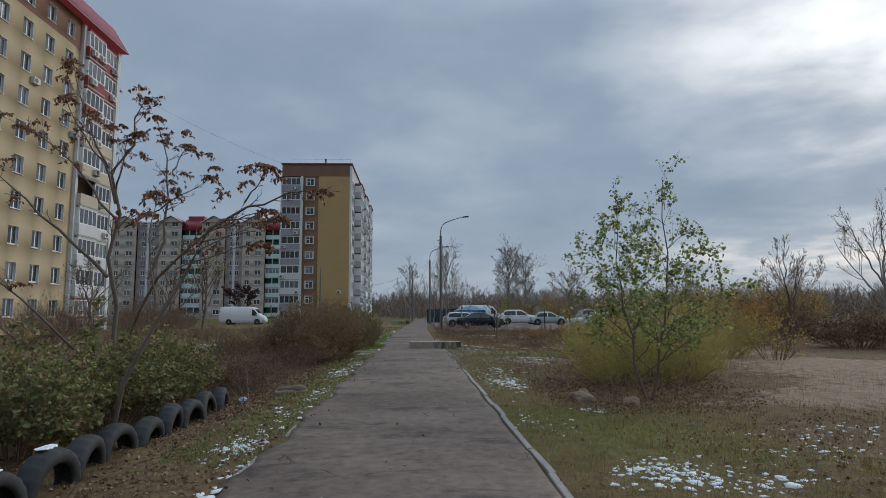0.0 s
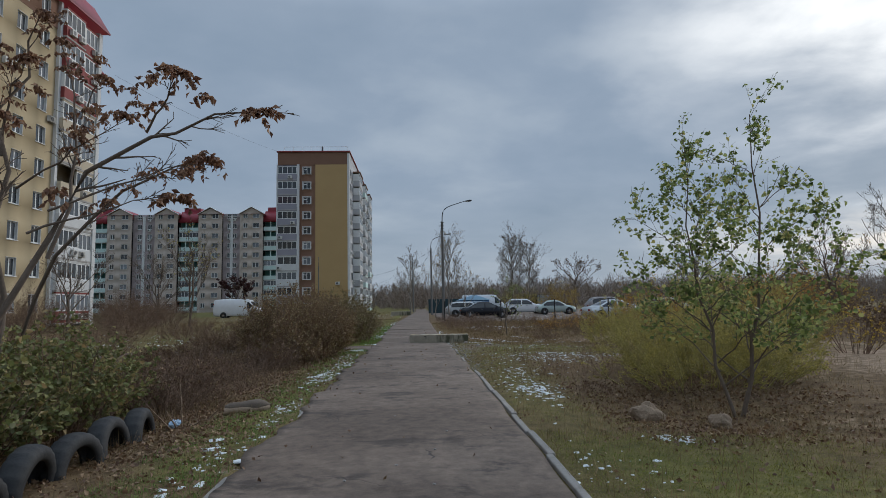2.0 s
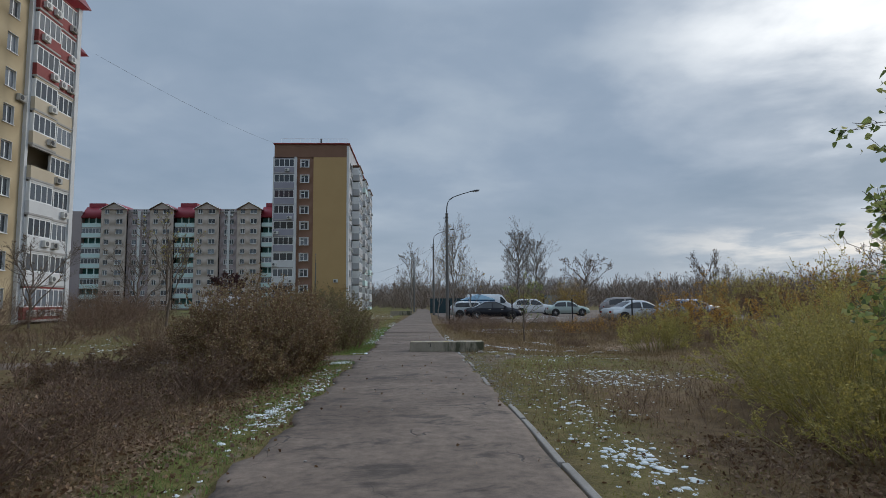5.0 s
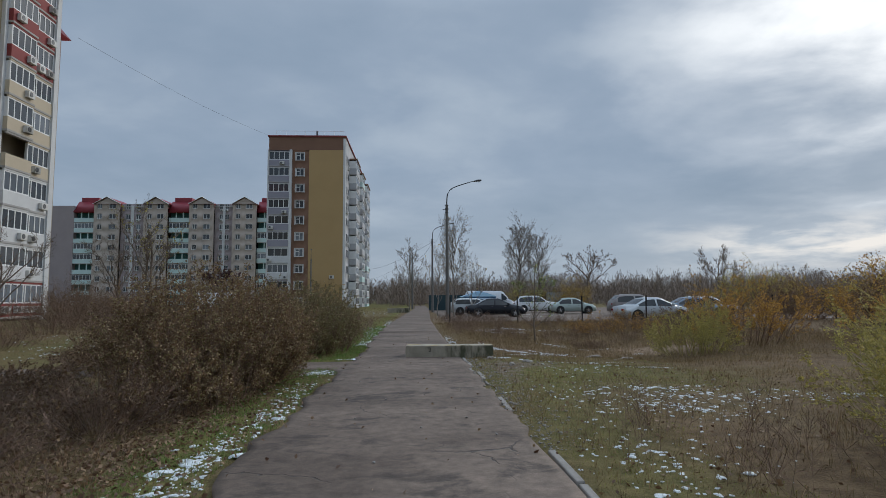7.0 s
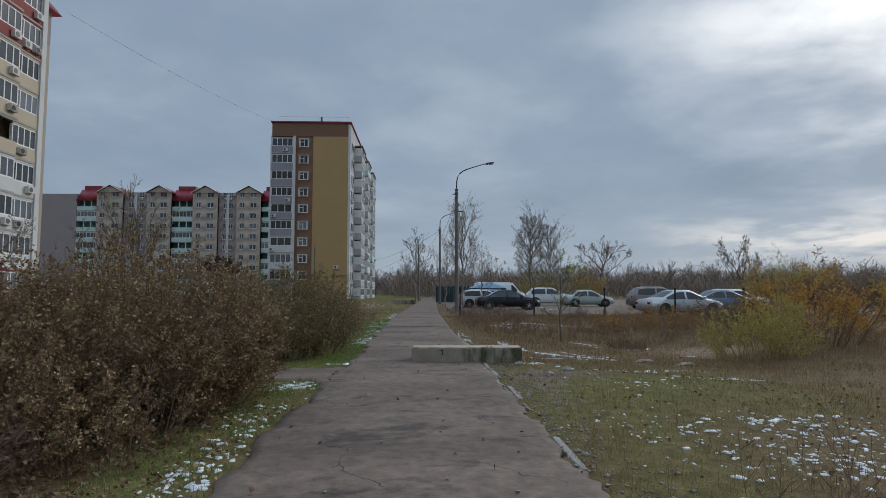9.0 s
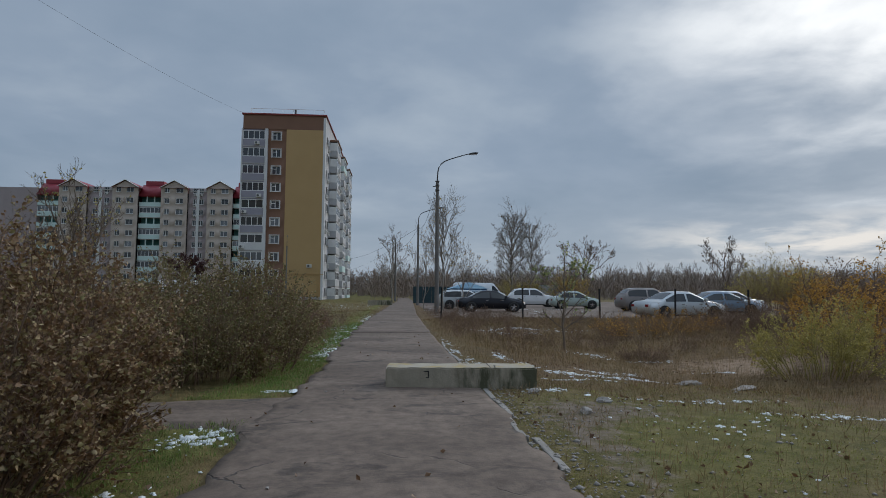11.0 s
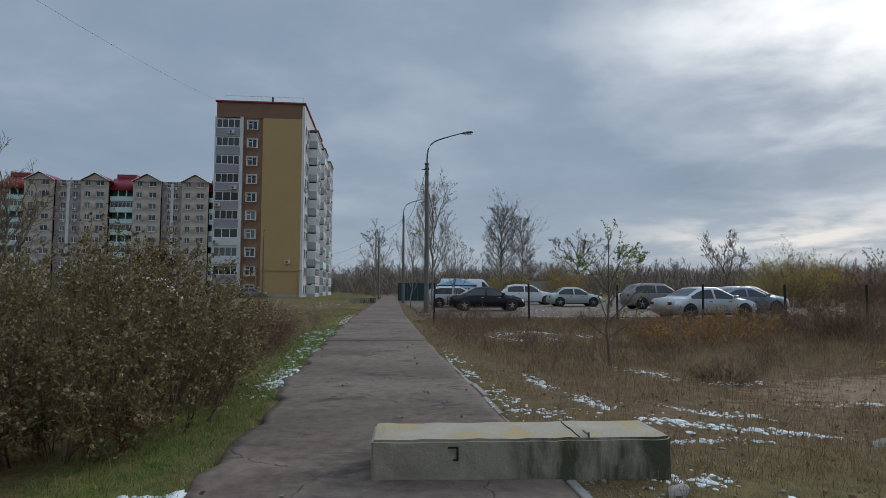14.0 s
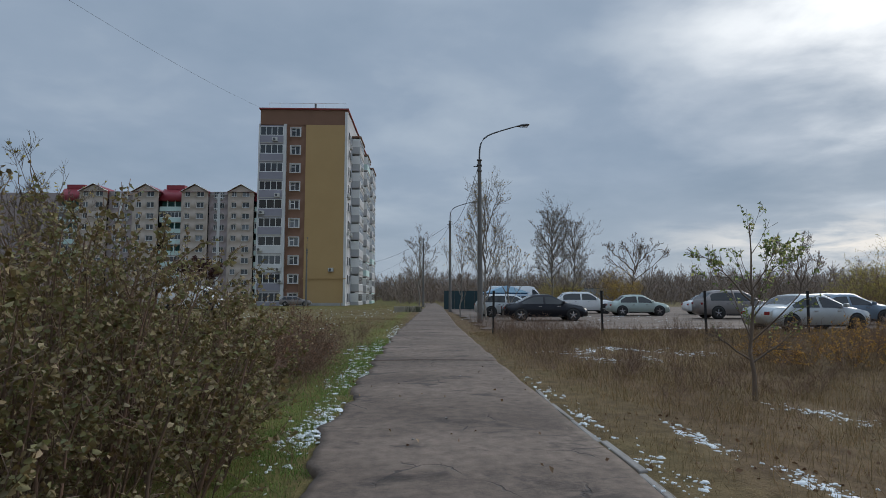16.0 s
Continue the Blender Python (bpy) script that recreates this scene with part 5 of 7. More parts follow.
def build_car(name, shape, paint, label, m, category="car", snow=False):
    """A lofted car body along +x with glass, lights, wheels, mirrors and handles of their own."""
    L, W, belt, roof, line, (g0, g1) = SHAPES[shape]
    car = thing(name, label, category, "cars on the parking ground", m=m)
    u = np.unique(np.concatenate([np.linspace(0, 1, 40), [p[0] for p in line]]))
    top = np.interp(u, [p[0] for p in line], [p[1] for p in line])
    for _ in range(2):
        top[1:-1] = (top[:-2] + 2 * top[1:-1] + top[2:]) / 4
    plan = W * (1 - 0.16 * np.clip((0.10 - u) / 0.10, 0, 1) ** 2 - 0.30 * np.clip((u - 0.88) / 0.12, 0, 1) ** 2)
    sill = 0.20 + 0.12 * np.clip((0.08 - u) / 0.08, 0, 1) + 0.06 * np.clip((u - 0.92) / 0.08, 0, 1)
    beltz = np.minimum(belt - 0.05 * u, top - 0.03)
    cab = np.clip((top - beltz) / (roof - belt), 0, 1)
    wt = plan * (0.94 - 0.20 * cab) if shape != "van" else plan * (0.95 - 0.10 * cab)
    rings = []
    for i in range(len(u)):
        x, w = u[i] * L, plan[i]
        half = [(0.0, sill[i]), (w * 0.9, sill[i]), (w * 0.985, sill[i] + 0.1), (w, 0.5 * (sill[i] + beltz[i])), (w * 0.985, beltz[i]), (wt[i], top[i] - 0.045), (wt[i] * 0.93, top[i] - 0.008), (wt[i] * 0.5, top[i] + 0.012), (0.0, top[i] + 0.018)]
        rings.append([(x, -a, b) for a, b in half] + [(x, a, b) for a, b in half[-2:0:-1]])
    R = np.array(rings)
    n, k, _ = R.shape
    i = np.arange(n - 1)[:, None] * k
    j = np.arange(k)[None, :]
    F = np.stack(np.broadcast_arrays(i + j, i + k + j, i + k + (j + 1) % k, i + (j + 1) % k), -1).reshape(-1, 4)
    V = R.reshape(-1, 3)
    V2 = np.concatenate([V, R[0].mean(0)[None], R[-1].mean(0)[None]])
    caps = np.array([(len(V), (q + 1) % k, q) for q in range(k)] + [(len(V) + 1, (n - 1) * k + q, (n - 1) * k + (q + 1) % k) for q in range(k)])
    body = piece("body", mesh_of("body", V2, [F, caps[:, ::-1]], paint, smooth=True), car)

    def strip(a, b, side, lo, hi, name, mat):
        us = np.linspace(a, b, 10)
        pts = []
        for f in (lo, hi):
            zb, zt = np.interp(us, u, beltz), np.interp(us, u, top) - 0.045
            yb, yt = np.interp(us, u, plan) * 0.985, np.interp(us, u, wt)
            pts.append(np.stack([us * L, side * (yb + (yt - yb) * f + 0.012), zb + (zt - zb) * f + 0.003], 1))
        V = np.concatenate(pts)
        q = np.arange(9)
        F = np.stack([q, q + 1, q + 11, q + 10], 1)
        return piece(name, mesh_of(name, V, F if side < 0 else F[:, ::-1], mat, smooth=True), car)

    def pane(a, b, name):
        us = np.linspace(a, b, 9)
        z, w = np.interp(us, u, top), np.interp(us, u, wt)
        cols = np.linspace(-0.84, 0.84, 7)
        V = np.stack([np.broadcast_to(us[:, None] * L, (9, 7)), w[:, None] * cols[None], z[:, None] + 0.026 - 0.012 * np.abs(cols[None]) * 2], -1).reshape(-1, 3)
        q = (np.arange(8)[:, None] * 7 + np.arange(6)[None]).ravel()
        F = np.stack([q, q + 7, q + 8, q + 1], 1)
        return piece(name, mesh_of(name, V, F, "carglass", smooth=True), car)

    rear = (line[2][0], line[3][0]) if shape != "van" else None
    front = (line[5][0] + 0.015, line[6][0] - 0.01)
    if shape == "van":
        for s in (-1, 1):
            strip(0.715, 0.83, s, 0.02, 0.78, "side_window", "carglass")
    else:
        mid = 0.5 * (g0 + g1) + 0.02
        for s in (-1, 1):
            strip(g0 + 0.03, mid - 0.012, s, 0.05, 0.86, "side_window", "carglass")
            strip(mid + 0.012, g1 - 0.035, s, 0.05, 0.86, "side_window", "carglass")
        pane(rear[0] + 0.015, rear[1] - 0.012, "rear_window")
    pane(front[0], front[1], "windscreen")
    r = 0.33 if shape not in ("suv", "van") else 0.36
    tyre, back, rim = wheel_meshes(r)
    for fx in ((0.19, 0.81) if shape != "van" else (0.22, 0.83)):
        for s in (-1, 1):
            # solid near-black disc on the uncut body stands for the wheel well's shade
            bm = bmesh.new()
            bmesh.ops.create_cone(bm, cap_ends=True, segments=28, radius1=r + 0.05, radius2=r + 0.05, depth=0.2, matrix=pose(fx * L, s * (W - 0.094), r + 0.02, 90))
            part("wheel_arch", bm, "dark", car)
            wh = piece("wheel", back, car, pose(fx * L, s * (W - 0.04), r))
            piece("tyre", tyre, wh)
            piece("rim", rim, wh)
    hz = float(np.interp(0.97, u, top)) - 0.09
    for s in (-1, 1):
        part("headlight", boxes((L * 0.945, L * 0.972, s * W * 0.66 - 0.17, s * W * 0.66 + 0.17, hz - 0.13, hz), bevel=0.03), "lamp_clear", car)
        tz = line[1][1] - 0.16
        part("tail_light", boxes((-0.012, 0.16, s * W * 0.70 - 0.13, s * W * 0.70 + 0.13, tz - 0.12, tz + 0.02), bevel=0.025), "lamp_red", car)
        mx = (g1 - 0.03) * L
        part("wing_mirror", boxes((mx - 0.08, mx + 0.08, s * (W + 0.10) - 0.09, s * (W + 0.10) + 0.09, belt + 0.02, belt + 0.16), bevel=0.03), paint, car)
        if shape != "van":
            for f in (g0 + 0.22, g0 + 0.44):
                part("door_handle", boxes((f * L, f * L + 0.18, s * (W * 0.995) - 0.02, s * (W * 0.995) + 0.02, belt - 0.14, belt - 0.11)), "chrome", car)
        part("sill_trim", boxes((0.3 * L, 0.70 * L, s * W * 0.965 - 0.02, s * W * 0.965 + 0.02, 0.2, 0.27), bevel=0.008), "dark", car)
    part("number_plate", boxes((L - 0.035, L + 0.008, -0.26, 0.26, 0.42, 0.53)), "plastic", car)
    part("grille", boxes((L - 0.10, L - 0.02, -0.38, 0.38, 0.56, 0.66), bevel=0.01), "dark", car)
    if snow:
        us = np.linspace(0.05, 0.68, 12)
        z, w = np.interp(us, u, top) + 0.05, np.interp(us, u, wt) * 0.9
        cols = np.linspace(-1, 1, 6)
        V = np.stack([np.broadcast_to(us[:, None] * L, (12, 6)), w[:, None] * cols[None], z[:, None] - 0.03 * cols[None] ** 4 + 0.01 * np.sin(9 * us[:, None] + 5 * cols[None])], -1).reshape(-1, 3)
        q = (np.arange(11)[:, None] * 6 + np.arange(5)[None]).ravel()
        piece("roof_snow", mesh_of("roof_snow", V, np.stack([q, q + 6, q + 7, q + 1], 1), "snow", smooth=True), car, label="thin crust of snow")
    return car


PZ = 0.04
build_car("car", "sedan", "paint_black", "glossy black saloon car with alloy wheels on the gravel", pose(3.87, 55.6, PZ, 0, 0, 0))
build_car("car", "sedan", "paint_silver", "silver saloon car parked behind the weeds", pose(12.3, 45.25, float(height(14.5, 45.3)) + 0.01, 0, 0, 9))
build_car("car", "sedan", "paint_blue", "grey-blue saloon car behind a silver one", pose(17.3, 50.6, PZ, 0, 0, -2))
build_car("car", "suv", "paint_taupe", "taupe off-road car on the parking ground", pose(16.1, 58, PZ, 0, 0, -2))
build_car("car", "wagon", "paint_silver", "silver estate car at the parking ground's edge", pose(20.3, 54.5, PZ, 0, 0, -4))
build_car("car", "suv", "paint_white", "white off-road car with dark windows", pose(10.0, 69.3, PZ, 0, 0, -4))
build_car("car", "hatch", "paint_green", "pale grey-green small car with steel wheels", pose(12.55, 64, PZ, 0, 0, -5))
build_car("car", "wagon", "paint_silver", "pale silver estate car beside the lamp post", pose(2.9, 61.5, PZ, 0, 0, 4))
build_car("car", "wagon", "paint_blue", "pale blue-grey estate car behind a black one", pose(4.4, 64.5, PZ, 0, 0, 2))
build_car("van", "van", "paint_white", "white delivery van behind a blue shelter", pose(6.3, 84.5, PZ), "van")
build_car("van", "van", "paint_white", "long white van with snow on its roof", pose(-27.2, 83, float(height(-24, 83))), "van", snow=True)
build_car("car", "wagon", "paint_taupe", "dark parked car at the foot of the tower block", pose(-21.5, 108.8, 0.0, 0, 0, 3))
build_car("car", "hatch", "paint_white", "white small car far back on the parking ground", pose(19.2, 66.5, PZ, 0, 0, -6))


def build_shelter():
    ob = thing("tarpaulin_shelter", "blue tarpaulin garage with a pitched pale roof", "shelter", m=pose(5.6, 78.5, 0.03))
    part("wall", boxes((0, 3.8, 0, 0.06, 0, 1.75), (0, 0.06, 0.06, 5, 0, 1.75), (3.74, 3.8, 0.06, 5, 0, 1.75), (0.06, 3.74, 4.94, 5, 0, 1.75)), "tarp", ob)
    V = [(-0.2, -0.2, 1.72), (4.0, -0.2, 1.72), (1.9, -0.2, 2.4), (-0.2, 5.2, 1.72), (4.0, 5.2, 1.72), (1.9, 5.2, 2.4)]
    piece("roof", mesh_of("roof", V, [np.array([[0, 2, 5, 3], [2, 1, 4, 5]]), np.array([[0, 1, 2], [3, 5, 4]])], "tarp_pale"), ob, label="pale blue pitched roof")
    for x in (0.7, 1.9, 3.1):
        part("rib", boxes((x - 0.04, x + 0.04, -0.05, 0.0, 0, 1.75)), "tarp_pale", ob)


def build_container():
    ob = thing("steel_container", "grey corrugated steel container behind the cars", "container", m=pose(19.6, 95, 0.03))
    part("body", boxes((0, 4.6, 0, 2.4, 0.1, 2.35)), "container", ob)
    rib = to_mesh("rib", boxes((0, 0.09, -0.04, 0.0, 0.15, 2.3)), "container")
    for k in range(22):
        piece("rib", rib, ob, pose(0.1 + 0.2 * k, 0, 0))
    part("roof", boxes((-0.05, 4.65, -0.06, 2.45, 2.35, 2.43)), "steel", ob)
    dark = thing("site_hut", "low dark site hut beside the container", "hut", m=pose(17.6, 97, 0.03))
    part("body", boxes((0, 2.0, 0, 2.4, 0, 2.3)), "dark", dark)
    part("roof", boxes((-0.1, 2.1, -0.1, 2.5, 2.3, 2.42)), "steel", dark)
    fence = thing("sheet_fence", "dark teal sheet-metal fence beside the path", "fence", m=pose(1.6, 85, 0))
    sheet = to_mesh("panel", boxes((0.01, 1.09, 0, 0.03, 0.05, 2.0), (0.1, 0.16, -0.03, 0, 0.05, 2.0), (0.5, 0.56, -0.03, 0, 0.05, 2.0), (0.9, 0.96, -0.03, 0, 0.05, 2.0)), "fence")
    for k in range(4):
        piece("panel", sheet, fence, pose(1.1 * k, 0, 0))


build_shelter()
build_container()


# ---- plants ----
def plant(name, label, category, m=None, group="", kind=""):
    return thing(name, label, category, group, kind, m)


def bush(label, cx, cy, rx, ry, h, leaf, twig, seed, stems=90, n1=7, n2=5, nleaf=7000, size=0.045, group="", base=0.4, upright=0.55, full=False, even=0.55):
    """A shrub of many stems that arch out of one stool, with twigs and small leaves."""
    rng = np.random.default_rng(seed)
    z0 = float(height(cx, cy)) - 0.03
    ob = plant("bush", label, "bush", pose(cx, cy, z0), group)
    a = rng.uniform(0, 2 * math.pi, stems)
    q = rng.uniform(0, 1, stems) ** 0.42
    foot = np.stack([rx * base * q * np.cos(a), ry * base * q * np.sin(a), np.zeros(stems)], 1)
    foot[:, 2] = height(foot[:, 0] + cx, foot[:, 1] + cy) - z0 - 0.03
    reach = np.stack([rx * (1 - base) * q * np.cos(a) * 1.1, ry * (1 - base) * q * np.sin(a) * 1.1, h * (1.02 - 0.55 * q ** 2) * rng.uniform(even, 1.05, stems)], 1)
    length = np.linalg.norm(reach, axis=1)
    P, R = lines(rng, foot, reach, length, rng.uniform(0.007, 0.016, stems) * (h / 2) ** 0.5, 0.08 * (1 - upright), 0.10, 0.3, 6)
    P1, R1 = sprout(rng, P, R, n1, 0.42, 0.65, 0.12, 0.10, 0.2 if base < 0.65 else 0.04, 1.0, 0.4, 4, cap=0.34 * h)
    P2, R2 = sprout(rng, P1, R1, n2, 0.55, 0.7, 0.05, 0.1, 0.15, 1.0, 0.5, 3, 0.7)
    R1, R2 = np.maximum(R1, 0.0026), np.maximum(R2, 0.0017)
    for arr, foot_z in ((P1, 0.04), (P2, 0.04)):
        arr[..., 2] = np.maximum(arr[..., 2], foot_z)
    tagged(piece("stem_mass", mesh_of("stem_mass", *tubes(P, R, 4), twig), ob), kind="stuff")
    tagged(piece("twig_mass", mesh_of("twig_mass", *join(tubes(P1, R1, 3), strips(rng, P2, R2 * 1.15)), twig), ob), kind="stuff")
    at = np.concatenate([along(rng, P2, int(nleaf * 0.75), 0.1), along(rng, P1, int(nleaf * 0.25), 0.3)])
    tagged(piece("foliage", mesh_of("foliage", *leaves(rng, at, size, full=full), leaf), ob), kind="stuff")
    return ob


def tree(label, m, trunks, leaf, bark, seed, levels=((6, 0.45, 0.7), (5, 0.5, 0.6), (4, 0.5, 0.6)), nleaf=2000, size=0.07, sides=7, up=0.12, lo=0.3, leaf_lo=0.2, minr=0.003, group="", twigmat=None, droop=0.4, category="tree", leaf_floor=0.0, full=False, cap=99.0):
    """A tree from its main limbs: each limb is a line of places and a radius; boughs, twigs and leaves grow on it."""
    rng = np.random.default_rng(seed)
    ob = plant("tree", label, category, m, group)
    Ps, Rs = [], []
    for pts, r in trunks:
        pts = np.array(pts, float)
        s = np.linspace(0, len(pts) - 1, 9)
        P = np.stack([np.interp(s, np.arange(len(pts)), pts[:, c]) for c in range(3)], 1)
        for _ in range(2):
            P[1:-1] = (P[:-2] + 2 * P[1:-1] + P[2:]) / 4
        P[1:-1] += rng.normal(size=P[1:-1].shape) * 0.012 * np.linalg.norm(P[-1] - P[0])
        Ps.append(P)
        Rs.append(r * np.linspace(1, 0.18, 9))
    P, R = np.array(Ps), np.array(Rs)
    piece("trunk", mesh_of("trunk", *tubes(P, np.maximum(R, minr), sides), bark, smooth=True), ob)
    groups, tip = [], P
    for i, (count, ratio, spread) in enumerate(levels):
        tip, R = sprout(rng, tip, R, count, ratio, spread, up, 0.07, lo if i == 0 else 0.2, 1.0, 0.3, 5 if i < 2 else 3, 0.6, cap)
        R = np.maximum(R, minr)
        groups.append(tubes(tip, R, 4 if i == 0 else 3) if i < 2 else strips(rng, tip, R * 1.1))
    tagged(piece("bough_mass", mesh_of("bough_mass", *groups[0], bark), ob), kind="stuff")
    if len(groups) > 1:
        tagged(piece("twig_mass", mesh_of("twig_mass", *join(*groups[1:]), twigmat or bark), ob), kind="stuff")
    if nleaf:
        reach = np.linalg.norm(tip[:, -1] - tip[:, 0], axis=1)
        at = along(rng, tip[rng.choice(len(tip), nleaf, p=reach / reach.sum())], nleaf, leaf_lo)
        at = at[at[:, 2] > leaf_floor * rng.uniform(0.6, 1.2, len(at))]
        if full:
            at = at + rng.normal(0, 0.035, at.shape)
        piece("crown", mesh_of("crown", *leaves(rng, at, size, droop, full=full), leaf), ob)
    return ob


# the rust-leaved tree behind the tyres
def build_sumacs():
    t = [
        ([(0.1, 0, 0), (0.16, 0, 1.45), (0.1, 0.05, 2.9), (0.11, 0.05, 4.05), (0.3, 0, 5.15), (0.62, -0.05, 5.75)], 0.05),
        ([(0.1, 0.05, 3.7), (-0.08, 0.1, 4.4), (-0.75, 0.15, 5.15), (-1.0, 0.15, 5.8)], 0.026),
        ([(-0.08, 0.1, 4.4), (-0.48, 0.0, 5.2), (-0.76, -0.1, 6.45)], 0.022),
        ([(0.25, 0.1, 0), (0.48, 0.05, 1.55), (1.19, -0.4, 2.57), (2.0, -0.55, 3.0), (2.6, -0.7, 3.25), (3.18, -0.84, 3.41)], 0.036),
        ([(0.8, 0, 2.25), (1.05, 0.15, 3.25), (1.05, 0.25, 4.35), (0.66, 0.3, 5.5)], 0.03),
        ([(1.05, 0.25, 4.3), (1.2, 0.2, 4.62), (1.37, 0.1, 4.85)], 0.014),
        ([(0.05, 0, 2.3), (-0.6, -0.1, 3.15), (-1.6, -0.2, 3.8), (-2.05, -0.25, 4.4)], 0.036),
        ([(0.08, 0.05, 3.45), (-0.8, 0.15, 4.55), (-1.76, 0.2, 5.25)], 0.024),
        ([(0.28, 0.1, 3.25), (0.95, -0.2, 3.5), (1.6, -0.4, 3.82), (2.05, -0.5, 4.1)], 0.018),
        ([(0.1, 0.05, 3.9), (0.33, -0.2, 4.5), (0.69, -0.4, 4.95)], 0.02),
        ([(0.1, 0, 0.5), (-0.6, -0.5, 1.5), (-1.4, -0.9, 2.3), (-2.2, -1.1, 2.8)], 0.028),
    ]
    sumac("small tree with bare grey limbs and withered rust-brown leaves", pose(-5.8, 11.1, -0.1), t, 21, 5)
    t = [
        ([(0, 0, 0), (0.25, -0.05, 1.0), (0.68, -0.02, 2.15), (1.08, 0.2, 2.8), (1.56, 0.45, 3.24), (2.1, 0.37, 3.36), (2.59, 0.29, 3.35)], 0.036),
        ([(1.5, 0.42, 3.2), (1.75, 0.25, 3.45), (1.9, 0.07, 3.66)], 0.013),
        ([(0.72, 0.0, 2.2), (1.15, 0.3, 2.42), (1.75, 0.5, 2.62)], 0.012),
        ([(0.85, 0.06, 2.4), (1.35, 0.5, 2.75), (1.9, 0.75, 3.05)], 0.012),
        ([(0.5, -0.03, 1.7), (0.3, 0.1, 2.5), (0.35, 0.2, 3.3)], 0.016),
    ]
    sumac("leaning young tree with rust-brown leaf tufts behind the tyres", pose(-3.98, 8.0, -0.1), t, 22, 2)


def sumac(label, m, t, seed, tufts):
    rng = np.random.default_rng(seed)
    ob = tree(label, m, t, "lf_rust", "bark", seed, ((9, 0.22, 0.7), (4, 0.45, 0.6)), 0, cap=0.38, up=0.03, lo=0.4, minr=0.0035)
    # drooping fronds of leaflets on the limb ends and on some boughs
    ends = np.array([p[-1] for p, _ in t])
    V, F, o = [], [], 0
    spots = [(e, 13) for e in ends]
    for p, _ in t:
        p = np.array(p, float)
        for _ in range(tufts):
            f = rng.uniform(0.5, 0.98) * (len(p) - 1)
            i = min(int(f), len(p) - 2)
            spots.append((p[i] + (f - i) * (p[i + 1] - p[i]) + rng.normal(size=3) * np.array([0.22, 0.3, 0.14]) + np.array([0, 0, 0.12]), 4))
    for e, n in spots:
        a = rng.uniform(0, 2 * math.pi, n)
        d = np.stack([np.cos(a), np.sin(a), rng.uniform(-0.1, 0.9, n)], 1)
        P, R = lines(rng, np.repeat(e[None], n, 0), d, rng.uniform(0.13, 0.28, n), np.full(n, 0.004), -0.75, 0.05, 0.5, 5)
        v, f = leaves(rng, along(rng, P, n * 10, 0.2), 0.074, 0.9, 0.5)
        V.append(v)
        F.append(f + o)
        o += len(v)
    piece("crown", mesh_of("crown", np.concatenate(V), np.concatenate(F), "lf_rust"), ob, label="withered rust-brown leaf clusters")


build_sumacs()

def build_poplar():
    """A young poplar of two main stems; its side limbs shorten towards the top."""
    rng = random.Random(31)
    stems = [[(0, 0, 0), (-0.12, 0.1, 0.6), (-0.22, 0.3, 1.6), (-0.25, 0.4, 2.6), (-0.3, 0.4, 3.85)], [(0.08, 0, 0), (0.16, -0.05, 0.55), (0.42, -0.05, 1.4), (0.5, 0.0, 2.6), (0.52, 0.1, 4.15)]]
    limbs = [(stems[0], 0.026), (stems[1], 0.033)]
    for st in stems:
        for k in range(17):
            f = 0.20 + 0.74 * k / 16 + rng.uniform(-0.02, 0.02)
            g = f * (len(st) - 1)
            i = min(int(g), len(st) - 2)
            p = Vector(st[i]).lerp(Vector(st[i + 1]), g - i)
            a = 2.4 * k + rng.uniform(-0.5, 0.5)
            reach = (1.7 * (1.02 - f) ** 0.8 + 0.12) * rng.uniform(0.7, 1.05)
            q = p + Vector((math.cos(a) * reach * 0.5, math.sin(a) * reach * 0.5, reach * 0.42))
            e = p + Vector((math.cos(a) * reach, math.sin(a) * reach, reach * 0.72))
            limbs.append(([tuple(p), tuple(q), tuple(e)], 0.006 + 0.006 * (1 - f)))
    tree("young poplar with sparse green leaves and several stems", pose(4.2, 10.6, float(height(4.2, 10.6)) - 0.03), limbs, "lf_poplar", "bark", 31, ((8, 0.5, 0.75), (4, 0.55, 0.75)), 5200, 0.062, up=0.12, leaf_lo=0.0, lo=0.3, leaf_floor=0.95, minr=0.002, full=True, cap=0.58)


build_poplar()
bush("fine olive-yellow undergrowth round the young poplar", 5.0, 12.9, 2.1, 1.3, 1.15, "lf_olive", "twig_olive", 41, 80, 7, 6, 14000, 0.029, base=0.7)
bush("olive-yellow willow scrub with thin branches", 5.6, 14.5, 2.0, 1.8, 1.75, "lf_olive", "twig_olive", 42, 120, 7, 6, 20000, 0.029, base=0.65)
bush("olive-yellow willow scrub on the sandy bank", 8.2, 17.5, 2.2, 2.0, 1.9, "lf_olive", "twig_olive", 43, 120, 7, 6, 20000, 0.032, base=0.65)
bush("yellow-leaved shrub at the edge of the sand", 9.9, 15.8, 0.8, 0.8, 1.5, "lf_yellow", "twig", 44, 22, 6, 4, 420, 0.055, full=True)
bush("bright olive shrub beside the sandy hollow", 8.2, 26.9, 1.5, 1.5, 1.5, "lf_olive", "twig_olive", 45, 60, 7, 5, 9000, 0.037, base=0.6)
bush("orange-yellow autumn shrub by the sandy hollow", 10.7, 28.6, 2.1, 2.1, 2.5, "lf_orange", "twig", 46, 50, 6, 4, 13000, 0.046, base=0.6)
bush("orange-brown autumn shrub in the field", 14.5, 26.5, 2.2, 2.2, 2.6, "lf_orange", "twig", 47, 50, 6, 4, 11000, 0.05, base=0.6)
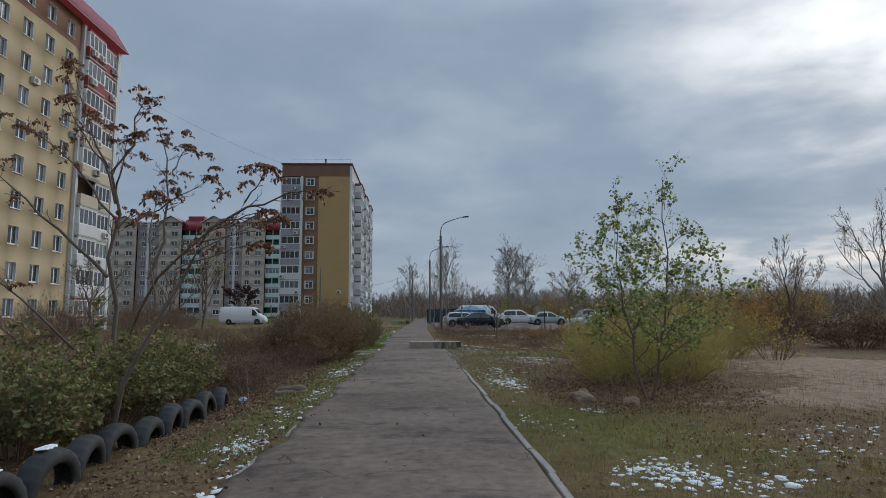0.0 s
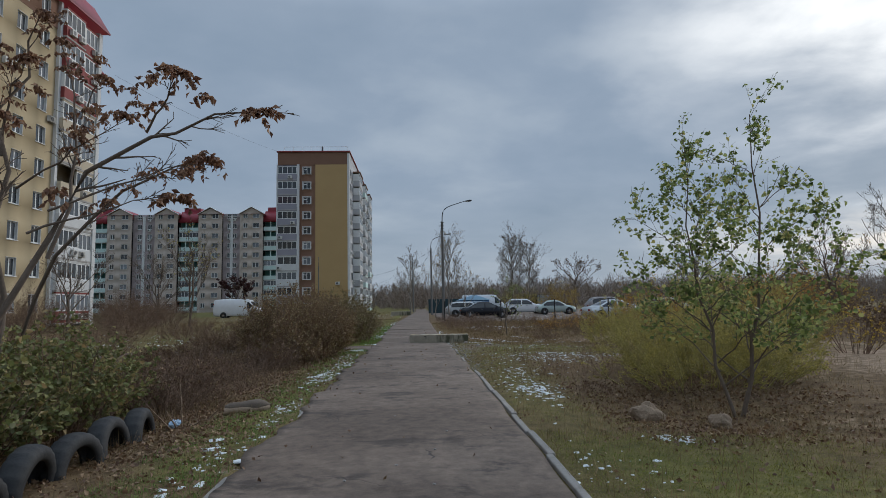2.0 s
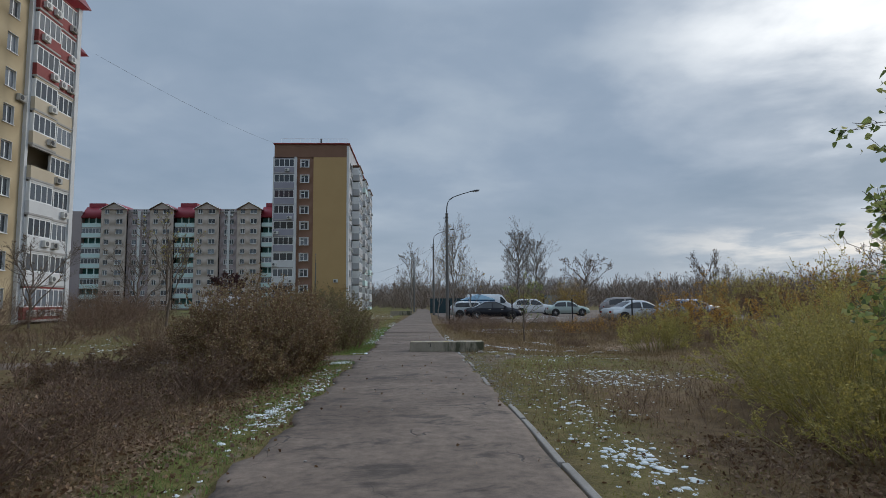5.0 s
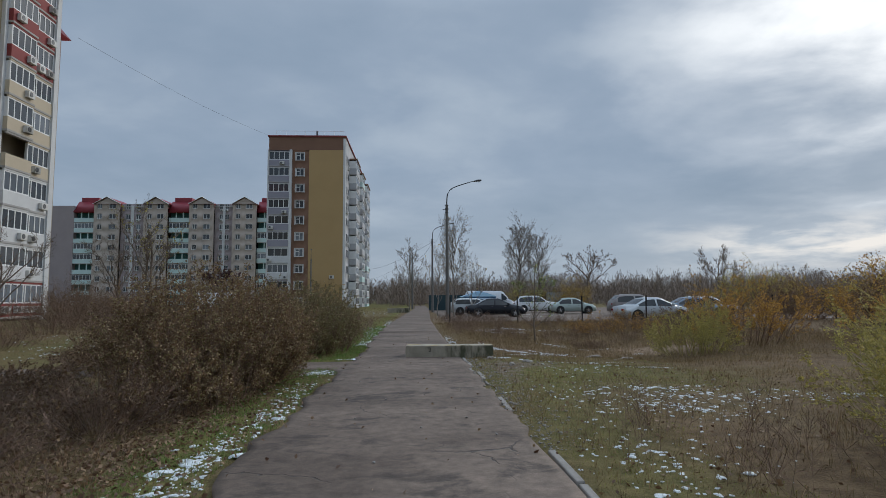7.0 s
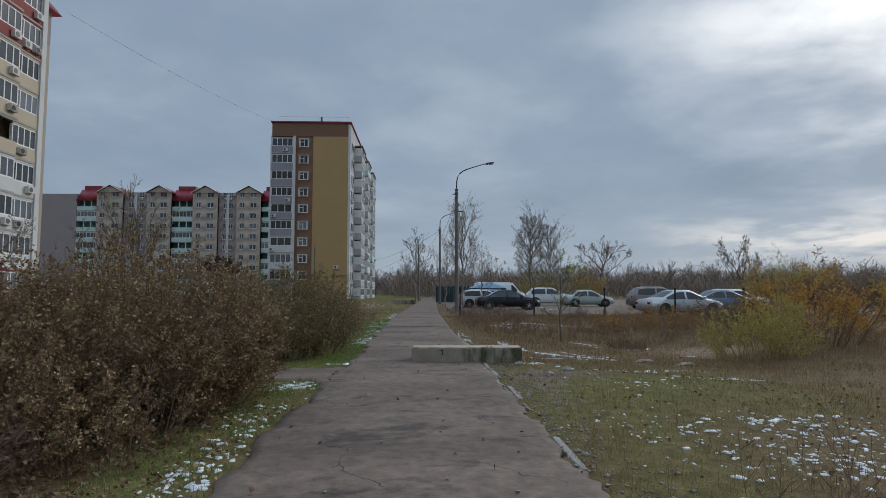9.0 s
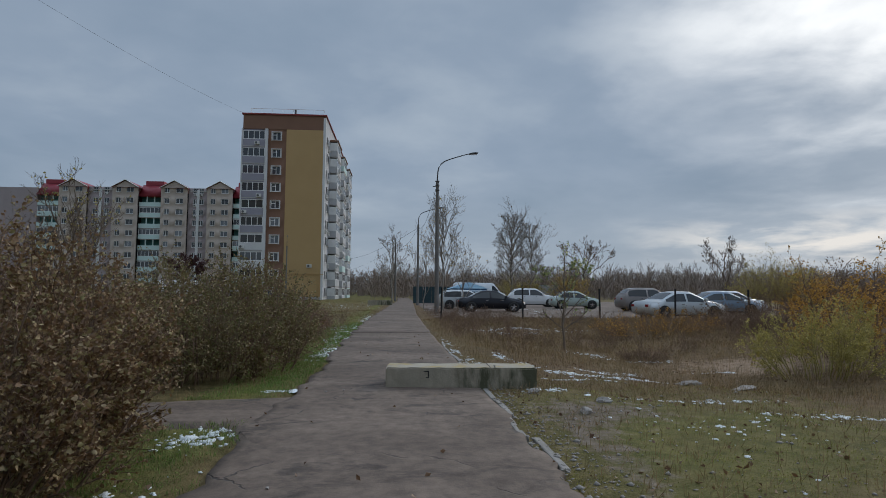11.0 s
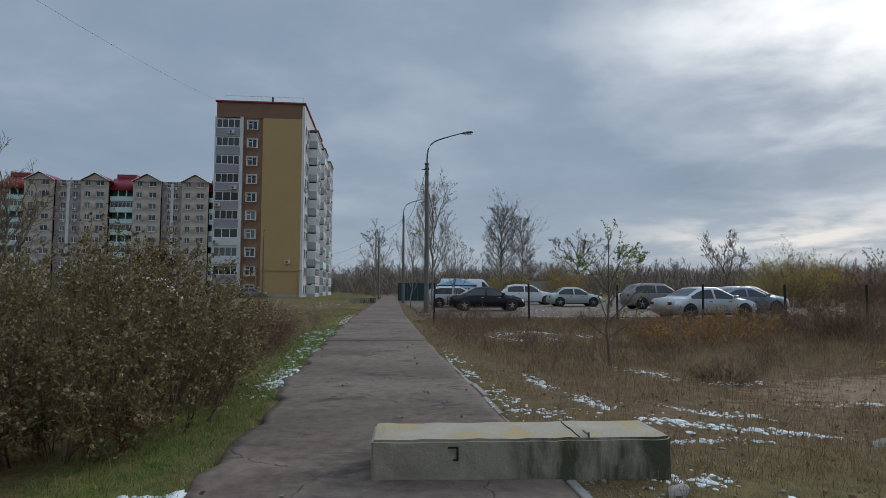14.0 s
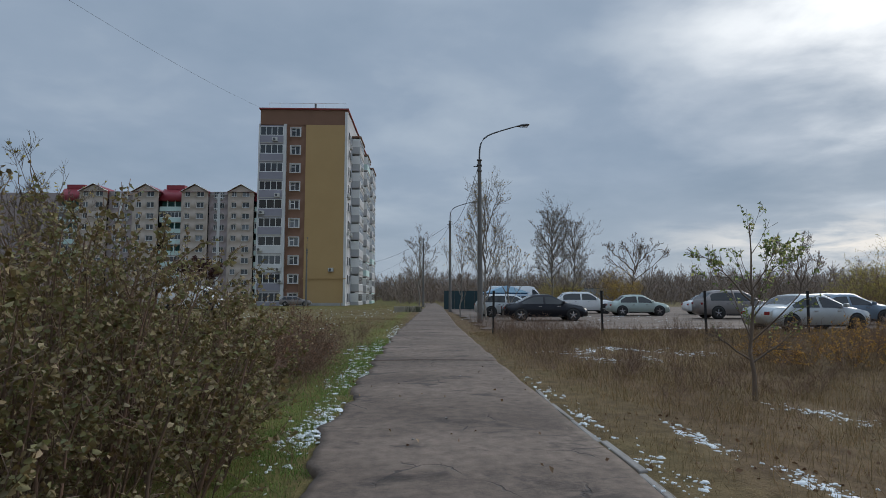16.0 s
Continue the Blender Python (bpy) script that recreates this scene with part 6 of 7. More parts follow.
bush("low orange-yellow weeds in front of the cars", 9.0, 36.0, 2.4, 1.6, 0.9, "lf_orange", "twig", 48, 100, 6, 5, 6000, 0.036, base=0.7)
bush("low brownish scrub in front of the cars", 14.0, 38.0, 2.6, 1.8, 1.2, "lf_brown", "twig", 49, 120, 6, 5, 8000, 0.036)
bush("dark bare scrub in the field", 12.5, 35.0, 1.2, 1.0, 1.0, "lf_brown", "twig", 50, 80, 7, 5, 500, 0.04)
bush("low bare scrub on the sand", 6.1, 30.4, 0.7, 0.5, 0.42, "lf_brown", "twig", 51, 60, 6, 4, 300, 0.03)
for k, (x, y, rx, h, leaf) in enumerate(((29.5, 60, 3.0, 4.6, "lf_olive"), (33.5, 62, 2.8, 3.9, "lf_yellow"), (24.5, 46, 2.6, 2.8, "lf_brown"), (29, 44, 3.0, 3.2, "lf_yellow"), (20.5, 33, 2.6, 2.9, "lf_brown"), (24, 38, 3.0, 3.2, "lf_yellow"), (17.5, 22.5, 2.2, 1.7, "lf_brown"), (20, 84, 2.6, 4.2, "lf_yellow"), (16, 92, 3.2, 4.2, "lf_olive"))):
    bush({"lf_olive": "tall olive-green shrub at the field's far edge", "lf_yellow": "tall shrub with thinning yellow leaves", "lf_brown": "brown half-bare shrub in the field"}[leaf], x, y, rx, rx, h, leaf, "twig", 60 + k, 100, 7, 5, 11000, 0.07, "shrubs at the field's edge")

# left of the path
bush("dense brown hedge shrub with small withered leaves", -3.45, 20.1, 1.6, 2.4, 1.82, "lf_hedge", "twig", 71, 240, 8, 8, 85000, 0.031, base=0.74, even=0.7, full=True)
bush("spreading brown foot of the hedge beside the path", -3.15, 18.5, 1.05, 1.5, 1.15, "lf_hedge", "twig", 76, 120, 7, 7, 24000, 0.03, base=0.8)
bush("dense dark green hedge shrub with small leaves", -3.55, 26.8, 2.1, 2.8, 1.82, "lf_green", "twig", 72, 260, 8, 7, 90000, 0.033, base=0.8, even=0.72, full=True)
bush("dense brown hedge shrub behind the green one", -6.2, 22.6, 1.2, 1.1, 0.7, "lf_brown", "twig", 73, 130, 8, 6, 14000, 0.034)
bush("dense brown hedge shrub with small withered leaves", -6.3, 19.0, 1.2, 1.3, 0.5, "lf_brown", "twig", 74, 120, 8, 6, 12000, 0.034)
bush("reddish dry weeds beside the path", -2.95, 33.5, 0.8, 1.8, 1.15, "lf_rust", "twig", 75, 120, 7, 5, 5200, 0.028)
for k, (x, y, rx, h, leaf, n) in enumerate(((-4.7, 4.9, 0.9, 1.15, "lf_brown", 700), (-4.5, 6.9, 0.95, 1.3, "lf_shrub", 3000), (-4.45, 8.7, 1.0, 1.4, "lf_shrub", 4200), (-4.4, 10.4, 0.95, 1.3, "lf_shrub", 3600), (-5.0, 12.0, 1.1, 1.25, "lf_shrub", 3200), (-6.6, 11.6, 1.2, 1.2, "lf_shrub", 2600), (-5.9, 6.0, 1.2, 1.3, "lf_shrub", 2200), (-6.2, 8.6, 1.3, 1.3, "lf_shrub", 2400), (-4.6, 3.2, 0.9, 1.0, "lf_brown", 900))):
    bush("low leafy shrub behind the half-buried tyres", x, y, rx, rx, h, leaf, "twig", 80 + k, 60, 6, 5, int(1.5 * n), 0.062, "leafy shrubs behind the tyres", full=True)
for k, (x, y, rx, h, n) in enumerate(((-3.9, 12.3, 0.8, 0.9, 1700), (-4.2, 13.4, 1.1, 0.9, 2200), (-4.3, 15.4, 0.9, 0.65, 1000), (-5.9, 12.6, 1.1, 0.55, 700), (-6.9, 15.4, 1.0, 0.42, 500), (-8.7, 11.5, 1.5, 1.0, 1500), (-8.5, 8, 1.6, 1.3, 1500), (-3.5, 16.8, 0.8, 0.75, 1500), (-5.2, 17.4, 0.9, 0.55, 700))):
    bush("low brown half-bare scrub beside the path", x, y, rx, rx, h, "lf_brown", "twig", 100 + k, 70, 7, 5, n, 0.04, "low brown scrub")
for k, (x, y, rx, h, n) in enumerate(((-8.0, 27.5, 1.3, 0.8, 500), (-10.5, 31.0, 1.6, 1.0, 500), (-7.2, 33.0, 1.2, 0.7, 400), (-13.5, 29.0, 1.8, 1.1, 600), (-9.2, 37.5, 1.6, 0.9, 500), (-13.0, 36.0, 1.8, 1.2, 600), (-16.5, 37.0, 2.0, 1.3, 600), (-11.0, 44.0, 2.0, 1.0, 500), (-6.6, 42.0, 1.5, 0.7, 400), (-10.0, 21.5, 1.2, 0.9, 500))):
    bush("low bare scrub in the rough grass before the blocks", x, y, rx, rx, h, "lf_brown", "twig", 200 + k, 60, 7, 4, n, 0.045, "low scrub in the rough grass", base=0.7)
for k, (x, y, rx, h) in enumerate(((-19.5, 44, 3, 2.4), (-22, 50, 3.4, 3.0), (-26, 56, 3.4, 3.0), (-30, 66, 3.6, 3.2), (-25.5, 64, 3.2, 2.6), (-25, 42, 3.2, 3.0), (-27, 34, 3.2, 3.0), (-19, 31, 2.6, 2.4), (-24, 26, 3, 2.6))):
    bush("brown bare thicket in front of the apartment blocks", x, y, rx, rx, h, "lf_brown", "twig", 120 + k, 90, 8, 5, 2600, 0.05, "bare thickets before the blocks")


def simple_tree(label, x, y, h, spread, leaf, bark, seed, n=4, nleaf=0, size=0.1, r=0.1, fork=0.15, levels=((9, 0.36, 0.65), (6, 0.45, 0.6), (4, 0.5, 0.55)), up=0.18, minr=0.006, lo=0.3, group="", rise=0.6, climb=0.3):
    rng = random.Random(seed)
    limbs = [([(0, 0, -0.05), (0.02 * h * rng.uniform(-1, 1), 0, 0.35 * h), (0.04 * h * rng.uniform(-1, 1), 0.03 * h, 0.7 * h), (0.05 * h * rng.uniform(-1, 1), 0, h)], r)]
    for k in range(n):
        a = 2.4 * k + rng.uniform(-0.5, 0.5)
        z = h * (fork + climb * (k + rng.random()) / max(n, 1))
        e = spread * rng.uniform(0.6, 1.0) * min(1.0, 1.5 * (1.12 - z / h))
        limbs.append(([(0, 0, z), (0.4 * e * math.cos(a), 0.4 * e * math.sin(a), z + 0.37 * rise * h), (0.8 * e * math.cos(a), 0.8 * e * math.sin(a), z + 0.7 * rise * h), (e * math.cos(a), e * math.sin(a), min(z + rise * h, 0.97 * h))], r * 0.55))
    return tree(label, pose(x, y, float(height(x, y))), limbs, leaf, bark, seed, levels, nleaf, size, up=up, minr=minr, lo=lo, group=group)


tree("thin sapling with a few green leaves at its top", pose(4.42, 31.7, float(height(4.42, 31.7))), [
    ([(0, 0, 0), (-0.04, 0, 0.5), (-0.02, 0.02, 1.5), (0.03, 0.0, 2.7)], 0.04),
    ([(-0.03, 0, 0.6), (-0.3, 0.05, 0.8), (-0.6, 0.1, 1.0)], 0.018),
    ([(-0.03, 0, 0.55), (0.35, -0.05, 0.8), (0.65, -0.1, 1.1)], 0.019),
    ([(0, 0, 1.5), (-0.35, 0.1, 1.95), (-0.7, 0.1, 2.2)], 0.014),
    ([(0, 0, 1.45), (0.35, 0.1, 1.9), (0.75, 0.1, 2.25)], 0.014),
    ([(0, 0, 1.6), (0.12, -0.25, 2.0), (0.25, -0.4, 2.35)], 0.012),
], "lf_poplar", "bark", 33, ((11, 0.42, 0.65), (5, 0.5, 0.6)), 1100, 0.055, up=0.16, leaf_floor=1.5)
simple_tree("bare pale tree beside the street lamp", 3.0, 56, 7.9, 1.5, "lf_yellow", "bark_pale", 141, 16, 500, 0.07, 0.07, 0.12, minr=0.004, rise=0.34, climb=0.6)
simple_tree("bare pale tree beside the street lamp", 4.6, 58.5, 4.2, 1.5, "lf_yellow", "bark_pale", 142, 4, 120, 0.09, 0.05, minr=0.004)
simple_tree("bare pale tree beside the street lamp", 1.9, 62, 5.5, 1.6, "lf_yellow", "bark_pale", 143, 4, 120, 0.09, 0.05, minr=0.004)
simple_tree("tall grey birch with a twin, nearly bare", 14.4, 90, 11.4, 2.7, "lf_brown", "bark_pale", 144, 26, 3600, 0.08, 0.13, 0.16, ((11, 0.4, 0.65), (7, 0.5, 0.65), (3, 0.5, 0.6)), minr=0.0055, rise=0.24, climb=0.68)
simple_tree("slender grey birch leaning beside a taller one", 17.0, 90.5, 10.2, 2.1, "lf_brown", "bark_pale", 145, 20, 2000, 0.08, 0.1, 0.16, ((10, 0.4, 0.65), (7, 0.5, 0.65), (3, 0.5, 0.6)), minr=0.0055, rise=0.24, climb=0.68)
simple_tree("small spreading tree beyond the cars", 24.0, 90, 7.6, 3.6, "lf_brown", "bark", 146, 7, 900, 0.10, 0.11, fork=0.4, minr=0.009, rise=0.4)
simple_tree("small bare tree beyond the cars", 38.5, 82, 7.0, 2.6, "lf_brown", "bark", 147, 5, 200, 0.12, 0.1, minr=0.012)
simple_tree("bare tree at the field's edge", 36, 43, 9.0, 4.0, "lf_brown", "bark_pale", 148, 6, 200, 0.1, 0.13, minr=0.008)
simple_tree("small half-bare tree in the field", 19.5, 29.5, 4.6, 1.7, "lf_yellow", "bark", 149, 5, 260, 0.07, 0.06)
simple_tree("bare tree with a few leaves before the grey block", -17.2, 48, 6.8, 2.6, "lf_olive", "bark", 150, 5, 300, 0.12, 0.1)
simple_tree("bare tree before the grey block", -23.5, 57, 6.0, 2.6, "lf_brown", "bark", 151, 5, 100, 0.12, 0.1)
simple_tree("bare tree before the yellow block", -25, 46, 5.6, 2.6, "lf_brown", "bark", 152, 5, 100, 0.12, 0.09)
simple_tree("round tree with wine-red leaves before the grey block", -28.5, 96, 5.4, 2.6, "lf_wine", "bark", 153, 6, 4200, 0.2, 0.12, fork=0.2)
simple_tree("tall bare tree by the far path", -1.2, 112, 10.5, 3.0, "lf_brown", "bark_pale", 154, 12, 400, 0.1, 0.12, 0.15, minr=0.009, rise=0.34, climb=0.6)


def build_woods():
    """The far woods: one mass of bare trees of many heights."""
    rng = np.random.default_rng(77)
    n = 1150
    az = radians(1) * rng.uniform(-7, 66, n)
    d = rng.uniform(150, 330, n)
    x, y = d * np.sin(az), d * np.cos(az) + 10
    keep = (x > -8) | (y > 190)
    x, y = x[keep], y[keep]
    n = len(x)
    h = rng.uniform(4.2, 8.0, n) * np.clip(0.75 + 0.0016 * y, 0.8, 1.25)
    z = height(x, y)
    trunk, tr = lines(rng, np.stack([x, y, z - 0.2], 1), np.stack([rng.normal(0, 0.04, n), rng.normal(0, 0.04, n), np.ones(n)], 1), h, np.full(n, 0.16), 0, 0.04, 0.25, 4)
    b1, r1 = sprout(rng, trunk, tr, 12, 0.42, 0.65, 0.1, 0.08, 0.12, 1.0, 0.4, 2)
    b2, r2 = sprout(rng, b1, r1, 11, 0.6, 0.65, 0.05, 0.1, 0.15, 1.0, 0.5, 2)
    V, F = join(tubes(trunk, tr, 3), tubes(b1, np.maximum(r1, 0.028), 3), strips(rng, b2, np.maximum(r2 * 0.5, 0.024)))
    ob = plant("woods", "far belt of bare brown and grey trees", "woods", kind="stuff")
    piece("trees", mesh_of("trees", V, F, "twig_far"), ob)
    # undergrowth at the foot of the trees
    m = 5200
    az = radians(1) * rng.uniform(-8, 68, m)
    d = rng.uniform(120, 260, m)
    bx, by = d * np.sin(az), d * np.cos(az) + 10
    keep = (bx > -6) | (by > 185)
    bx, by = bx[keep], by[keep]
    m = len(bx)
    P, R = lines(rng, np.stack([bx, by, height(bx, by) - 0.1], 1), np.stack([rng.normal(0, 0.35, m), rng.normal(0, 0.35, m), np.ones(m)], 1), rng.uniform(2.0, 5.6, m), np.full(m, 0.05), 0.1, 0.1, 0.3, 3)
    P1, R1 = sprout(rng, P, R, 10, 0.6, 0.6, 0.05, 0.1, 0.1, 1.0, 0.5, 2)
    piece("undergrowth", mesh_of("undergrowth", *join(tubes(P, R, 3), strips(rng, P1, np.maximum(R1, 0.035))), "twig_far"), ob)
    at = along(rng, P1, 60000, 0.0)
    piece("last_leaves", mesh_of("last_leaves", *leaves(rng, at, 0.2), "lf_far"), ob)


build_woods()


# ---- ground cover ----
def free_of_path(x, y, gap=0.06):
    side = (x > -14) & (x < -1.2) & (np.abs(y - (22.95 + 0.12 * (x + 2))) < 0.72)
    return ~((x > left_edge(y) - gap) & (x < right_edge(y) + gap)) & ~side


def blades(rng, x, y, h, w, lean=0.35):
    """Grass blades: each a tapered bent strip."""
    n = len(x)
    a = rng.uniform(0, 2 * math.pi, n)
    b = rng.uniform(0, 2 * math.pi, n)
    z = height(x, y) - 0.01
    side = np.stack([np.cos(a), np.sin(a), 0 * a], 1) * (w / 2)[:, None]
    lean = rng.normal(0, lean, n)
    out = np.stack([np.cos(b) * lean * h, np.sin(b) * lean * h, 0 * b], 1)
    foot = np.stack([x, y, z], 1)
    mid = foot + out * 0.35 + np.array([0, 0, 1.0]) * (h * 0.6)[:, None]
    tip = foot + out + np.array([0, 0, 1.0]) * (h * np.clip(1 - 0.3 * np.abs(lean), 0.4, 1))[:, None]
    V = np.stack([foot - side, foot + side, mid + side * 0.7, mid - side * 0.7, tip], 1).reshape(-1, 3)
    i = np.arange(n)[:, None] * 5
    return V, [i + np.array([[0, 1, 2, 3]]), i + np.array([[3, 2, 4]])]


def clumps(rng, n, x0, x1, y0, y1, per, r):
    cx, cy = rng.uniform(x0, x1, n), rng.uniform(y0, y1, n)
    x = np.repeat(cx, per) + rng.normal(0, r, n * per)
    y = np.repeat(cy, per) + rng.normal(0, r, n * per)
    return x, y


def stuff(name, label, category, V, F, material):
    return tagged(new(name, mesh_of(name, V, F, material)), label, category, kind="stuff")


SNOW_GAPS = ((2.15, 28.7, 0.15, 0.7), (2.4, 27.3, 0.2, 0.5), (3.0, 26.1, 0.4, 0.3), (3.9, 27.1, 0.5, 0.3), (5.1, 31.0, 0.5, 0.35), (3.3, 37, 0.5, 0.9), (4.8, 37.5, 0.6, 0.9), (2.35, 5.45, 0.5, 0.4), (1.95, 12.8, 0.3, 0.7), (3.9, 18.2, 0.9, 0.7))


def build_cover():
    rng = np.random.default_rng(91)
    # dry grass over the field and verges
    sets = [clumps(rng, 3000, 1.25, 9, 1, 26, 16, 0.11), clumps(rng, 6000, 1.2, 16, 24, 45, 18, 0.13), clumps(rng, 900, -6, -1.6, 1, 34, 14, 0.09), clumps(rng, 900, -10, -3.0, 9, 19, 14, 0.12), clumps(rng, 3200, -22, -1.6, 25, 60, 16, 0.2), clumps(rng, 1300, -30, -1.2, 58, 110, 14, 0.35), clumps(rng, 700, 9, 20, 4, 40, 16, 0.16)]
    x, y = (np.concatenate(q) for q in zip(*sets))
    sand = blob(x, y, 7.4, 9.6, 2.3, 1.1) + blob(x, y, 11, 15.5, 3.2, 2.0) + blob(x, y, 11.5, 21, 2.4, 2.0) + blob(x, y, 7.6, 28.8, 2.6, 1.9) + 0.6 * blob(x, y, 2.9, 22, 2.0, 2.2) + 0.6 * blob(x, y, 2.6, 7.6, 1.5, 1.6) + blob(x, y, 9.0, 12.6, 2.2, 2.0)
    snowy = np.zeros(len(x))
    for cx, cy, rx, ry in SNOW_GAPS:
        snowy = np.maximum(snowy, blob(x, y, cx, cy, rx + 0.25, ry + 0.25))
    keep = free_of_path(x, y) & (rng.random(len(x)) > sand * 0.85) & (rng.random(len(x)) > 1.1 * snowy)
    x, y = x[keep], y[keep]
    h = rng.uniform(0.03, 0.17, len(x)) * (1 + 0.7 * ((y > 26) & (x > 2))) * np.clip(0.5 + np.abs(x + 0.2) / 3.5, 0.6, 1.1)
    tall = (x < -3.0) & (y > 9.5) & (y < 18.5)
    h = np.where(tall, h * rng.uniform(0.8, 1.6, len(x)), h)
    stuff("dry_grass", "brown dry grass tufts over the field", "grass", *blades(rng, x, y, h, rng.uniform(0.0025, 0.006, len(x)) * np.clip(y / 28, 1, 3), 1.0), "dry")
    # short green grass
    sets = [clumps(rng, 2600, -2.7, -1.5, 6, 40, 18, 0.06), clumps(rng, 3000, 1.2, 4.6, 4.5, 9.6, 16, 0.10), clumps(rng, 2200, 1.2, 6, 18.5, 25.5, 16, 0.09), clumps(rng, 700, 1.3, 3, 10, 19, 14, 0.08), clumps(rng, 1000, -2.1, -1.45, 24, 42, 16, 0.07), clumps(rng, 1200, -14, -2.2, 28, 56, 14, 0.15)]
    x, y = (np.concatenate(q) for q in zip(*sets))
    keep = free_of_path(x, y, 0.03) & (rng.random(len(x)) > 0.95 * blob(x, y, 1.75, 21.3, 0.55, 2.4) + 0.7 * blob(x, y, 2.6, 22.8, 0.8, 0.8))
    x, y = x[keep], y[keep]
    left = x < 0
    for name, label, mat, on, tall in (("green_grass", "short green grass along the path", "green", left, 1.3), ("mossy_turf", "low mossy turf beside the kerb", "moss", ~left, 0.7)):
        gx, gy = x[on], y[on]
        stuff(name, label, "grass", *blades(rng, gx, gy, rng.uniform(0.015, 0.055, len(gx)) * tall, rng.uniform(0.003, 0.007, len(gx)), 1.0), mat)
    # tall dry weeds with side shoots
    sets = [clumps(rng, 150, 1.7, 13, 29.8, 43.6, 11, 0.16), clumps(rng, 26, 1.8, 4.2, 11, 17, 4, 0.15), clumps(rng, 160, 1.5, 5, 33, 50, 5, 0.2), clumps(rng, 50, -3.2, -2.0, 28, 44, 4, 0.2), clumps(rng, 70, -5, -2.9, 10, 18, 4, 0.2), clumps(rng, 220, 10, 22, 20, 44, 5, 0.25)]
    x, y = (np.concatenate(q) for q in zip(*sets))
    sand = blob(x, y, 7.6, 28.8, 2.6, 1.9) + blob(x, y, 11, 15.5, 3.2, 2.0) + blob(x, y, 11.5, 21, 2.4, 2.0)
    for cx, cy, rx, ry in SNOW_GAPS:
        sand = sand + blob(x, y, cx, cy, rx + 0.4, ry + 0.6)
    keep = free_of_path(x, y, 0.25) & (rng.random(len(x)) > sand * 1.3)
    x, y = x[keep], y[keep]
    n = len(x)
    P, R = lines(rng, np.stack([x, y, height(x, y) - 0.02], 1), np.stack([rng.normal(0, 0.4, n), rng.normal(0, 0.4, n), np.ones(n)], 1), rng.uniform(0.25, 0.7, n), rng.uniform(0.0016, 0.003, n), 0, 0.1, 0.5, 4)
    P1, R1 = sprout(rng, P, R, 13, 0.42, 0.75, 0.1, 0.12, 0.15, 1.0, 0.6, 3)
    stuff("dry_weeds", "brown dry weed stalks standing in the field", "weeds", *join(tubes(P, R, 3), strips(rng, P1, np.maximum(R1, 0.0015))), "twig")
    # fallen leaves
    sets = [clumps(rng, 2600, -4.8, -1.6, 1, 20, 5, 0.15), clumps(rng, 5200, -9, -2.3, 9, 19, 5, 0.2), clumps(rng, 1300, 2.6, 6, 9, 13.5, 5, 0.2), clumps(rng, 350, 3, 9, 4, 8, 4, 0.25), clumps(rng, 900, 1.3, 8, 2, 30, 4, 0.2), clumps(rng, 500, -1.6, 1.1, 1, 34, 1, 0.3)]
    x, y = (np.concatenate(q) for q in zip(*sets))
    sandy = blob(x, y, 7.4, 9.6, 2.3, 1.1) + blob(x, y, 9.0, 12.6, 2.2, 2.0)
    ok = rng.random(len(x)) > 1.3 * sandy
    x, y = x[ok], y[ok]
    on = ~free_of_path(x, y)
    keep = ~on | (rng.random(len(x)) < 0.25)
    x, y = x[keep], y[keep]
    z = np.where(free_of_path(x, y), height(x, y), 0.035) + rng.uniform(0.004, 0.02, len(x))
    stuff("fallen_leaves", "fallen brown leaves on the ground", "leaves", *leaves(rng, np.stack([x, y, z], 1), 0.048, 0.0, 0.7, 0.14), "litter")


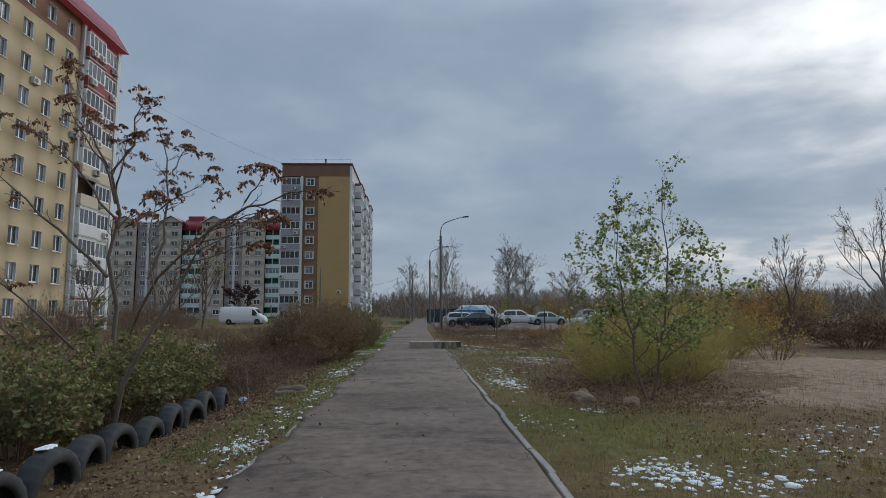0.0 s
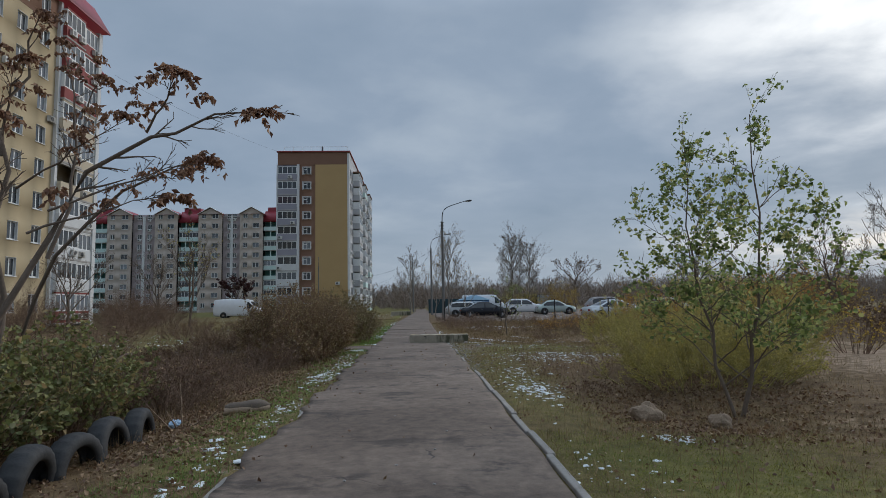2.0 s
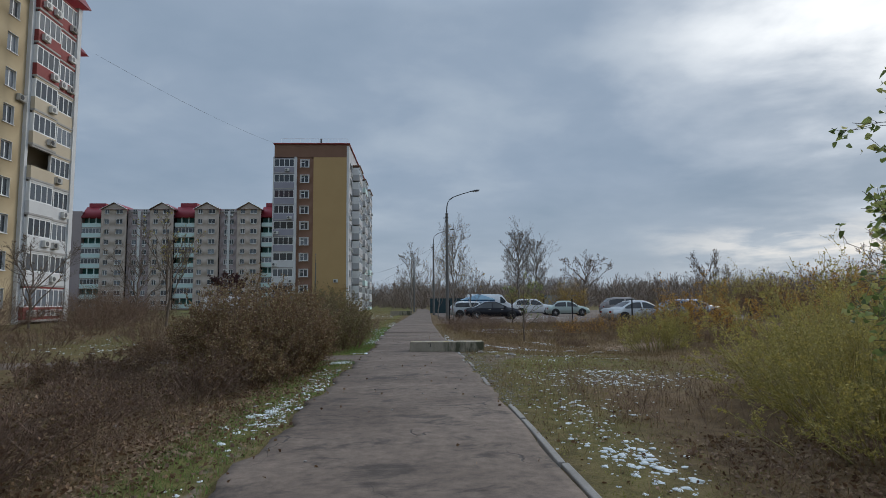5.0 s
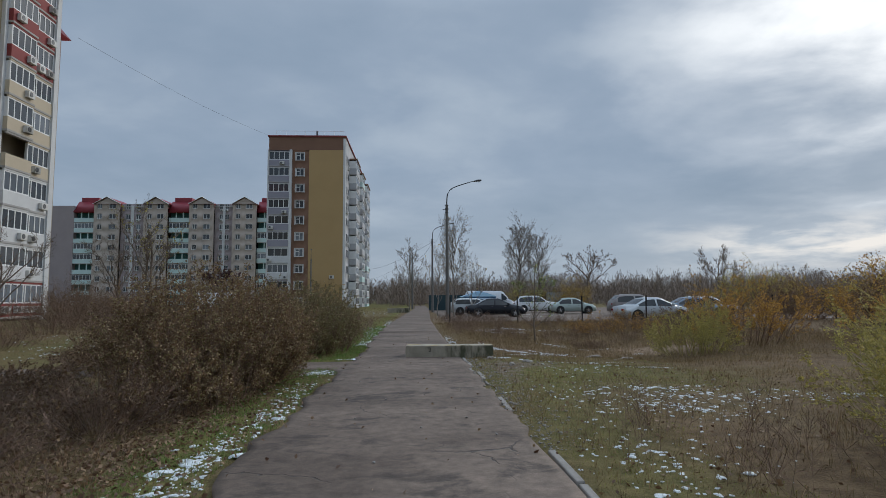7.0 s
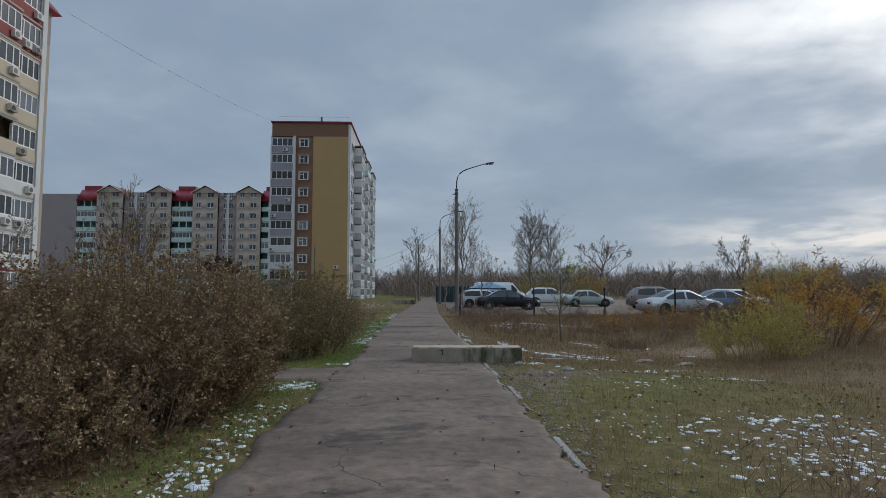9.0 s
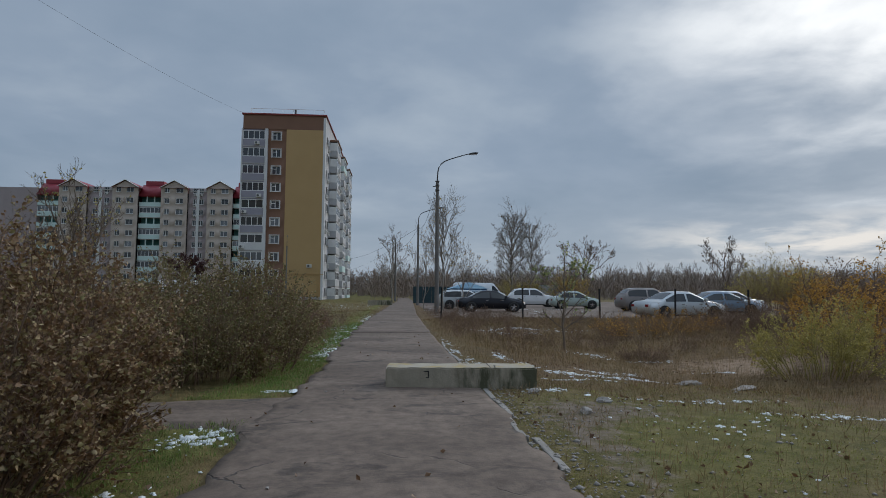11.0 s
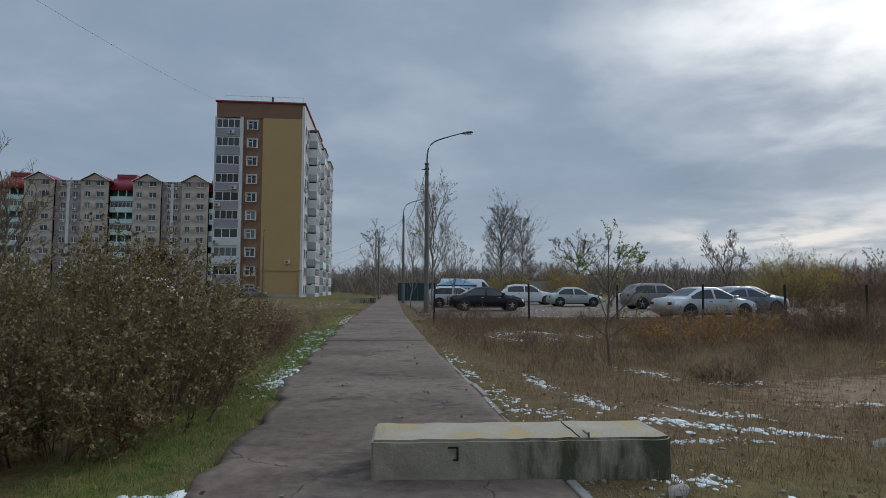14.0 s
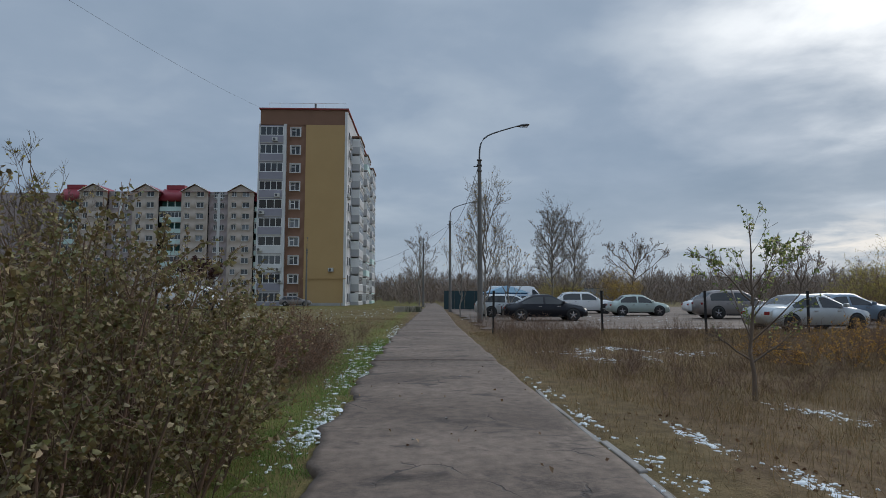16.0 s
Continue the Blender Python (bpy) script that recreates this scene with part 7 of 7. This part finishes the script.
def build_snow():
    """Rests of snow: flat crumbling lumps gathered in patches."""
    rng = np.random.default_rng(17)
    spots = [(-1.98, 6.9, 0.22, 0.55, 130), (-1.72, 5.6, 0.1, 0.5, 25), (-1.95, 9.0, 0.2, 0.8, 40), (-1.9, 11.2, 0.2, 1.0, 40), (-1.92, 15.2, 0.22, 1.2, 190), (-1.8, 17.6, 0.2, 1.2, 80), (-1.85, 19.4, 0.25, 0.8, 60), (-1.95, 21.6, 0.28, 0.35, 90), (-1.75, 24.15, 0.16, 0.06, 18),
             (-1.75, 29.2, 0.18, 1.3, 190), (-1.85, 33.5, 0.25, 1.8, 170), (-1.9, 38, 0.35, 2.5, 120), (-1.6, 45, 0.4, 5, 110), (-5.5, 37, 2.2, 4.5, 330), (-9, 45, 4, 6, 260), (-5.5, 32, 1.4, 1.6, 160), (-4.2, 33.5, 0.7, 2.2, 170), (2.75, 9.3, 0.3, 0.14, 40), (-7, 14, 2.2, 3.0, 90), (-14, 34, 5, 6, 220), (-10.5, 27, 1.8, 2.2, 200), (-6.5, 15.0, 1.6, 1.0, 50),
             (2.4, 5.5, 0.42, 0.4, 150), (3.2, 5.3, 0.4, 0.25, 40), (1.95, 12.8, 0.28, 0.75, 190), (3.5, 17.6, 0.9, 0.5, 180), (2.6, 19, 0.9, 0.5, 80), (5.0, 7.1, 0.7, 0.3, 45), (4.2, 6.2, 0.6, 0.3, 22), (1.7, 8.2, 0.4, 0.8, 30), (4.1, 18.6, 0.9, 0.7, 130), (6.5, 18.0, 0.8, 0.35, 90), (1.9, 14.9, 0.3, 0.7, 60), (2.4, 15.5, 0.6, 0.7, 50),
             (2.75, 25.35, 0.5, 0.06, 60), (3.95, 25.9, 0.55, 0.14, 110), (4.1, 23.7, 0.9, 0.10, 60), (5.0, 22.6, 0.6, 0.2, 60), (3.2, 21.9, 0.8, 0.7, 40), (1.3, 27.3, 0.14, 0.8, 60), (1.6, 26.5, 0.35, 0.2, 45), (1.2, 29.4, 0.12, 0.8, 30), (1.2, 31.5, 0.12, 1.4, 26), (2.15, 28.7, 0.12, 0.7, 75), (2.4, 27.3, 0.16, 0.5, 75), (3.0, 26.1, 0.35, 0.22, 75), (3.9, 27.1, 0.5, 0.2, 110), (5.1, 31.0, 0.5, 0.35, 90), (3.4, 36.0, 0.5, 0.4, 60), (4.7, 36.6, 0.5, 0.4, 60), (6.2, 30.3, 0.6, 0.22, 60), (6.6, 28.2, 0.5, 0.2, 40),
             (3.2, 37.5, 0.6, 0.5, 70), (4.8, 38.5, 0.9, 0.5, 90), (6.4, 37.7, 0.7, 0.5, 60), (-9, 60, 5, 8, 260), (-16, 75, 8, 10, 240), (-5, 70, 2.5, 12, 160), (9.5, 47.2, 4.5, 0.35, 150), (9, 56, 5, 4, 120), (12, 62, 4, 1, 60), (2.0, 24.15, 0.25, 0.12, 40)]
    c, s = [], []
    for cx, cy, rx, ry, n in spots:
        n = int(n * (1.25 if cx > 1 and cy > 10 else 1.5))
        wide = 0.75 if cx > 1 and 10 < cy < 20 else 0.62
        c.append(np.stack([rng.normal(cx, rx * wide, n), rng.normal(cy, ry * wide, n)], 1))
        s.append(rng.gamma(1.1, 0.0115, n) * (1.7 if cy > 34 else 1.0) + 0.006)
    c, s = np.concatenate(c), np.concatenate(s)
    keep = free_of_path(c[:, 0], c[:, 1], 0.0)
    c, s = c[keep], np.minimum(s[keep], 0.09)
    n, k = len(c), 8
    a = np.arange(k) * 2 * math.pi / k
    turn = rng.uniform(0, math.pi, n)
    long = rng.uniform(0.55, 1.0, n)

    def ring(f, rise):
        r = s[:, None] * f * rng.uniform(0.4, 1.6, (n, k))
        x, y = r * np.cos(a)[None], r * np.sin(a)[None] * long[:, None]
        X = c[:, :1] + x * np.cos(turn)[:, None] - y * np.sin(turn)[:, None]
        Y = c[:, 1:] + x * np.sin(turn)[:, None] + y * np.cos(turn)[:, None]
        Z = height(c[:, 0], c[:, 1])[:, None] + rise * (0.16 * s[:, None] + 0.006)
        Z = np.where(((c[:, 1] > 46.6) & (c[:, 0] > 2))[:, None], Z + 0.036, Z)
        return np.stack([X, Y, np.broadcast_to(Z, X.shape)], -1)

    low, mid = ring(1.0, -0.4), ring(0.8, 0.75)
    topv = mid.mean(1, keepdims=True) + np.array([0, 0, 1.0]) * (0.03 * s)[:, None, None]
    V = np.concatenate([low, mid, topv], 1).reshape(-1, 3)
    i = (np.arange(n) * (2 * k + 1))[:, None]
    j = np.arange(k)[None]
    j2 = (j + 1) % k
    quads = np.stack([i + j, i + j2, i + k + j2, i + k + j], -1).reshape(-1, 4)
    tris = np.stack(np.broadcast_arrays(i + k + j, i + k + j2, i + 2 * k), -1).reshape(-1, 3)
    me = mesh_of("snow_rests", V, [quads, tris], "snow")
    tagged(new("snow_rests", me), "crumbling rests of white snow on the grass", "snow", kind="stuff")
    # snow on some tyres
    for n in (2, 3):
        x, y, z = TYRES[n]
        rough_stone("snow_cap", (0.07, 0.12, 0.022), "snow", 30 + n, "small cap of snow lying on a tyre", "snow", pose(x - 0.02, y, z + 0.37))


build_cover()
build_snow()


def build_small_things():
    rng = np.random.default_rng(3)
    # rotten log at the foot of the scrub
    ob = thing("log", "short rotten log with a pale split side", "log", m=pose(-2.36, 11.4, float(height(-2.36, 11.4)) + 0.05, 0, 0, 8))
    s = np.linspace(-0.3, 0.3, 9)
    P = np.stack([s, 0.02 * np.sin(6 * s), 0.015 * np.cos(5 * s)], 1)[None]
    V, F = tubes(P, (0.085 + 0.012 * np.sin(14 * s))[None] * np.array([0.5, 0.9, 1, 1, 1, 1, 1, 0.9, 0.45])[None], 10)
    piece("bark", mesh_of("bark", V, F, "bark", smooth=True), ob)
    V, F = tubes(P + np.array([0.0, -0.05, -0.035]), np.full((1, 9), 0.055), 8)
    piece("split_wood", mesh_of("split_wood", V, F, "log", smooth=True), ob)
    # dead sticks by the tyres
    for k in range(7):
        base = np.array([[-3.05 + 0.05 * k, 10.5 + 0.06 * k, -0.05]])
        P, R = lines(rng, base, np.array([[rng.uniform(-0.2, 0.5), rng.uniform(-0.7, 0.2), rng.uniform(0.1, 0.55)]]), np.array([rng.uniform(0.35, 0.7)]), np.array([0.009]), 0, 0.05, 0.5, 5)
        tagged(new("stick", mesh_of("stick", *tubes(P, R, 5), "log")), "pale dry stick lying by the tyres", "stick", "dry sticks by the tyres")
    # broken stone along the crumbled edge of the path
    n = 1500
    gy = np.concatenate([rng.uniform(15.5, 25.5, n), rng.uniform(18, 25.5, 700)])
    gx = np.concatenate([right_edge(gy[:n]) + np.abs(rng.normal(0.05, 0.3, n)), rng.uniform(1.3, 5.5, 700)])
    at = np.stack([gx, gy, height(gx, gy) + 0.004], 1)
    size = (rng.gamma(1.2, 0.0065, len(gx)) + 0.004)[:, None, None]
    octa = np.array([(1, 0, 0), (0, 1, 0), (-1, 0, 0), (0, -1, 0), (0, 0, 0.55), (0, 0, -0.5)], float)
    V = (at[:, None, :] + octa[None] * size * rng.uniform(0.55, 1.3, (len(gx), 6, 3))).reshape(-1, 3)
    tri = np.array([(0, 1, 4), (1, 2, 4), (2, 3, 4), (3, 0, 4), (1, 0, 5), (2, 1, 5), (3, 2, 5), (0, 3, 5)])
    stuff("gravel", "grey broken stone along the crumbled path edge", "gravel", V, (np.arange(len(gx))[:, None, None] * 6 + tri[None]).reshape(-1, 3), "kerb")
    bm = bmesh.new()
    bmesh.ops.create_icosphere(bm, subdivisions=3, radius=0.07)
    for v in bm.verts:
        v.co *= 1 + 0.6 * noise.noise(v.co * 30)
        v.co.z *= 0.7
    ob = tagged(new("plastic_scrap", to_mesh("plastic_scrap", bm, "litter_blue")), "crumpled pale blue plastic scrap among dead leaves", "litter")
    ob.matrix_world = pose(-3.1, 10.75, -0.03)
    # pebbles on the path
    for k in range(26):
        x, y = rng.uniform(-1.3, 1.0), rng.uniform(3, 34)
        rough_stone("pebble", (0.018, 0.014, 0.01), "kerb", 50 + k, "small pale pebble on the asphalt", "pebble", pose(x, y, 0.036, 0, 0, 40 * k), sub=1)["group"] = "pebbles on the path"


build_small_things()
